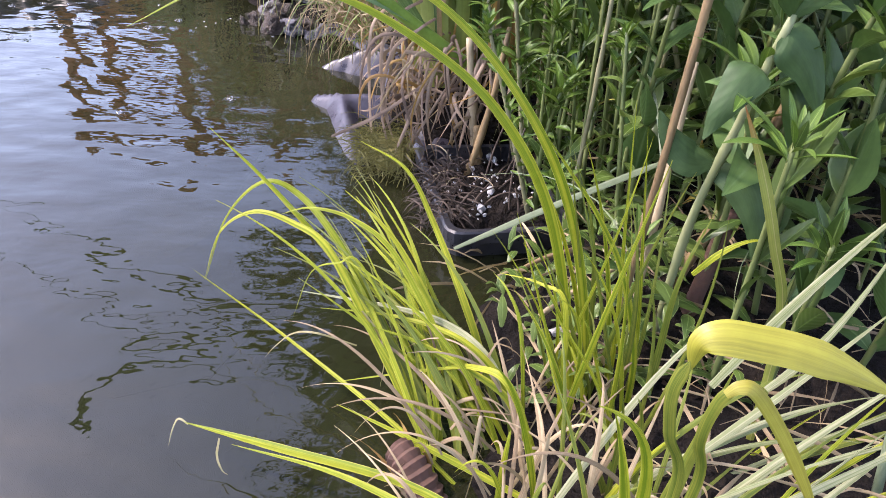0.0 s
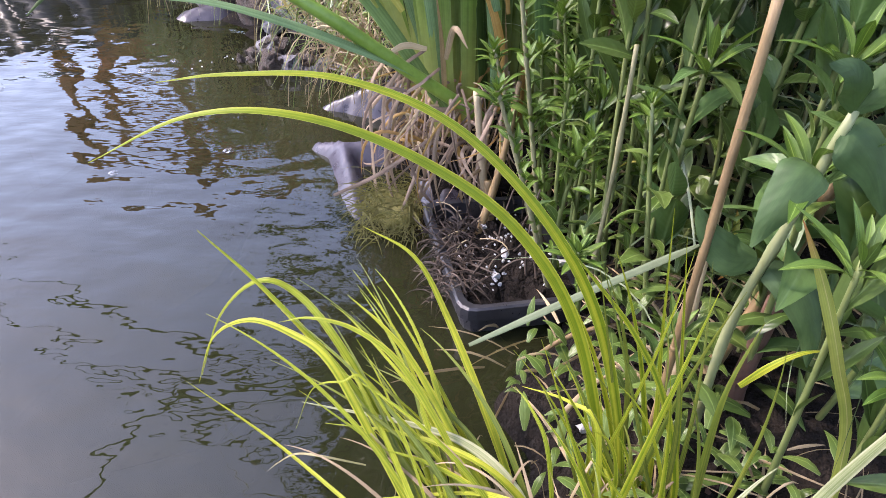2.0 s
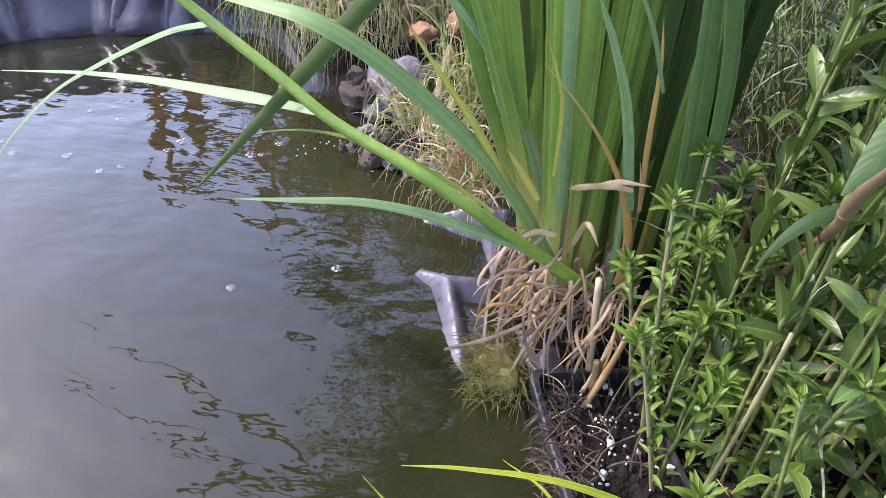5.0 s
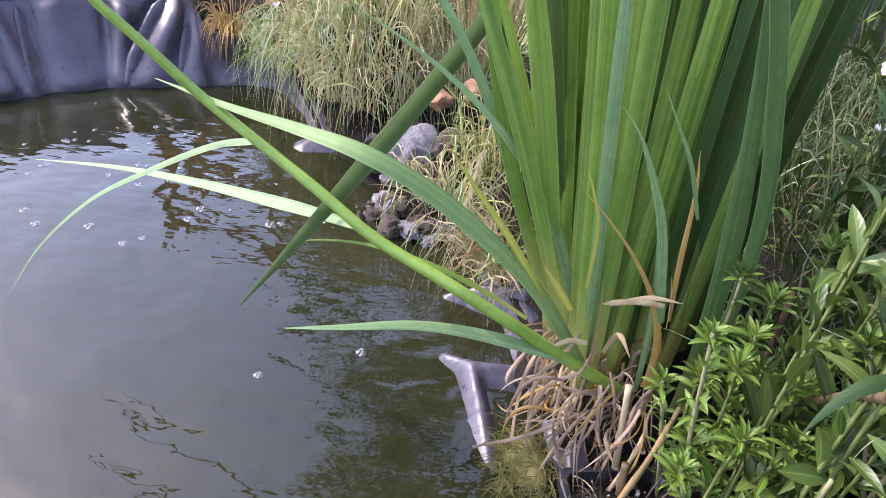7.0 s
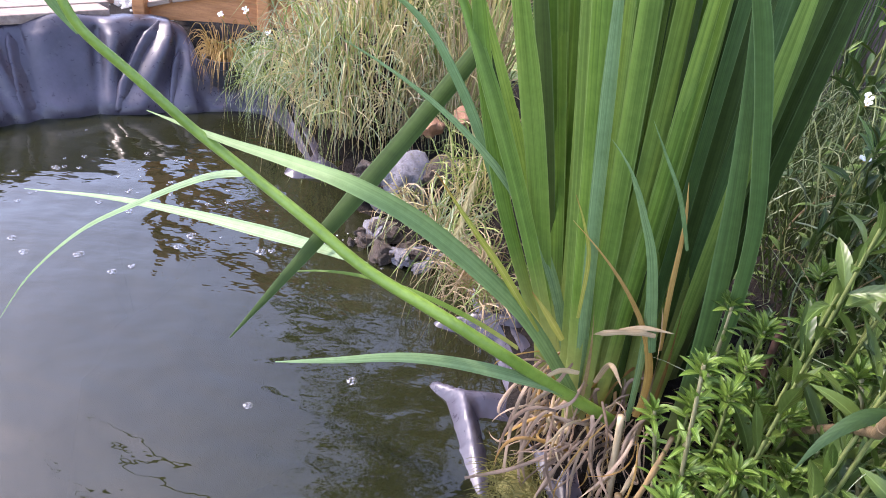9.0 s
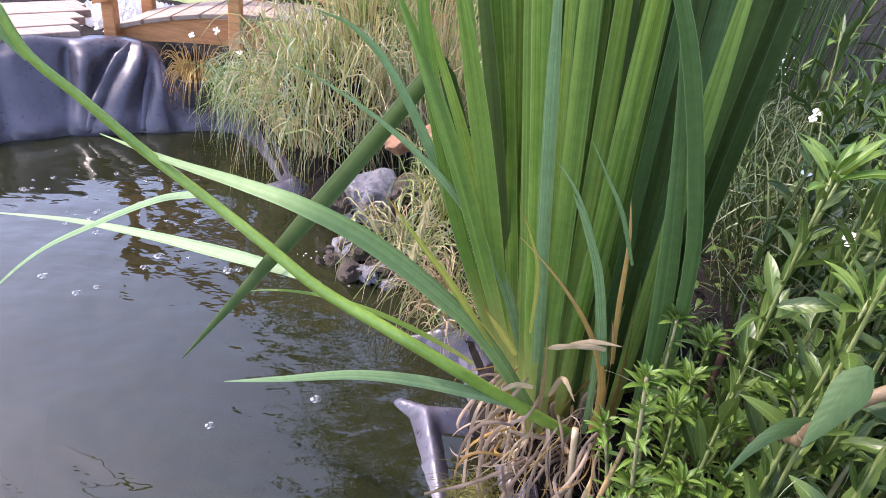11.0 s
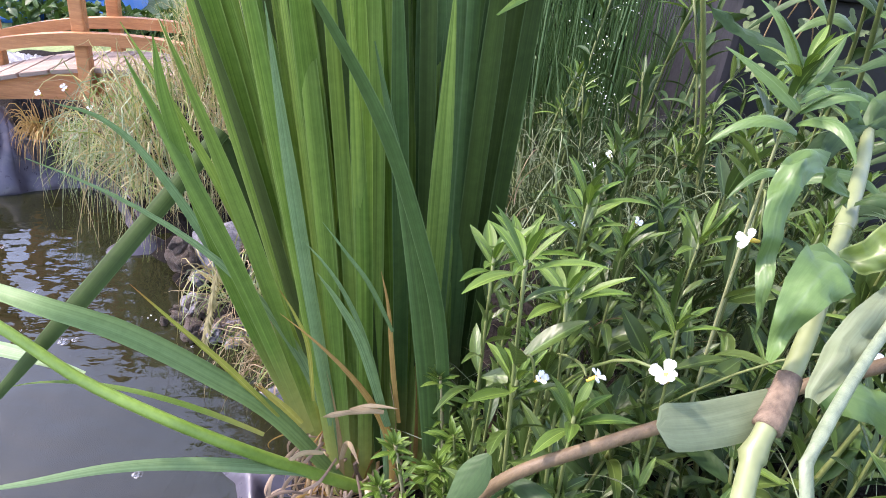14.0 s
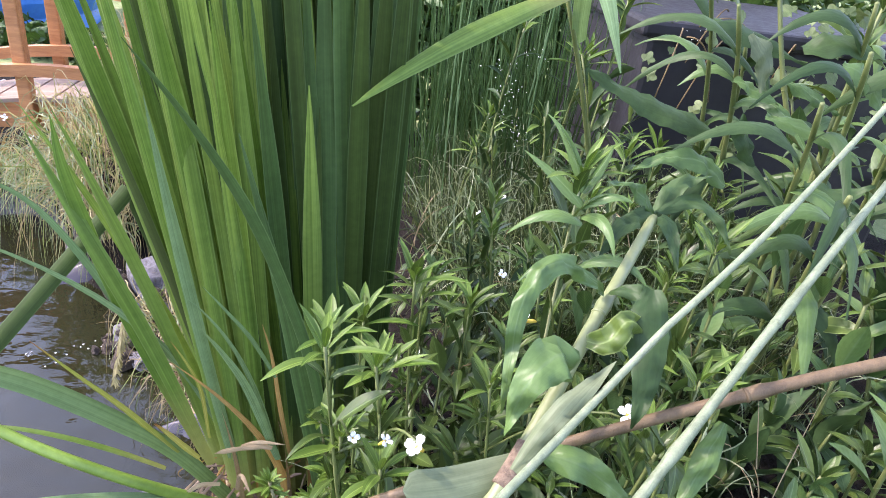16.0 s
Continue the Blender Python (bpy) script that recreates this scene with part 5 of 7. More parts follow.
LANCE_T = [blade_mesh("young_leaf", HERB_TIP, 0.052, 0.0085, d, c, 0.0, 8, 0.35) for d, c in ((0.1, 0.4), (0.35, 0.35))]


def herb(top, pair_gap, kinds, tips, stem_mat, r, label, size=1.0, bare=0.25, spread=62, tip_n=10, base=(0, 0, 0), bow=0.02, name="herb_plant"):
    """A stem from base to top with leaves in crossed pairs and a tuft of young leaves at its end."""
    hp = thing(name, base, label, "plant", "herbs on the bank")
    o = Vector(base)
    top = Vector(top) - o
    height = top.length
    pts = arc((0, 0, -0.02), top * 0.5 + Vector((U(-bow, bow), U(-bow, bow), 0)), top, 12)
    tube = tube_data(pts, [r * (1 - 0.4 * i / 12) * (1.1 if i % 3 == 0 else 1.0) for i in range(13)], 7)
    part_mesh("stem", mesh("stem", tube[0], tube[1], stem_mat), hp)
    z, turn, total = bare * height, U(0, 90), 12
    while z < height * 0.97:
        v = z / height
        p = pts[min(total, int(v * total))].lerp(pts[min(total, int(v * total) + 1)], v * total % 1)
        grow = size * (0.7 + 0.4 * math.sin(math.pi * min(1, v * 1.05))) * U(0.6, 1.25)
        for side in (0, 180):
            if rng.random() < 0.18:
                continue
            kd = SMALL_Y if kinds is SMALL and rng.random() > 0.97 else kinds
            up = spread + U(-38, 34) - 22 * v
            m = Matrix.Translation(p) @ Matrix.Rotation(radians(turn + side + U(-36, 36)), 4, "Z") @ Matrix.Rotation(radians(90 - up), 4, "X") @ Matrix.Rotation(radians(U(-48, 48)), 4, "Y") @ Matrix.Diagonal((grow * U(0.75, 1.2), grow, grow * U(0.6, 1.6), 1))
            part_mesh("leaf", rng.choice(kd), hp, "", m)
        turn += 90 + U(-14, 14)
        z += pair_gap * U(0.75, 1.25) * (1.15 - 0.5 * v)
    for k in range(tip_n):
        a = 360 * k / tip_n * 1.618 * 2
        up = 20 + 52 * (1 - k / tip_n) + U(-8, 8)
        m = Matrix.Translation(top - Vector((0, 0, 0.016 * (1 - k / tip_n)))) @ Matrix.Rotation(radians(a), 4, "Z") @ Matrix.Rotation(radians(90 - up), 4, "X") @ Matrix.Scale(size * U(0.75, 1.15) * (1.2 - 0.5 * k / tip_n), 4)
        part_mesh("young_leaf", rng.choice(tips), hp, "", m)
    return hp


MASTERS, TALL, BROADS = [], [], []
for h in (0.13, 0.17, 0.21, 0.26):
    MASTERS.append(herb((0.02, -0.02, h), 0.030, SMALL, YOUNG, STEM, 0.0030, "leafy green marginal herb with narrow leaves", 0.8))
for h in (0.32, 0.38, 0.44, 0.50):
    TALL.append(herb((U(-0.05, 0.05), U(-0.05, 0.05), h), 0.036, SMALL_T, LANCE_T, STEM, 0.0030, "tall leafy green marginal herb with a slender stem", 1.0, 0.2, 58, 6))
for h in (0.30, 0.40, 0.50):
    BROADS.append(herb((0.03, -0.04, h), 0.048, BIG, LANCE, STEM, 0.0036, "stout bank plant with broad dark green leaves", 0.8, 0.15, 50, 8))


LANCE_B = [blade_mesh("young_leaf", HERB_TIP, 0.058, 0.0125, d, c, 0.0, 8, 0.35) for d, c in ((0.1, 0.4), (0.35, 0.35))]
# Far leaves mostly take the matte green that has shade in its colour.
LANCE_FAR = [blade_mesh("leaf", mt, 0.066, 0.0135, d, c, 0.0, 9, 0.35) for d, c, mt in ((0.3, 0.35, MATTE), (0.6, 0.3, MATTE), (0.1, 0.3, HERB))]
NARROW = [herb((U(-0.05, 0.05), U(-0.05, 0.05), h), 0.030, LANCE_FAR, LANCE_T, STEM, 0.0026, "slender marginal herb with narrow pointed leaves", 0.95, 0.2, 55, 7) for h in (0.30, 0.37, 0.44, 0.50)]


def ground_at(x, y):
    """Height of the bank at a place on the land side."""
    best = min(range(0, len(LOOP), 3), key=lambda i: (LOOP[i].x - x) ** 2 + (LOOP[i].y - y) ** 2)
    b = LOOP[best]
    d = math.hypot(b.x - x, b.y - y)
    return ground_height(x, y, max(0.0, d - 0.02), b.z) - 0.012


def plant(master, x, y, k=1.0, turn=None, lean=(0, 0)):
    ob = copy_thing(master, pose(x, y, ground_at(x, y), lean[0], lean[1], U(0, 360) if turn is None else turn))
    ob.scale = (k, k, k)
    return ob


# low herbs beside the pot, rising to tall ones up the bank
for i in range(22):
    y = U(0.58, 0.98)
    x = U(0.180, 0.33) + (0.02 if y < 0.7 else 0)
    if y > 0.9 and x < 0.22:
        continue
    plant(rng.choice(MASTERS), x, y, U(0.85, 1.3), lean=(U(-8, 8), U(-8, 8)))
for i in range(26):
    x, y = U(0.26, 0.62), U(0.60, 1.15)
    plant(rng.choice(TALL), x, y, U(0.75, 1.15), lean=(U(-8, 8), U(-8, 8)))
for i in range(20):
    plant(rng.choice(NARROW if i % 2 else BROADS), U(0.36, 0.75), U(0.52, 0.95), U(0.8, 1.15), lean=(U(-8, 8), U(-8, 8)))
for i in range(20):
    plant(rng.choice(NARROW), U(0.42, 0.95), U(1.1, 1.75), U(0.7, 1.05), lean=(U(-8, 8), U(-8, 8)))
for i in range(13):
    plant(rng.choice(BROADS), U(0.76, 1.3), U(0.75, 1.6), U(0.9, 1.4), lean=(U(-8, 8), U(-8, 8)))
for mset in (MASTERS, TALL, BROADS, NARROW):
    for k, ob in enumerate(mset):
        ob.location = (0.52 + 0.07 * k, 0.62 + 0.09 * len(mset) + 0.04 * k, ground_at(0.52 + 0.07 * k, 0.7))


# ---- far tussock, grasses and the land behind ----
def tussock(name, at, label, n, length, height, w, mats, droop=0.5, arcs=(0, 360), base_r=0.08):
    tk = thing(name, at, label, "grass")
    bts = [Batch() for _ in mats]
    for i in range(n):
        th = radians(U(*arcs))
        a = Vector((math.cos(th) * U(0, base_r), math.sin(th) * U(0, base_r), 0))
        L = length * U(0.6, 1.1)
        H = height * U(0.35, 1.12)
        th += U(-1.5, 1.5)
        c = a + Vector((math.cos(th) * L, math.sin(th) * L, H * (1 - droop * (U(0.0, 0.7) if i % 2 else U(0.6, 2.1)))))
        b = a.lerp(c, U(0.35, 0.65)) + Vector((U(-0.03, 0.03), U(-0.03, 0.03), 0))
        b.z = H * U(0.75, 0.95)
        path = arc(a, b, c, 8)
        sway = Vector((U(-1, 1), U(-1, 1), U(-0.5, 0.5))) * 0.05
        path = [p + sway * math.sin(k * U(0.6, 0.9)) * k / 8 for k, p in enumerate(path)]
        bts[rng.randrange(len(mats))].add(strap(path, w * U(0.6, 1.3), taper=0.7, fold=0.3, twist=U(-60, 60)))
    for i in range(n // 2):
        th, q = U(0, 6.28), math.sqrt(rng.random())
        a = Vector((math.cos(th) * length * q, math.sin(th) * length * q, height * U(0.1, 0.9) * (1.05 - q * 0.6)))
        c = a + Vector((U(-0.08, 0.08), U(-0.08, 0.08), U(-0.13, 0.08)))
        bts[rng.randrange(len(mats))].add(strap(arc(a, a.lerp(c, 0.5) + Vector((U(-0.02, 0.02), U(-0.02, 0.02), 0.015)), c, 5), w * U(0.5, 1.0), taper=0.7, fold=0.3, twist=U(-90, 90)))
    # Soil-dark core, added to block light and darken the gaps between blades.
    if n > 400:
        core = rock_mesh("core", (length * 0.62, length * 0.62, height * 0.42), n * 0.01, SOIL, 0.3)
        part_mesh("core", core, tk, "dark core added to block light inside the tussock", pose(0, 0, height * 0.25))
    for bt, mat in zip(bts, mats):
        tagged(part_mesh("grass_mass", bt.make("grass_mass", mat), tk), kind="stuff")
    return tk


tussock("grass_tussock", (-0.50, 2.03, 0.10), "large drooping green and straw ornamental grass tussock", 800, 0.21, 0.37, 0.0034, (GRASS, STRAW, DRY, GRASS_PALE, STRAW), 1.0, (0, 360), 0.17)
tussock("grass_tussock", (-0.40, 2.15, 0.16), "upright straw-coloured ornamental grass tussock", 460, 0.15, 0.46, 0.0034, (STRAW, GRASS, STRAW), 0.2, (0, 360), 0.12)
tussock("grass_tussock", (-0.76, 2.20, 0.10), "creeping green grass hanging over the liner", 405, 0.13, 0.15, 0.0032, (GRASS, GRASS_PALE), 1.3, (0, 360), 0.12)
tussock("grass_tussock", (-0.22, 1.52, 0.06), "wispy green and straw grass over the inlet stones", 110, 0.13, 0.13, 0.003, (GRASS, GRASS_PALE, STRAW, DRY), 1.1, (0, 360), 0.07)
tussock("grass_tussock", (-0.10, 1.32, 0.05), "straw-coloured drooping grass at the waterline", 130, 0.11, 0.11, 0.003, (DRY, DRY, GRASS), 1.3, (90, 300), 0.07)
tussock("grass_tussock", (-0.20, 2.05, 0.16), "upright straw-coloured ornamental grass tussock", 300, 0.13, 0.46, 0.0034, (STRAW, GRASS, DRY), 0.25, (0, 360), 0.10)
tussock("grass_tussock", (-0.14, 1.62, 0.12), "wispy straw grass on the rockery", 90, 0.11, 0.18, 0.003, (STRAW, GRASS, GRASS), 0.6, (0, 360), 0.08)


def build_far_pot():
    fp = thing("plastic_pot", (-0.965, 2.235, 0.07), "dark plastic pot with a dry orange sedge", "plant pot")
    bm = bmesh.new()
    rows = []
    for r, z in ((0.05, 0.0), (0.062, 0.06), (0.066, 0.062), (0.068, 0.085), (0.058, 0.085), (0.05, 0.06)):
        rows.append([bm.verts.new((r * math.cos(t * math.pi / 12), r * math.sin(t * math.pi / 12), z)) for t in range(24)])
    for a, b in zip(rows, rows[1:]):
        for k in range(24):
            bm.faces.new((a[k], a[(k + 1) % 24], b[(k + 1) % 24], b[k]))
    bm.faces.new(rows[0][::-1])
    bm.faces.new(rows[-1])
    part("body", bm, POT, fp)
    bt = Batch()
    for i in range(170):
        th = U(0, 6.28)
        a = Vector((math.cos(th) * 0.03, math.sin(th) * 0.03, 0.07))
        c = a + Vector((math.cos(th) * U(0.03, 0.10), math.sin(th) * U(0.03, 0.10), U(-0.09, 0.07)))
        b = a.lerp(c, 0.5)
        b.z = max(a.z, c.z) + U(0.02, 0.05)
        bt.add(strap(arc(a, b, c, 6), 0.0028, taper=0.6, fold=0.3))
    part_mesh("dry_sedge", bt.make("dry_sedge", DRY_RUST), fp, "dry orange sedge blades")


build_far_pot()


def build_tub():
    tb = thing("plastic_tub", (1.36, 2.32, 0.1), "charcoal plastic tub half hidden behind the bank plants", "tub")
    part("wall", box_bm(0.9, 0.8, 0.72, (0, 0, 0.34), 0.02), TUB, tb)
    part("rim", box_bm(0.96, 0.86, 0.045, (0, 0, 0.72), 0.012), TUB, tb, "charcoal plastic rim")


build_tub()

fine = [Batch(), Batch()]
for i in range(2600):
    x, y = U(0.38, 1.15), U(1.1, 2.1)
    a = Vector((x, y, ground_at(x, y)))
    c = a + Vector((U(-0.2, 0.2), U(-0.2, 0.12), U(0.06, 0.34)))
    fine[i % 4 == 0].add(strap(arc(a, a.lerp(c, 0.5) + Vector((U(-0.03, 0.03), U(-0.03, 0.03), U(0.05, 0.15))), c, 6), U(0.0015, 0.0036), taper=0.7, fold=0.3, twist=U(-60, 60)))
for bt, mat in zip(fine, (FINE, GRASS_PALE)):
    tagged(new("fine_grass", bt.make("fine_grass", mat)), "fine tangled arching grass on the bank", "grass", kind="stuff")

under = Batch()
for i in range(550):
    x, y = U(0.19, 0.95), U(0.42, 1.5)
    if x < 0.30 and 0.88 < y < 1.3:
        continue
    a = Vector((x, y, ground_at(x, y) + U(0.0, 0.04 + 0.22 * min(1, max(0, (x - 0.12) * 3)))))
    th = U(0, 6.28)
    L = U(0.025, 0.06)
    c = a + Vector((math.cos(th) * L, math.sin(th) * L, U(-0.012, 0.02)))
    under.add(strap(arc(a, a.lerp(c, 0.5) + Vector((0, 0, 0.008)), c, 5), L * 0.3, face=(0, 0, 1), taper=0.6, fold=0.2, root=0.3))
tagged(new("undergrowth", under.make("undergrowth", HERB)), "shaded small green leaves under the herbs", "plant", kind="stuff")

low = Batch()
for i in range(260):
    x, y = U(0.10, 0.34), U(0.40, 0.68)
    if abs(x - 0.104) < 0.09 and y > 0.63:
        continue
    a = Vector((x, y, ground_at(x, y) + U(0.0, 0.07)))
    th, L = U(0, 6.28), U(0.015, 0.04)
    c = a + Vector((math.cos(th) * L, math.sin(th) * L, U(-0.01, 0.025)))
    low.add(strap(arc(a, a.lerp(c, 0.5) + Vector((0, 0, 0.006)), c, 5), L * 0.34, face=(0, 0, 1), taper=0.6, fold=0.2, root=0.3))
tagged(new("low_leaves", low.make("low_leaves", HERB_MID)), "small fresh green leaves creeping over the soil", "plant", kind="stuff")

litter = Batch()
for i in range(520):
    x, y = U(0.07, 0.6), U(0.28, 1.05)
    a = Vector((x, y, ground_at(x, y) + U(0.004, 0.05)))
    th = U(0, 6.28)
    L = U(0.02, 0.11)
    c = a + Vector((math.cos(th) * L, math.sin(th) * L, U(-0.01, 0.03)))
    litter.add(strap(arc(a, a.lerp(c, 0.5) + Vector((0, 0, U(0, 0.012))), c, 4), U(0.001, 0.004), taper=0.4, fold=0.4, twist=U(-90, 90)))
tagged(new("plant_litter", litter.make("plant_litter", DRY)), "dry stalks and leaf litter on the soil", "leaf litter", kind="stuff")


clods, cfaces = [], []
for i in range(420):
    x, y = U(0.06, 0.62), U(0.16, 0.95)
    if abs(x - 0.104) < 0.09 and 0.63 < y < 0.90:
        continue
    q, k, z = U(0.003, 0.011), len(clods), ground_at(x, y) + 0.012
    clods += [(x + q * U(0.7, 1.2) * math.cos(a * math.pi / 3 + i), y + q * U(0.7, 1.2) * math.sin(a * math.pi / 3 + i), z + 0.3 * q * math.sin(a * 2.1 + i)) for a in range(6)] + [(x, y, z + q * 0.8), (x, y, z - q)]
    cfaces += [(k + a, k + (a + 1) % 6, k + 6) for a in range(6)] + [(k + (a + 1) % 6, k + a, k + 7) for a in range(6)]
tagged(new("soil_clods", mesh("soil_clods", clods, cfaces, SOIL, None, False)), "dark crumbs of wet soil on the bank", "soil", kind="stuff")


# leafy rows: low shrubs, and unseen hedges added for the water's reflections
def hedge(name, x0, y0, x1, y1, h, thick, n, label):
    bt = Batch()
    d = Vector((x1 - x0, y1 - y0, 0))
    for i in range(n):
        t = rng.random()
        p = Vector((x0, y0, 0)) + d * t + Vector((U(-thick, thick), U(-thick, thick), 0))
        z = h * (0.85 + 0.25 * noise.noise(Vector((p.x * 0.9, p.y * 0.9, 3)))) * math.sqrt(rng.random())
        a = p + Vector((0, 0, z + 0.1))
        L = U(0.06, 0.16) * (0.4 + 0.3 * h)
        c = a + Vector((U(-1, 1), U(-1, 1), U(-0.6, 0.6))).normalized() * L
        bt.add(strap([a, a.lerp(c, 0.5) + Vector((0, 0, 0.01)), c], L * 0.55, taper=0.5, root=0.4, fold=0.2, face=(U(-1, 1), U(-1, 1), U(0, 1))))
    return tagged(new(name, bt.make(name, SHRUB)), label, "hedge", kind="stuff")


# Unseen hedges, added to close the horizon and darken reflections in the water.
hedge("hedge", -7, 7.5, 8, 8.5, 2.0, 0.5, 5000, "unseen dark green hedge added beyond the lawn")
hedge("hedge", 4.0, -4, 5.0, 8, 2.0, 0.5, 4000, "unseen dark green hedge added along the side")
hedge("shrubs", -1.75, 3.62, 0.2, 3.5, 0.22, 0.14, 2600, "low dark green shrubs behind the bridge")
# Row made taller so dark leaves stand in for shadow behind the reeds.
hedge("shrubs", -0.05, 2.75, 0.95, 2.85, 0.72, 0.12, 2600, "low dark green shrubs beyond the iris, heightened to stand in for shadow")
hedge("shrubs", 0.6, 3.0, 2.6, 3.4, 1.0, 0.35, 2600, "dark green shrubs behind the bank")


# ---- single plants that stand out ----
def flower(parent, at, face, size):
    """A white four-lobed tubular flower with a yellow throat."""
    size *= 0.86
    o = parent.location
    z = Vector(face).normalized()
    rot = z.to_track_quat("Z", "Y").to_matrix().to_4x4()
    m = Matrix.Translation(Vector(at) - o) @ rot
    tv, tf = tube_data([Vector((0, 0, -0.7 * size)), Vector((0, 0, -0.3 * size)), Vector((0, 0, 0.02 * size))], [size * 0.09, size * 0.12, size * 0.10], 8)
    tube = part_mesh("flower", mesh("flower", tv, tf, YELLOW), parent, "yellow flower tube", m)
    verts, faces = [], []
    for u, w, h in ((0.10, 0.14, -0.04), (0.42, 0.30, 0.14), (0.80, 0.43, 0.18), (1.04, 0.33, 0.06), (1.13, 0.12, 0.0)):
        for side in (-1, -0.5, 0, 0.5, 1):
            verts.append((u * size * 0.5 - 0.05 * size * (side == 0) * (u > 1), side * w * size * 0.5, size * (h - 0.08 * side * side) * 0.5))
    for r in range(4):
        for q in range(4):
            i = r * 5 + q
            faces.append((i, i + 1, i + 6, i + 5))
    me = mesh("petal", verts, faces, PETAL)
    for k in range(4):
        part_mesh("petal", me, tube, "white rounded petal", Matrix.Rotation(radians(90 * k + U(-9, 9)), 4, "Z") @ Matrix.Rotation(radians(U(-52, -6)), 4, "Y"))


def flowering(top, flowers, size=1.0, foot=None, mat=STEM):
    t = Vector(top)
    f = foot or (t.x + U(0.0, 0.06), t.y + U(0.02, 0.09))
    hp = herb(top, 0.042, LANCE, LANCE_T, mat, 0.0024, "tall marginal herb with narrow leaves and white flowers" if flowers else "tall marginal herb with narrow pointed leaves", size, 0.35, 56, 9,
              (f[0], f[1], ground_at(*f)))
    for at, face, s in flowers:
        flower(hp, at, face, s)
        a = Vector(at)
        v = (a - t).length
        tube_part(hp, arc(t.lerp(Vector((f[0], f[1], 0.1)), min(0.6, v * 1.6)), a.lerp(t, 0.4) + Vector((0, 0, -0.02)), a - Vector(face).normalized() * s * 0.6, 6), 0.0012, 0.0012, STEM, "flower_stem", "", 5)
    return hp


flowering((0.159, 0.636, 0.70), [((0.188, 0.638, 0.595), (0.2, -0.5, 0.7), 0.015)], 1.0, (0.24, 0.72))
flowering((0.205, 0.67, 0.655), [((0.235, 0.55, 0.673), (-0.45, -0.5, 0.75), 0.021), ((0.215, 0.60, 0.63), (0.5, -0.2, 0.6), 0.014)], 0.95, (0.27, 0.75), STEM)
flowering((0.244, 0.781, 0.690), [((0.265, 0.84, 0.54), (-0.6, -0.5, 0.5), 0.017)], 1.0, (0.30, 0.9))
shoot = flowering((0.398, 0.778, 0.822), [((0.34, 0.68, 0.706), (-0.9, -0.3, 0.2), 0.020)], 1.1, (0.42, 0.74), STEM_PALE)
for a, b, c, w in (((0.403, 0.771, 0.785), (0.378, 0.790, 0.806), (0.345, 0.816, 0.825), 0.015), ((0.405, 0.768, 0.768), (0.366, 0.768, 0.775), (0.331, 0.772, 0.750), 0.017),
                   ((0.401, 0.775, 0.80), (0.383, 0.792, 0.842), (0.361, 0.812, 0.866), 0.012), ((0.401, 0.774, 0.80), (0.414, 0.774, 0.828), (0.421, 0.774, 0.851), 0.013),
                   ((0.403, 0.771, 0.785), (0.425, 0.760, 0.803), (0.445, 0.750, 0.803), 0.014), ((0.404, 0.770, 0.775), (0.414, 0.735, 0.785), (0.420, 0.705, 0.765), 0.015),
                   ((0.408, 0.755, 0.725), (0.370, 0.735, 0.742), (0.338, 0.725, 0.720), 0.016), ((0.408, 0.755, 0.725), (0.440, 0.735, 0.745), (0.465, 0.71, 0.73), 0.016)):
    leaf_part(shoot, arc(a, b, c, 12), w, BROAD, "leaf", "", wide=True, taper=0.7, root=0.35, fold=0.3, face=(-0.5, -0.4, 0.8))
flowering((0.30, 1.02, 0.56), [((0.33, 1.08, 0.52), (-0.3, -0.6, 0.6), 0.017)], 0.9)
flowering((0.42, 1.22, 0.60), [((0.47, 1.375, 0.53), (-0.3, -0.6, 0.6), 0.020), ((0.40, 1.25, 0.55), (-0.3, -0.6, 0.6), 0.017)], 0.95)
flowering((0.38, 1.05, 0.62), [((0.40, 1.02, 0.56), (0.2, -0.6, 0.6), 0.016)], 0.9)
flowering((0.33, 0.72, 0.60), [((0.445, 0.64, 0.632), (-0.3, -0.4, 0.8), 0.022)], 0.9)
flowering((0.50, 1.0, 0.70), [], 1.1)
flowering((0.58, 0.80, 0.74), [], 1.1)
flowering((0.60, 1.15, 0.72), [], 1.2)
flowering((0.52, 0.66, 0.66), [], 1.0)
flowering((0.22, 0.72, 0.55), [], 0.9)
flowering((0.33, 0.88, 0.60), [], 0.9)
flowering((0.396, 0.846, 0.625), [], 1.15, (0.41, 0.84))
flowering((0.194, 0.787, 0.63), [], 1.1, (0.21, 0.80))

for top, foot in (((0.158, 0.740, 0.643), (0.19, 0.77)), ((0.215, 0.700, 0.636), (0.24, 0.73)), ((0.259, 0.820, 0.648), (0.29, 0.85)), ((0.177, 0.660, 0.576), (0.21, 0.69)), ((0.215, 0.620, 0.576), (0.24, 0.65))):
    herb(top, 0.026, LANCE, LANCE_B, STEM, 0.0026, "marginal herb with bright narrow leaves beside the iris", 0.85, 0.45, 50, 9, (*foot, ground_at(*foot)), 0.01)

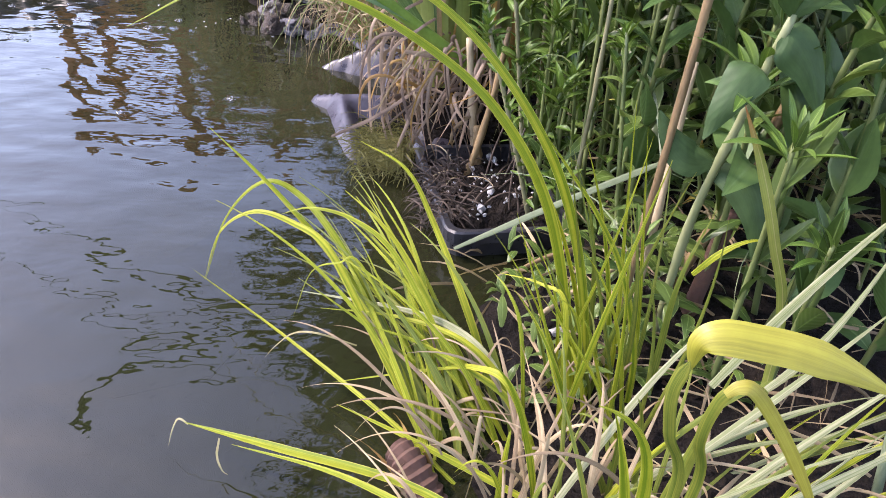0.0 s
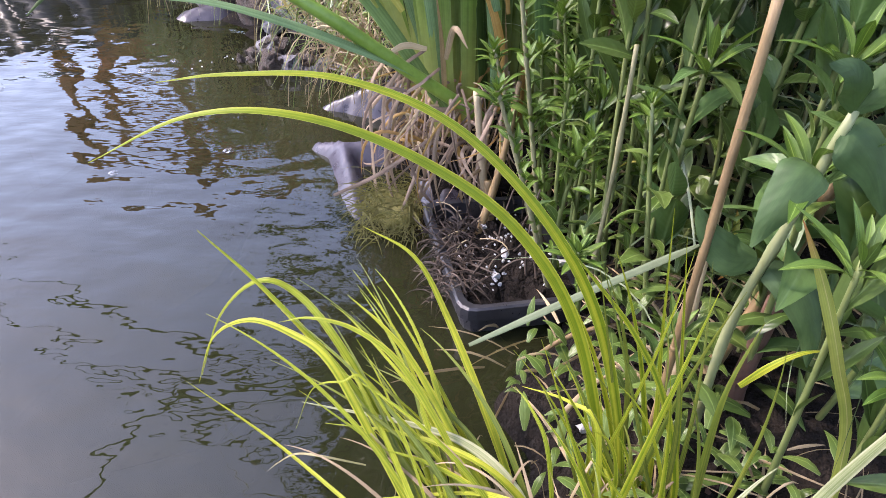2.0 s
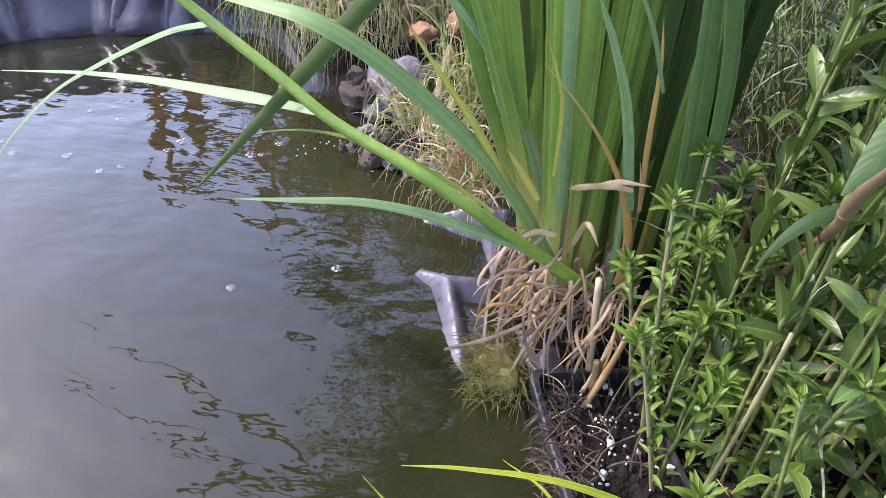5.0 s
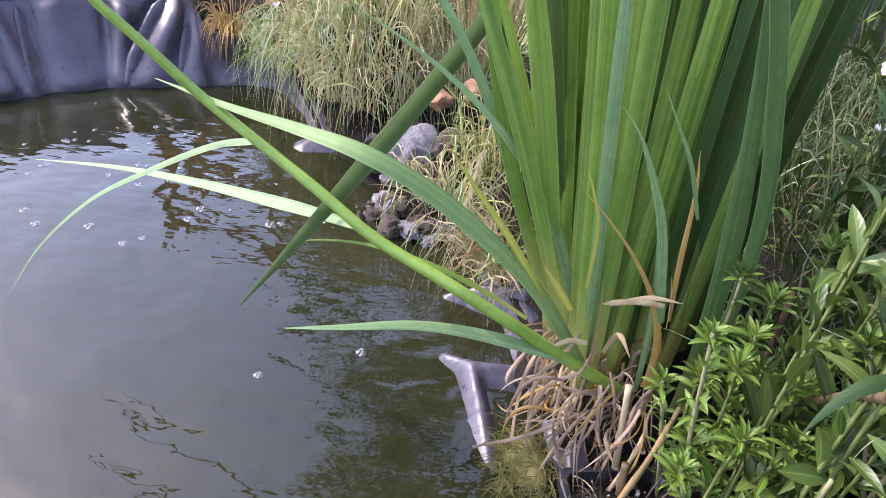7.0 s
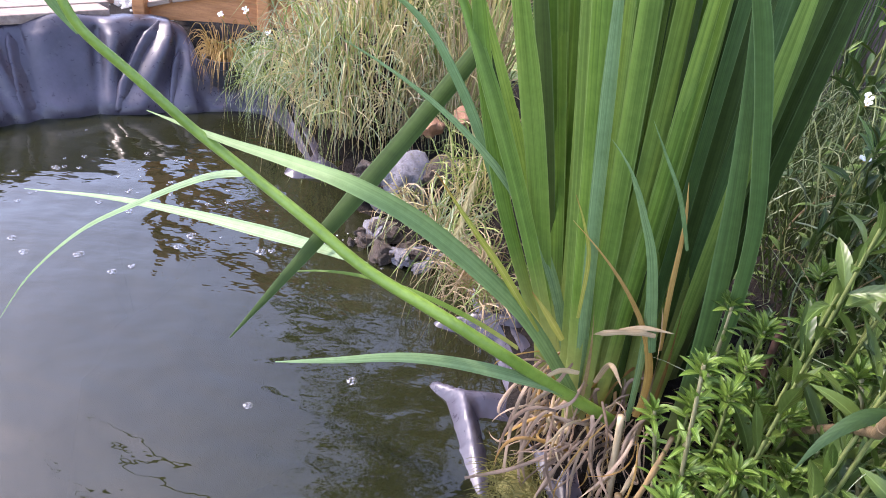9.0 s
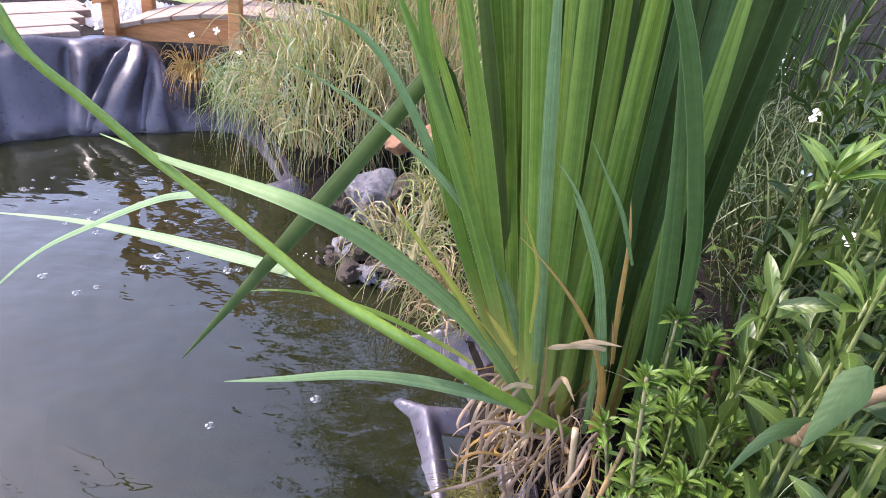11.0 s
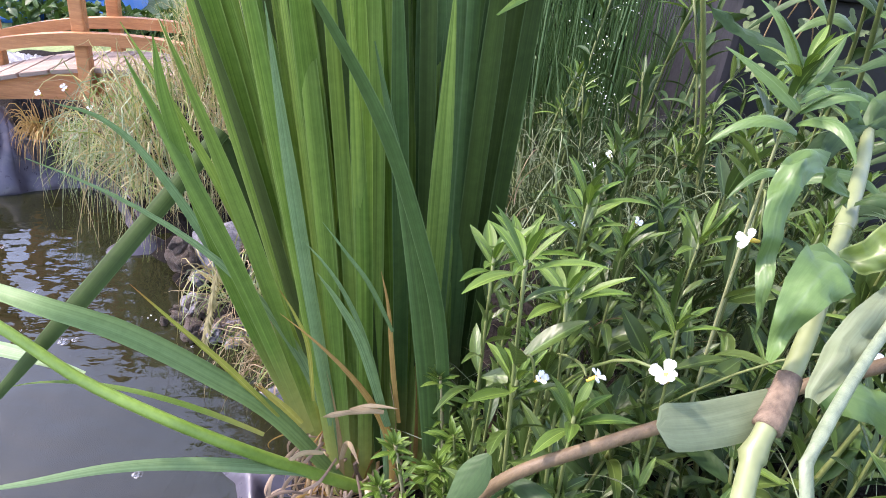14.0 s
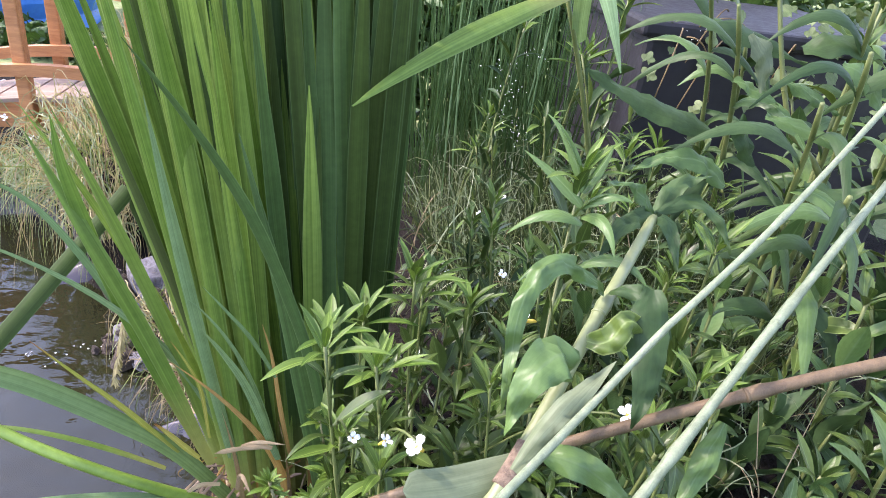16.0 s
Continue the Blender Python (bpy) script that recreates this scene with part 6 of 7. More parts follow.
# tufted young herbs between the pot and the iris
for top, foot in (((0.15, 0.82, 0.31), (0.18, 0.86)), ((0.19, 0.88, 0.365), (0.22, 0.91)), ((0.175, 0.70, 0.215), (0.20, 0.74)), ((0.155, 0.75, 0.265), (0.185, 0.78)), ((0.165, 0.84, 0.34), (0.19, 0.88)),
                  ((0.165, 0.90, 0.30), (0.19, 0.92)), ((0.215, 0.93, 0.34), (0.24, 0.94)), ((0.14, 0.87, 0.25), (0.17, 0.90)), ((0.185, 0.83, 0.30), (0.20, 0.86)), ((0.235, 0.88, 0.39), (0.25, 0.91)), ((0.205, 0.79, 0.32), (0.22, 0.83)), ((0.13, 0.80, 0.20), (0.165, 0.83)), ((0.26, 0.94, 0.42), (0.28, 0.96)),
                  ((0.17, 0.79, 0.22), (0.19, 0.82)), ((0.23, 0.80, 0.36), (0.25, 0.84)), ((0.20, 0.74, 0.28), (0.22, 0.77)), ((0.16, 0.62, 0.13), (0.18, 0.64)), ((0.21, 0.66, 0.27), (0.24, 0.69))):
    herb(top, 0.013, YOUNG, YOUNG, STEM, 0.0030, "herb tufted with bright narrow young leaves", 1.05, 0.2, 60, 16, (*foot, ground_at(*foot)), 0.01)
# stems with larger leaves right of the pot
for top, foot, k in (((0.19, 0.74, 0.24), (0.20, 0.77), 1.0), ((0.25, 0.70, 0.38), (0.25, 0.74), 1.1), ((0.16, 0.68, 0.20), (0.18, 0.72), 0.9), ((0.23, 0.60, 0.33), (0.26, 0.64), 1.0),
                     ((0.30, 0.60, 0.42), (0.31, 0.64), 1.1), ((0.29, 0.52, 0.36), (0.31, 0.55), 1.1), ((0.26, 0.47, 0.30), (0.29, 0.50), 1.2), ((0.33, 0.46, 0.40), (0.36, 0.50), 1.2)):
    herb(top, 0.034, OVAL if foot[1] < 0.7 else SMALL, LANCE_T, STEM, 0.0034, "bank herb with a pale stem and dark green leaves", k, 0.3, 52, 8, (*foot, ground_at(*foot)))


# ---- canes and reeds ----
def cane(name, pts, r0, r1, mat, label, nodes=(), sides=10, hollow=False):
    cn = thing(name, pts[0], label, "cane", "canes and reeds")
    path = []
    for a, b, c in zip(pts[0::2], pts[1::2], pts[2::2]):
        seg = arc(a, b, c, 14)
        path += seg if not path else seg[1:]
    stalk = tube_part(cn, path, r0, r1, mat, "stalk", "", sides, nodes)
    for k in nodes:
        i = int(k * (len(path) - 1))
        p, tan = path[i] - cn.location, (path[i + 1] - path[i]).normalized()
        r = (r0 + (r1 - r0) * k) * 1.16
        tv, tf = tube_data([p - tan * 0.0015, p - tan * 0.0005, p + tan * 0.001, p + tan * 0.002], [r * 0.98, r * 1.06, r * 1.04, r * 0.95], sides)
        part_mesh("node", mesh("node", tv, tf, mat), stalk, "swollen ring at a node")
    if hollow:
        # Solid soil-dark plug paints the shade inside the cut end.
        end, tan = path[-1] - cn.location, (path[-1] - path[-2]).normalized()
        tv, tf = tube_data([end - tan * 0.012, end + tan * 0.0008], [r1 * 0.55, r1 * 0.6], 10)
        part_mesh("hollow_end", mesh("hollow_end", tv, tf, SOIL), stalk, "dark plug painting the shade in the hollow cut end")
    return cn


def reed_leaf(cn, a, b, c, w, mat, label="", **kw):
    leaf_part(cn, arc(a, b, c, 16), w, mat, "leaf", label, wide=True, **kw)


cane("dry_cane", [(0.207, 0.465, -0.01), (0.211, 0.478, 0.20), (0.216, 0.496, 0.407)], 0.0030, 0.0036, CANE, "cut tan-brown dry cane standing in the bank", (0.42,), 10, True)
cane("dry_cane", [(0.235, 0.50, -0.01), (0.235, 0.515, 0.15), (0.232, 0.525, 0.29)], 0.0032, 0.0032, CANE_PALE, "pale dry cane standing in the bank", (0.5,))
cane("dry_cane", [(0.255, 0.53, 0.0), (0.30, 0.54, 0.12), (0.335, 0.55, 0.26)], 0.0055, 0.005, CANE, "dark brown old cane leaning in the bank", (0.3, 0.8))
cane("old_cane", [(0.285, 0.50, -0.01), (0.292, 0.505, 0.07), (0.302, 0.515, 0.16)], 0.0085, 0.0075, CLAY, "thick dark brown old cane stump", (0.4,))
cane("fallen_cane", [(0.215, 0.43, 0.018), (0.25, 0.425, 0.022), (0.29, 0.432, 0.02)], 0.0055, 0.005, CLAY, "broken reddish cane lying on the soil", (0.5,))
cane("fallen_cane", [(0.14, 0.50, 0.03), (0.19, 0.545, 0.04), (0.25, 0.575, 0.06)], 0.003, 0.0025, CANE_PALE, "dry straw stalk lying on the soil", (0.5,))
cane("fallen_cane", [(0.13, 0.58, 0.03), (0.19, 0.60, 0.05), (0.27, 0.595, 0.06)], 0.0028, 0.0022, CANE, "dry brown stalk lying on the soil", (0.5,))
bent = cane("bent_reed", [(0.30, 0.988, 0.07), (0.235, 0.80, 0.29), (0.160, 0.63, 0.452), (0.158, 0.603, 0.515), (0.20, 0.595, 0.556), (0.34, 0.60, 0.618), (0.50, 0.60, 0.685), (0.58, 0.60, 0.716), (0.66, 0.60, 0.742)], 0.0044, 0.0060, CANE_DARK, "brown reed bent over at a node", (0.28, 0.80))
reed_leaf(bent, (0.148, 0.592, 0.560), (0.130, 0.578, 0.535), (0.112, 0.566, 0.505), 0.032, MATTE, "broad drooping blue-green leaf", taper=0.95, root=0.15, face=(-0.4, -0.7, 0.6))
reed_leaf(bent, (0.168, 0.615, 0.51), (0.20, 0.575, 0.52), (0.222, 0.55, 0.475), 0.022, MATTE, taper=0.95, root=0.15, face=(0, -0.7, 0.7))
reed_leaf(bent, (0.19, 0.66, 0.45), (0.145, 0.645, 0.44), (0.115, 0.63, 0.40), 0.018, MATTE, taper=0.95, root=0.15, face=(-0.3, -0.7, 0.7))
reed = cane("reed_stem", [(0.40, 0.14, 0.02), (0.27, 0.27, 0.48), (0.262, 0.475, 0.610), (0.276, 0.500, 0.622), (0.291, 0.525, 0.634), (0.338, 0.580, 0.680), (0.389, 0.650, 0.716), (0.440, 0.720, 0.744), (0.498, 0.806, 0.764)],
            0.0072, 0.0058, REED_STEM, "thick pale green reed stem arching over the herbs", (0.5, 0.80), 12)
tube_part(reed, arc((0.303, 0.538, 0.645), (0.313, 0.549, 0.655), (0.324, 0.563, 0.667), 5), 0.0092, 0.0078, SHEATH, "sheath", "brown papery sheath at the node", 12)
for pts, w, mt, lab, tp in (
        ([(0.411, 0.680, 0.742), (0.352, 0.660, 0.779), (0.319, 0.630, 0.760), (0.308, 0.600, 0.719), (0.304, 0.580, 0.682)], 0.022, BROAD, "long wavy drooping reed leaf", 0.7),
        ([(0.362, 0.605, 0.712), (0.340, 0.590, 0.732), (0.316, 0.572, 0.716), (0.303, 0.560, 0.680)], 0.046, BROAD, "broad crumpled blue-green reed leaf", 0.8),
        ([(0.382, 0.640, 0.715), (0.399, 0.628, 0.724), (0.413, 0.630, 0.742), (0.435, 0.636, 0.718), (0.420, 0.628, 0.700)], 0.026, HERB_MID, "curled bright reed leaf", 0.7),
        ([(0.412, 0.680, 0.742), (0.433, 0.660, 0.754), (0.461, 0.650, 0.722), (0.461, 0.640, 0.681)], 0.018, MATTE, "narrow arching reed leaf", 0.8),
        ([(0.300, 0.512, 0.690), (0.344, 0.550, 0.716), (0.390, 0.588, 0.732)], 0.020, REED_PALE, "grey-green folded blade beside the stalk", 0.5),
        ([(0.442, 0.660, 0.760), (0.434, 0.630, 0.732), (0.429, 0.600, 0.699), (0.418, 0.580, 0.670)], 0.042, MATTE, "broad hanging dark reed leaf", 0.8),
        ([(0.504, 0.820, 0.759), (0.475, 0.820, 0.791), (0.426, 0.800, 0.804)], 0.018, BROAD, "", 0.7),
        ([(0.505, 0.818, 0.765), (0.541, 0.850, 0.789), (0.582, 0.860, 0.798)], 0.024, MATTE, "", 0.7),
        ([(0.505, 0.815, 0.768), (0.546, 0.820, 0.781), (0.572, 0.800, 0.767), (0.583, 0.780, 0.739)], 0.018, MATTE, "", 0.7),
        ([(0.500, 0.812, 0.764), (0.508, 0.780, 0.762), (0.507, 0.740, 0.735)], 0.026, MATTE, "", 0.8),
        ([(0.498, 0.812, 0.763), (0.460, 0.790, 0.760), (0.429, 0.760, 0.737)], 0.030, MATTE, "", 0.8),
        ([(0.330, 0.556, 0.668), (0.372, 0.540, 0.662), (0.413, 0.520, 0.635)], 0.026, BROAD, "", 0.6),
        ([(0.514, 0.600, 0.662), (0.494, 0.580, 0.625), (0.469, 0.560, 0.590)], 0.022, BROAD, "", 0.5)):
    leaf_part(reed, spline(pts, 8), w, mt, "leaf", lab, wide=True, taper=tp, root=0.35, face=(-0.25, -0.6, 0.75), fold=0.25, wave=0.10, crumple=0.011)
reed_leaf(reed, (0.318, 0.557, 0.648), (0.272, 0.542, 0.644), (0.225, 0.525, 0.655), 0.029, REED_PALE, "broad pale reed leaf with a torn tip", taper=0.08, face=(0, -0.6, 0.8), root=0.8)
cane("grey_stalk", [(0.37, 0.29, 0.02), (0.29, 0.36, 0.45), (0.26, 0.455, 0.70), (0.360, 0.550, 0.717), (0.432, 0.600, 0.763), (0.520, 0.660, 0.807), (0.600, 0.720, 0.847), (0.689, 0.780, 0.914), (0.746, 0.820, 0.955), (0.808, 0.860, 1.003), (0.871, 0.900, 1.054)], 0.0034, 0.0030, STEM_GREY, "thin grey-green stalk lying across the herbs", (0.55, 0.8))
cane("grey_stalk", [(0.42, 0.27, 0.02), (0.34, 0.36, 0.40), (0.31, 0.437, 0.617), (0.39, 0.502, 0.662), (0.467, 0.565, 0.705), (0.547, 0.63, 0.75), (0.72, 0.77, 0.84)], 0.0050, 0.0040, STEM_GREY, "grey-green stalk leaning across the herbs", (0.6, 0.85))
top_leaf = cane("overhanging_reed", [(0.75, 1.45, 0.16), (0.66, 1.42, 0.55), (0.50, 1.32, 0.93)], 0.006, 0.004, STEM, "green reed with a long overhanging leaf", (0.5,))
reed_leaf(top_leaf, (0.50, 1.32, 0.93), (0.31, 1.12, 0.875), (0.165, 0.967, 0.81), 0.034, IRIS, "broad pointed reed leaf overhanging the herbs", taper=0.55, face=(0.3, -0.5, 0.8), fold=0.3)
reed_leaf(top_leaf, (0.55, 1.36, 0.85), (0.50, 1.20, 0.98), (0.53, 1.08, 0.86), 0.040, IRIS_PALE, "reed leaf with a dry brown tip", taper=0.45)


far_reed = cane("tall_reed", [(1.02, 1.36, ground_at(1.02, 1.36)), (1.120, 1.320, 0.524), (0.993, 1.330, 0.728), (0.946, 1.360, 0.846), (0.899, 1.400, 1.013)], 0.0065, 0.004, STEM, "tall reed with broad dark leaves before the tub", (0.4, 0.7))
for pts, w, mt, lab, tp in (
        ([(0.879, 1.420, 0.694), (0.775, 1.410, 0.722), (0.667, 1.400, 0.760), (0.581, 1.390, 0.804)], 0.066, MATTE, "broad dark reed leaf hanging before the tub", 0.7),
        ([(0.829, 1.300, 0.906), (0.863, 1.290, 0.863), (0.869, 1.280, 0.812)], 0.045, REED_PALE, "pale underside of a broad reed leaf", 0.7),
        ([(0.826, 1.300, 0.828), (0.870, 1.290, 0.809), (0.917, 1.280, 0.793)], 0.030, BROAD, "", 0.6),
        ([(0.922, 1.300, 0.832), (0.980, 1.290, 0.810), (1.034, 1.280, 0.787)], 0.032, BROAD, "", 0.6),
        ([(0.875, 1.250, 0.780), (0.971, 1.240, 0.757), (1.076, 1.220, 0.726)], 0.038, BROAD, "", 0.6),
        ([(0.821, 1.450, 0.893), (0.915, 1.440, 0.879), (1.030, 1.420, 0.846)], 0.066, MATTE, "", 0.7),
        ([(0.966, 1.350, 0.881), (1.042, 1.340, 0.901), (1.142, 1.320, 0.875)], 0.060, MATTE, "", 0.7),
        ([(0.941, 1.200, 0.887), (0.991, 1.190, 0.862), (1.048, 1.180, 0.804)], 0.045, BROAD, "", 0.7),
        ([(0.848, 1.200, 0.708), (0.804, 1.190, 0.758), (0.794, 1.180, 0.794)], 0.050, MATTE, "", 0.8),
        ([(0.881, 1.100, 0.710), (0.938, 1.090, 0.700), (0.988, 1.080, 0.728)], 0.045, MATTE, "", 0.8),
        ([(0.749, 1.100, 0.699), (0.700, 1.100, 0.733), (0.643, 1.100, 0.737), (0.590, 1.090, 0.718)], 0.045, BROAD, "", 0.8),
        ([(0.994, 1.400, 0.946), (1.063, 1.380, 0.916), (1.170, 1.360, 0.858)], 0.028, HERB_MID, "", 0.7)):
    leaf_part(far_reed, spline(pts, 7), w, mt, "leaf", lab, wide=True, taper=tp, root=0.35, face=(-0.25, -0.6, 0.75), fold=0.25, wave=0.08, crumple=0.008)


# ---- seed head, bubbles ----
def seed_head(at, lean, length):
    sh = thing("grass_seed_head", at, "pale cream grass seed head hanging over the inlet", "grass")
    o = sh.location
    top = o + Vector(lean)
    tube_part(sh, arc(o, o.lerp(top, 0.5), top, 8), 0.001, 0.0008, CANE_PALE, "stem", "", 5)
    bt = Batch()
    for i in range(170):
        v = U(0, 1)
        p = Vector(lean) * (1 - length * v)
        th = U(0, 6.28)
        c = p + Vector((math.cos(th) * 0.007, math.sin(th) * 0.007, -0.012 if lean[2] < 0 else 0.012))
        bt.add(strap([p, p.lerp(c, 0.5), c], 0.0028, taper=0.5, fold=0.3))
    tagged(part_mesh("seed_spike", bt.make("seed_spike", STRAW), sh), kind="stuff")


seed_head((-0.165, 1.09, 0.44), (-0.022, -0.04, -0.14), 0.75)
seed_head((-0.20, 1.70, 0.2), (-0.06, -0.02, 0.26), 0.4)


def bubble_mesh(name):
    verts, faces = [(0, 0, 0.62)], []
    rings = [(0.35, 0.58), (0.65, 0.46), (0.88, 0.25), (1.0, 0.06), (1.12, 0.02), (1.35, 0.004)]
    for r, z in rings:
        for k in range(14):
            verts.append((r * math.cos(k * math.pi / 7), r * math.sin(k * math.pi / 7), z))
    for k in range(14):
        faces.append((0, 1 + k, 1 + (k + 1) % 14))
    for q in range(len(rings) - 1):
        for k in range(14):
            k2 = (k + 1) % 14
            faces.append((1 + q * 14 + k, 1 + (q + 1) * 14 + k, 1 + (q + 1) * 14 + k2, 1 + q * 14 + k2))
    return mesh(name, verts, faces, BUBBLE)


BUB = bubble_mesh("bubble")
spots = [(-0.57, 1.43), (-0.76, 1.39), (-0.75, 1.44), (-0.93, 1.31), (-0.55, 1.49), (-0.59, 1.42), (-0.84, 1.27), (-1.18, 1.65), (-1.15, 1.73), (-1.25, 1.60), (-1.08, 1.33), (-0.32, 1.07), (-1.02, 1.80), (-1.0, 1.52), (-0.92, 1.50), (-1.03, 1.29), (-0.47, 0.98)]
for i in range(64):
    if i < len(spots):
        x, y = spots[i]
        s = U(0.006, 0.010) if i < 7 else U(0.005, 0.008)
    else:
        x, y = -0.98 + rng.gauss(0, 0.22), 1.62 + rng.gauss(0, 0.16)
        s = U(0.0018, 0.0055)
    if y > 1.9 or x > -0.5 and y > 1.45 or x < -1.4:
        continue
    ob = new("bubble", BUB)
    ob.matrix_basis = pose(x, y, 0.0012) @ Matrix.Diagonal((s, s, s, 1))
    tagged(ob, "clear air bubble floating on the pond water", "bubble", "bubbles on the water")
fv, ff = [], []
for i in range(13):
    x, y, s = -0.46 + rng.gauss(0, 0.03), 1.50 + rng.gauss(0, 0.03), U(0.001, 0.0022)
    k = len(fv)
    fv += [(x + s * math.cos(a * math.pi / 4), y + s * math.sin(a * math.pi / 4), 0.001) for a in range(8)] + [(x, y, s * 0.7)]
    ff += [(k + a, k + (a + 1) % 8, k + 8) for a in range(8)]
tagged(new("foam", mesh("foam", fv, ff, FOAM)), "white foam where the inlet runs into the pond", "foam", kind="stuff")


# ---- taller growth behind the bank ----
ht = [Batch(), Batch()]
for i in range(330):
    a = Vector((U(0.34, 0.84), U(1.95, 2.4), 0.12))
    c = a + Vector((U(-0.14, 0.12), U(-0.1, 0.05), U(0.55, 1.1)))
    ht[i % 6 == 0].add(strap(arc(a, a.lerp(c, 0.5) + Vector((U(-0.04, 0.04), 0, 0)), c, 6), U(0.0025, 0.006), taper=0.6, fold=0.5, twist=U(-40, 40)))
for bt, mat in zip(ht, (IRIS_BLUE_SHADE, IRIS_PALE)):
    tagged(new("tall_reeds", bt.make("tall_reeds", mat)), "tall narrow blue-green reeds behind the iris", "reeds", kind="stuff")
for i in range(12):
    x, y = U(0.62, 1.1), U(1.35, 1.8)
    plant(rng.choice(NARROW), x, y, U(0.7, 1.0))
for i in range(9):
    plant(NARROW[i % 4], U(0.42, 0.80), U(1.45, 1.85), U(1.2, 1.6), lean=(U(-8, 8), U(-8, 8)))
for i in range(9):
    plant(rng.choice(BROADS), U(1.12, 1.6), U(1.1, 1.7), U(1.3, 1.9), lean=(U(-14, 14), U(-14, 14)))


# ---- pale gravel, vine on the tub ----
gverts, gfaces = [], []
for i in range(800):
    x, y, q = -1.46 + rng.gauss(0, 0.12), 2.90 + rng.gauss(0, 0.10), U(0.012, 0.03)
    k = len(gverts)
    z = 0.13 + 0.05 * math.exp(-((x + 1.46) ** 2 + (y - 2.90) ** 2) / 0.05)
    gverts += [(x + q * math.cos(a * math.pi / 3 + i), y + q * math.sin(a * math.pi / 3 + i), z + 0.3 * q * math.sin(a * 2.1 + i)) for a in range(6)] + [(x, y, z + q * 0.8), (x, y, z - q)]
    gfaces += [(k + a, k + (a + 1) % 6, k + 6) for a in range(6)] + [(k + (a + 1) % 6, k + a, k + 7) for a in range(6)]
tagged(new("white_gravel", mesh("white_gravel", gverts, gfaces, GRAVEL, None, False)), "heap of white gravel behind the bridge", "gravel", kind="stuff")


def lobed_leaf(name):
    """A small five-lobed vine leaf, cupped and a little crooked."""
    verts, faces = [(0, 0, 0.0)], []
    for k in range(31):
        a = radians(-140 + 280 * k / 30)
        r = (0.62 + 0.30 * abs(math.cos(2.5 * a)) ** 1.6) * (0.72 + 0.28 * math.cos(a))
        verts.append((math.sin(a) * r, math.cos(a) * r, -0.22 * r * r + 0.05 * math.sin(5 * a)))
    for k in range(30):
        faces.append((0, k + 1, k + 2))
    return mesh(name, verts, faces, VINE, [(0.5, 0.2)] + [(0.5 + v[0] * 0.4, 0.5 + v[1] * 0.4) for v in verts[1:]])


VINE_LEAF = lobed_leaf("leaf")
vine = thing("vine", (0.98, 1.86, 0.80), "pale green vine with lobed leaves trailing over the tub", "vine")
for i in range(150):
    p = Vector((U(-0.12, 0.9), U(-0.14, 0.06), 0.2 - 0.6 * rng.random() ** 1.6))
    s = U(0.02, 0.045)
    part_mesh("leaf", VINE_LEAF, vine, "", Matrix.Translation(p) @ pose(0, 0, 0, U(20, 90), U(-40, 40), U(-60, 60)) @ Matrix.Scale(s, 4))
for i in range(9):
    a = Vector((0.98 + U(-0.1, 0.8), 1.87 + U(-0.03, 0.03), 0.80 + U(0, 0.1)))
    c = a + Vector((U(-0.25, 0.25), U(-0.10, 0.02), U(-0.25, 0.02)))
    tube_part(vine, arc(a, a.lerp(c, 0.5) + Vector((0, -0.02, 0.05)), c, 8), 0.0022, 0.0016, CANE, "runner", "", 5)


for at in ((-0.90, 2.25, 0.30), (-0.976, 2.25, 0.275), (-0.82, 2.22, 0.25)):
    dz = thing("daisy", (at[0] + 0.02, at[1] + 0.03, 0.12), "small white daisy among the creeping grass", "flower", "daisies")
    flower(dz, at, (-0.2, -0.7, 0.6), 0.026)
    tube_part(dz, arc(dz.location, Vector(at).lerp(dz.location, 0.5) + Vector((0.01, 0.01, 0)), Vector(at) - Vector((0, 0, 0.012)), 6), 0.0014, 0.0012, STEM, "stem", "", 5)

FLORETS = [(0.50 + U(0, 0.12), 1.72 + U(0, 0.1), 0.52 + 0.035 * k) for k in range(7)] + [(1.0, 1.88, 0.82), (1.06, 1.88, 0.85)]
fl, ffc = [], []
for i in range(110):
    c = FLORETS[i % 9]
    p = Vector(c) + Vector((rng.gauss(0, 0.018), rng.gauss(0, 0.018), rng.gauss(0, 0.012)))
    q, k = U(0.001, 0.0024), len(fl)
    fl += [p + Vector((q, 0, 0)), p + Vector((-q, 0, 0)), p + Vector((0, q, 0)), p + Vector((0, -q, 0)), p + Vector((0, 0, q)), p + Vector((0, 0, -q))]
    ffc += [(k + a, k + b, k + d) for a, b in ((0, 2), (2, 1), (1, 3), (3, 0)) for d in (4, 5)]
tagged(new("white_florets", mesh("white_florets", fl, ffc, PETAL)), "clusters of tiny white florets among the reeds", "flowers", kind="stuff")


def build_pool():
    pl = thing("paddling_pool", (-1.95, 4.25, 0.10), "blue plastic paddling pool on the lawn", "pool")
    bm = bmesh.new()
    rows = []
    for r, z in ((0.55, 0.0), (0.60, 0.08), (0.58, 0.16), (0.61, 0.24), (0.59, 0.52), (0.55, 0.55), (0.52, 0.30), (0.50, 0.06)):
        rows.append([bm.verts.new((r * math.cos(t * math.pi / 20), r * math.sin(t * math.pi / 20), z)) for t in range(40)])
    for a, b in zip(rows, rows[1:]):
        for k in range(40):
            bm.faces.new((a[k], a[(k + 1) % 40], b[(k + 1) % 40], b[k]))
    bm.faces.new(rows[-1])
    part("wall", bm, BLUE, pl, "blue ribbed plastic wall")


build_pool()


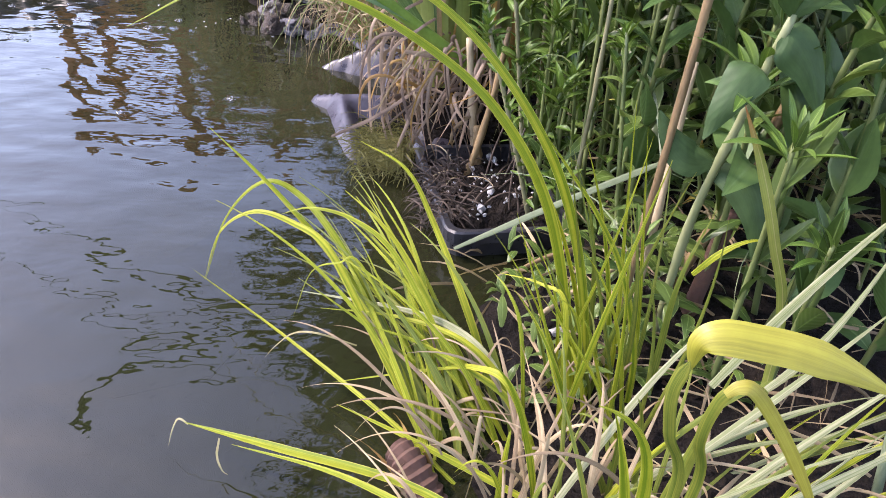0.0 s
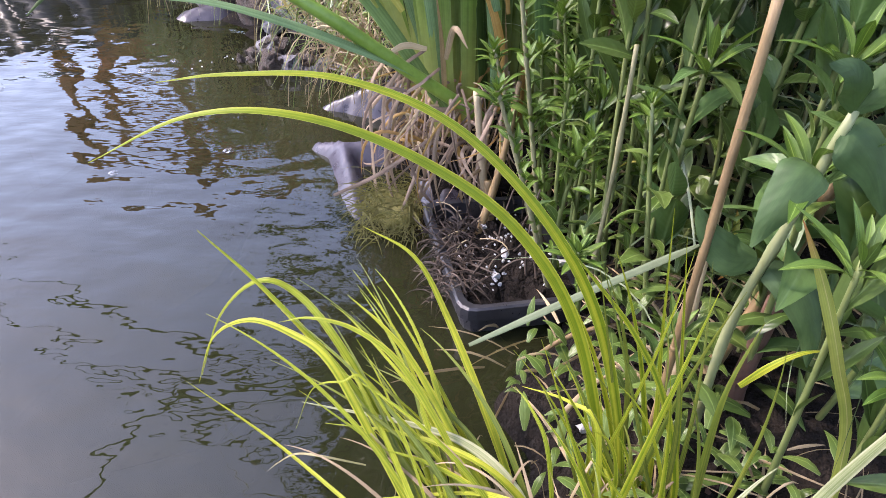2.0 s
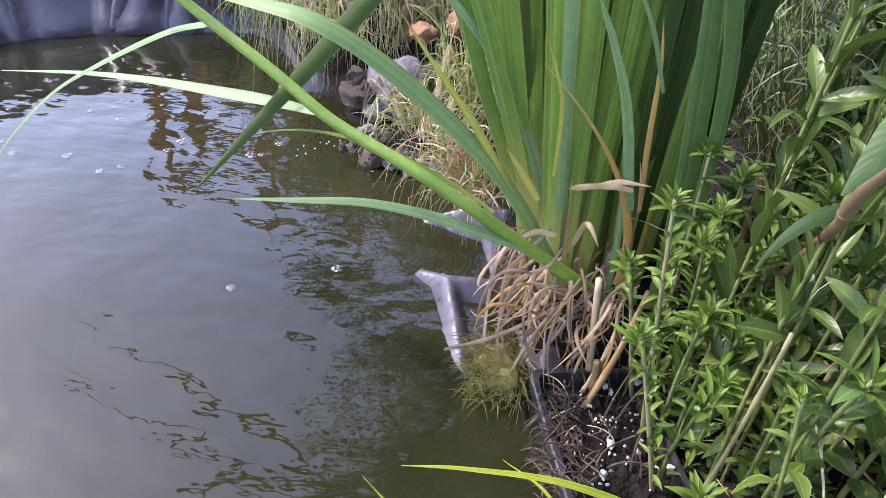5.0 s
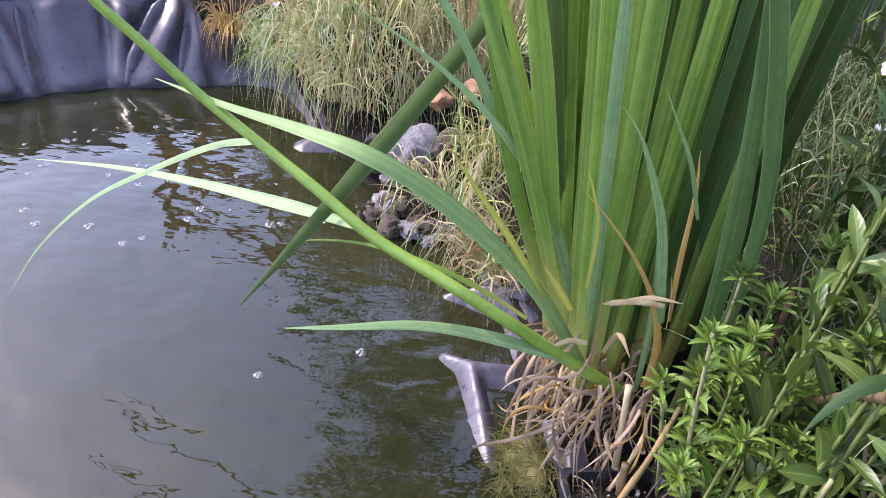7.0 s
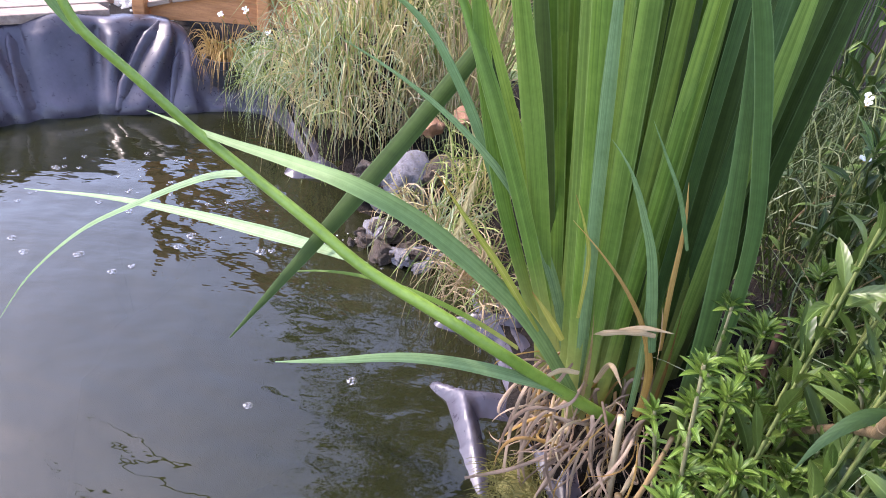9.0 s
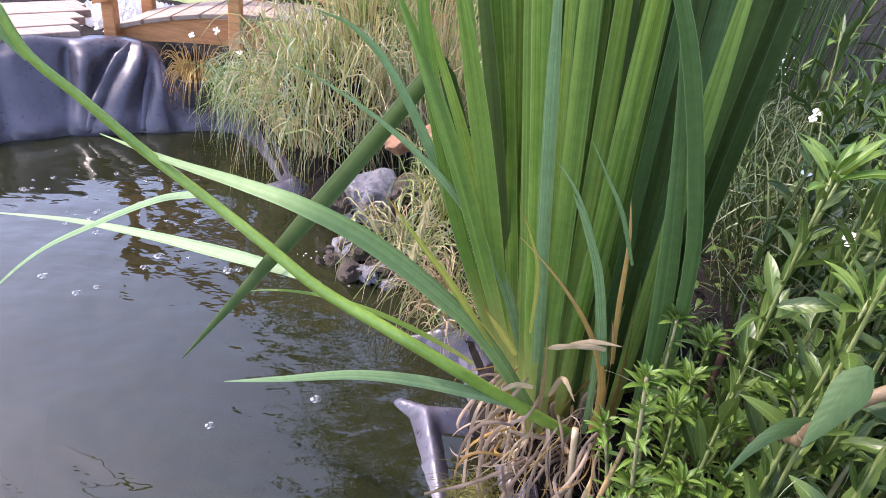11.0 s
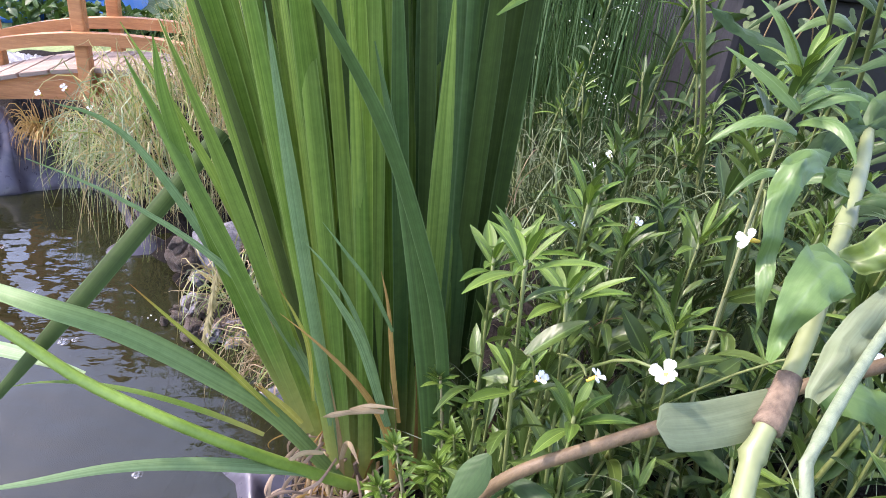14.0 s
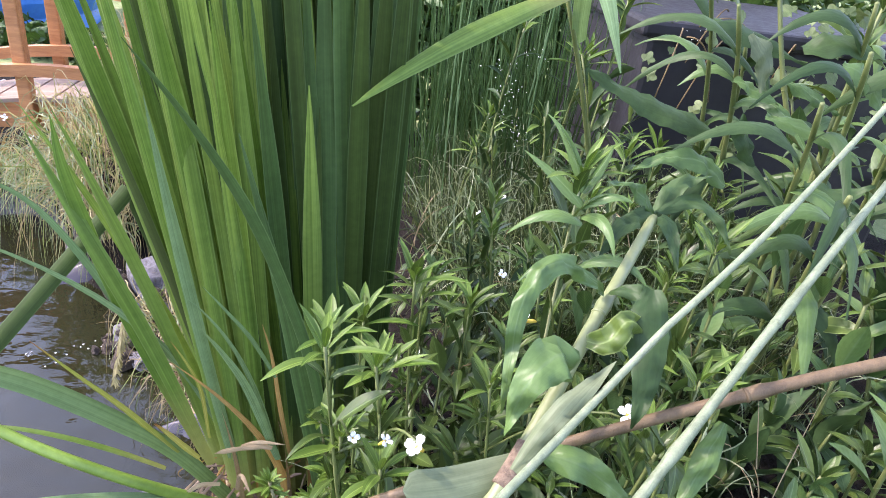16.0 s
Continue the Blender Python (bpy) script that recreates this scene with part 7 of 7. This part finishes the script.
# ---- broad-leaved reeds hanging in over the bank ----
def broad_reed(foot, top, n):
    br = thing("broad_reed", (foot[0], foot[1], ground_at(*foot)), "reed with broad drooping dark green leaves", "reed", "broad reeds")
    pts = arc(br.location, br.location.lerp(Vector(top), 0.5) + Vector((0.03, 0.02, 0.08)), top, 12)
    tube_part(br, pts, 0.006, 0.0035, STEM, "stalk", "", 7, (0.3, 0.5, 0.7, 0.9))
    for i in range(n):
        a = pts[4 + (i * 8) // n]
        th = U(2.4, 5.6) if i % 4 else U(0, 6.28)
        L = U(0.12, 0.22)
        c = a + Vector((math.cos(th) * L, math.sin(th) * L, U(-0.12, 0.04)))
        leaf_part(br, arc(a, a.lerp(c, 0.45) + Vector((0, 0, U(0.02, 0.06))), c, 10), U(0.024, 0.040), MATTE if i % 3 else BROAD, "leaf", "", wide=True, taper=0.7, root=0.35, face=(U(-0.4, 0.4), -0.6, 0.8), fold=0.25, wave=0.05)


BROAD_LOW = [blade_mesh("leaf", MATTE, 0.15, 0.046, d, c, 0.02, 14, 0.45) for d, c in ((0.5, 0.25), (0.9, 0.2), (0.3, 0.3))] + [blade_mesh("leaf", BROAD, 0.13, 0.038, 0.7, 0.3, 0.02, 14, 0.4)]
THICKET = [herb((U(-0.04, 0.04), U(-0.04, 0.04), h), 0.042, BROAD_LOW, LANCE_T, STEM, 0.0040, "bank plant with large drooping matte green leaves", 0.85, 0.2, 32, 6) for h in (0.24, 0.30, 0.36)]
for k, (x, y) in enumerate(((0.82, 0.62), (0.98, 0.78), (1.16, 0.92))):
    THICKET[k].location = (x, y, ground_at(x, y))
for i in range(22):
    x, y = U(0.70, 1.45), U(0.45, 1.20)
    if x + 0.2 * y > 0.86:
        plant(rng.choice(THICKET), x, y, U(0.8, 1.25), lean=(U(-16, 16), U(-16, 16)))

for foot, top, n in (((0.95, 1.25), (0.80, 1.02, 0.86), 6), ((1.10, 1.35), (0.92, 1.12, 0.92), 6), ((1.0, 1.5), (0.78, 1.28, 0.95), 6), ((1.2, 1.5), (1.02, 1.28, 0.98), 6), ((1.2, 1.35), (1.05, 1.15, 0.93), 9), ((1.35, 1.5), (1.2, 1.3, 0.98), 9), ((1.3, 1.2), (1.12, 1.02, 0.90), 9), ((1.4, 1.75), (1.25, 1.55, 1.0), 9), ((1.1, 1.75), (1.0, 1.6, 0.85), 9), ((0.9, 1.1), (0.78, 0.88, 0.78), 8), ((1.05, 1.7), (0.80, 1.45, 0.98), 6)):
    broad_reed(foot, top, n)

# oval-leaved herbs low on the near bank
for top, foot, k in (((0.34, 0.46, 0.34), (0.36, 0.49), 1.0), ((0.31, 0.56, 0.42), (0.33, 0.58), 1.1), ((0.38, 0.52, 0.42), (0.40, 0.55), 1.2), ((0.40, 0.42, 0.30), (0.43, 0.44), 1.1), ((0.22, 0.50, 0.13), (0.24, 0.52), 0.8)):
    herb(top, 0.036, OVAL, LANCE_T, STEM, 0.0032, "low bank herb with oval dark green leaves", k, 0.2, 48, 8, (*foot, ground_at(*foot)))
herb((0.262, 0.397, 0.282), 0.040, LANCE, LANCE_T, STEM, 0.0030, "bright herb topped by a whorl of narrow leaves", 0.95, 0.45, 40, 11, (0.285, 0.41, ground_at(0.285, 0.41)), 0.006)
herb((0.300, 0.370, 0.220), 0.036, LANCE, LANCE_T, STEM, 0.0028, "bright herb topped by a whorl of narrow leaves", 0.85, 0.4, 40, 10, (0.32, 0.39, ground_at(0.32, 0.39)), 0.006)


def build_glaucous():
    """A stem with a few large blue-green leaves among the canes."""
    gp = thing("broad_leaved_plant", (0.255, 0.485, ground_at(0.255, 0.485)), "bank plant with large glossy blue-green leaves", "plant", "herbs on the bank")
    tube_part(gp, spline([gp.location, (0.250, 0.480, 0.16), (0.252, 0.462, 0.26), (0.258, 0.450, 0.35)], 5), 0.0042, 0.0028, STEM_PALE, "stem", "", 7, (0.3, 0.6, 0.9))
    for pts, w in (([(0.252, 0.462, 0.305), (0.243, 0.450, 0.308), (0.228, 0.440, 0.288), (0.218, 0.436, 0.262)], 0.032), ([(0.250, 0.478, 0.225), (0.232, 0.480, 0.225), (0.214, 0.483, 0.240), (0.200, 0.486, 0.262)], 0.030),
                   ([(0.256, 0.452, 0.335), (0.264, 0.450, 0.330), (0.282, 0.446, 0.312), (0.296, 0.440, 0.285)], 0.034), ([(0.250, 0.478, 0.22), (0.27, 0.46, 0.215), (0.285, 0.445, 0.19), (0.29, 0.435, 0.16)], 0.028),
                   ([(0.258, 0.450, 0.35), (0.244, 0.443, 0.372), (0.226, 0.438, 0.380)], 0.022), ([(0.258, 0.450, 0.35), (0.272, 0.442, 0.375), (0.290, 0.436, 0.385)], 0.022)):
        leaf_part(gp, spline(pts, 6), w, MATTE, "leaf", "broad drooping blue-green leaf", wide=True, taper=0.6, root=0.35, face=(-0.3, -0.7, 0.6), fold=0.3, wave=0.04)


build_glaucous()
# bare pale stems standing among the leaves
for foot, top, r in (((0.268, 0.71), (0.262, 0.690, 0.38), 0.0030), ((0.190, 0.675), (0.188, 0.66, 0.32), 0.0028), ((0.32, 0.80), (0.318, 0.79, 0.42), 0.0028), ((0.235, 0.89), (0.222, 0.905, 0.36), 0.0060)):
    red = r > 0.0055
    cane("bank_stem", [(*foot, ground_at(*foot)), ((foot[0] + top[0]) / 2 + 0.004, (foot[1] + top[1]) / 2, top[2] * 0.5), top], r, r * 0.8, CLAY if red else STEM_TAN, "thick reddish-brown stem among the herbs" if red else "thin pale tan-green stem", (0.3, 0.72), 8)


# stout pale stems with whorls of narrow bright leaves beside the pot
for top, foot in (((0.092, 0.79, 0.37), (0.172, 0.80)), ((0.075, 0.70, 0.26), (0.176, 0.70)), ((0.146, 0.89, 0.39), (0.185, 0.91)), ((0.206, 0.735, 0.43), (0.36, 0.745)), ((0.08, 0.83, 0.26), (0.165, 0.86))):
    herb(top, 0.011, YOUNG, YOUNG, STEM_TAN, 0.0036, "pale-stemmed herb tufted with narrow bright leaves", 0.95, 0.3, 58, 20, (*foot, ground_at(*foot)), 0.006)


# ---- tree beyond the lawn, mirrored in the pond ----
def build_tree(x, y, height, radius):
    tr = thing("tree", (x, y, 0.05), "large leafy deciduous tree beyond the lawn", "tree")
    trunk = [Vector((0.08 * math.sin(i * 0.9), 0.06 * math.cos(i * 1.3), height * 0.62 * i / 9)) for i in range(10)]
    tv, tf = tube_data(trunk, [0.30 * (1 - 0.075 * i) for i in range(10)], 10)
    part_mesh("trunk", mesh("trunk", tv, tf, CANE), tr, "rough brown trunk")
    heads = []
    for i in range(60):
        th, v = U(0, 6.28), rng.random()
        z = height * (0.16 + 0.78 * v)
        r = radius * math.sqrt(max(0.05, 1 - ((v - 0.42) / 0.62) ** 2)) * math.sqrt(U(0.15, 1.0))
        heads.append(Vector((math.cos(th) * r, math.sin(th) * r, z)))
        if i % 3 == 0:
            a = trunk[min(9, 2 + int(v * 7))]
            lv, lf = tube_data(arc(a, a.lerp(heads[-1], 0.5) + Vector((0, 0, 0.25)), heads[-1], 7), [0.10 - 0.011 * k for k in range(8)], 6)
            part_mesh("limb", mesh("limb", lv, lf, CANE), tr)
    bt = Batch()
    for h in heads:
        size = U(0.6, 1.15)
        for k in range(340):
            p = h + Vector((rng.gauss(0, 0.42), rng.gauss(0, 0.42), rng.gauss(0, 0.32))) * size
            c = p + Vector((U(-1, 1), U(-1, 1), U(-0.9, 0.4))).normalized() * U(0.10, 0.2)
            bt.add(strap([p, p.lerp(c, 0.5) + Vector((0, 0, 0.02)), c], U(0.06, 0.11), taper=0.5, root=0.4, fold=0.2, face=(U(-1, 1), U(-1, 1), U(0, 1))))
    tagged(part_mesh("crown", bt.make("crown", SHRUB), tr, "green leafy crown"), kind="stuff")


build_tree(1.3, 7.6, 11.6, 3.4)


# thin stalks and grass blades tangled through the herbs
tangle = [Batch(), Batch(), Batch()]
for i in range(420):
    x, y = U(0.22, 0.95), U(0.50, 1.5)
    a = Vector((x, y, ground_at(x, y) + U(0.0, 0.3)))
    c = a + Vector((U(-0.16, 0.16), U(-0.16, 0.16), U(-0.05, 0.16)))
    tangle[(0, 2, 0, 2, 0, 1)[i % 6]].add(strap(arc(a, a.lerp(c, 0.5) + Vector((U(-0.03, 0.03), U(-0.03, 0.03), U(0.0, 0.07))), c, 7), U(0.0012, 0.0032), taper=0.6, fold=0.4, twist=U(-90, 90)))
for bt, mat, what in zip(tangle, (GRASS_PALE, DRY, FINE), ("pale green grass blades", "dry brown stalks", "dark grass blades")):
    tagged(new("tangled_stalks", bt.make("tangled_stalks", mat)), what + " tangled through the herbs", "grass", kind="stuff")
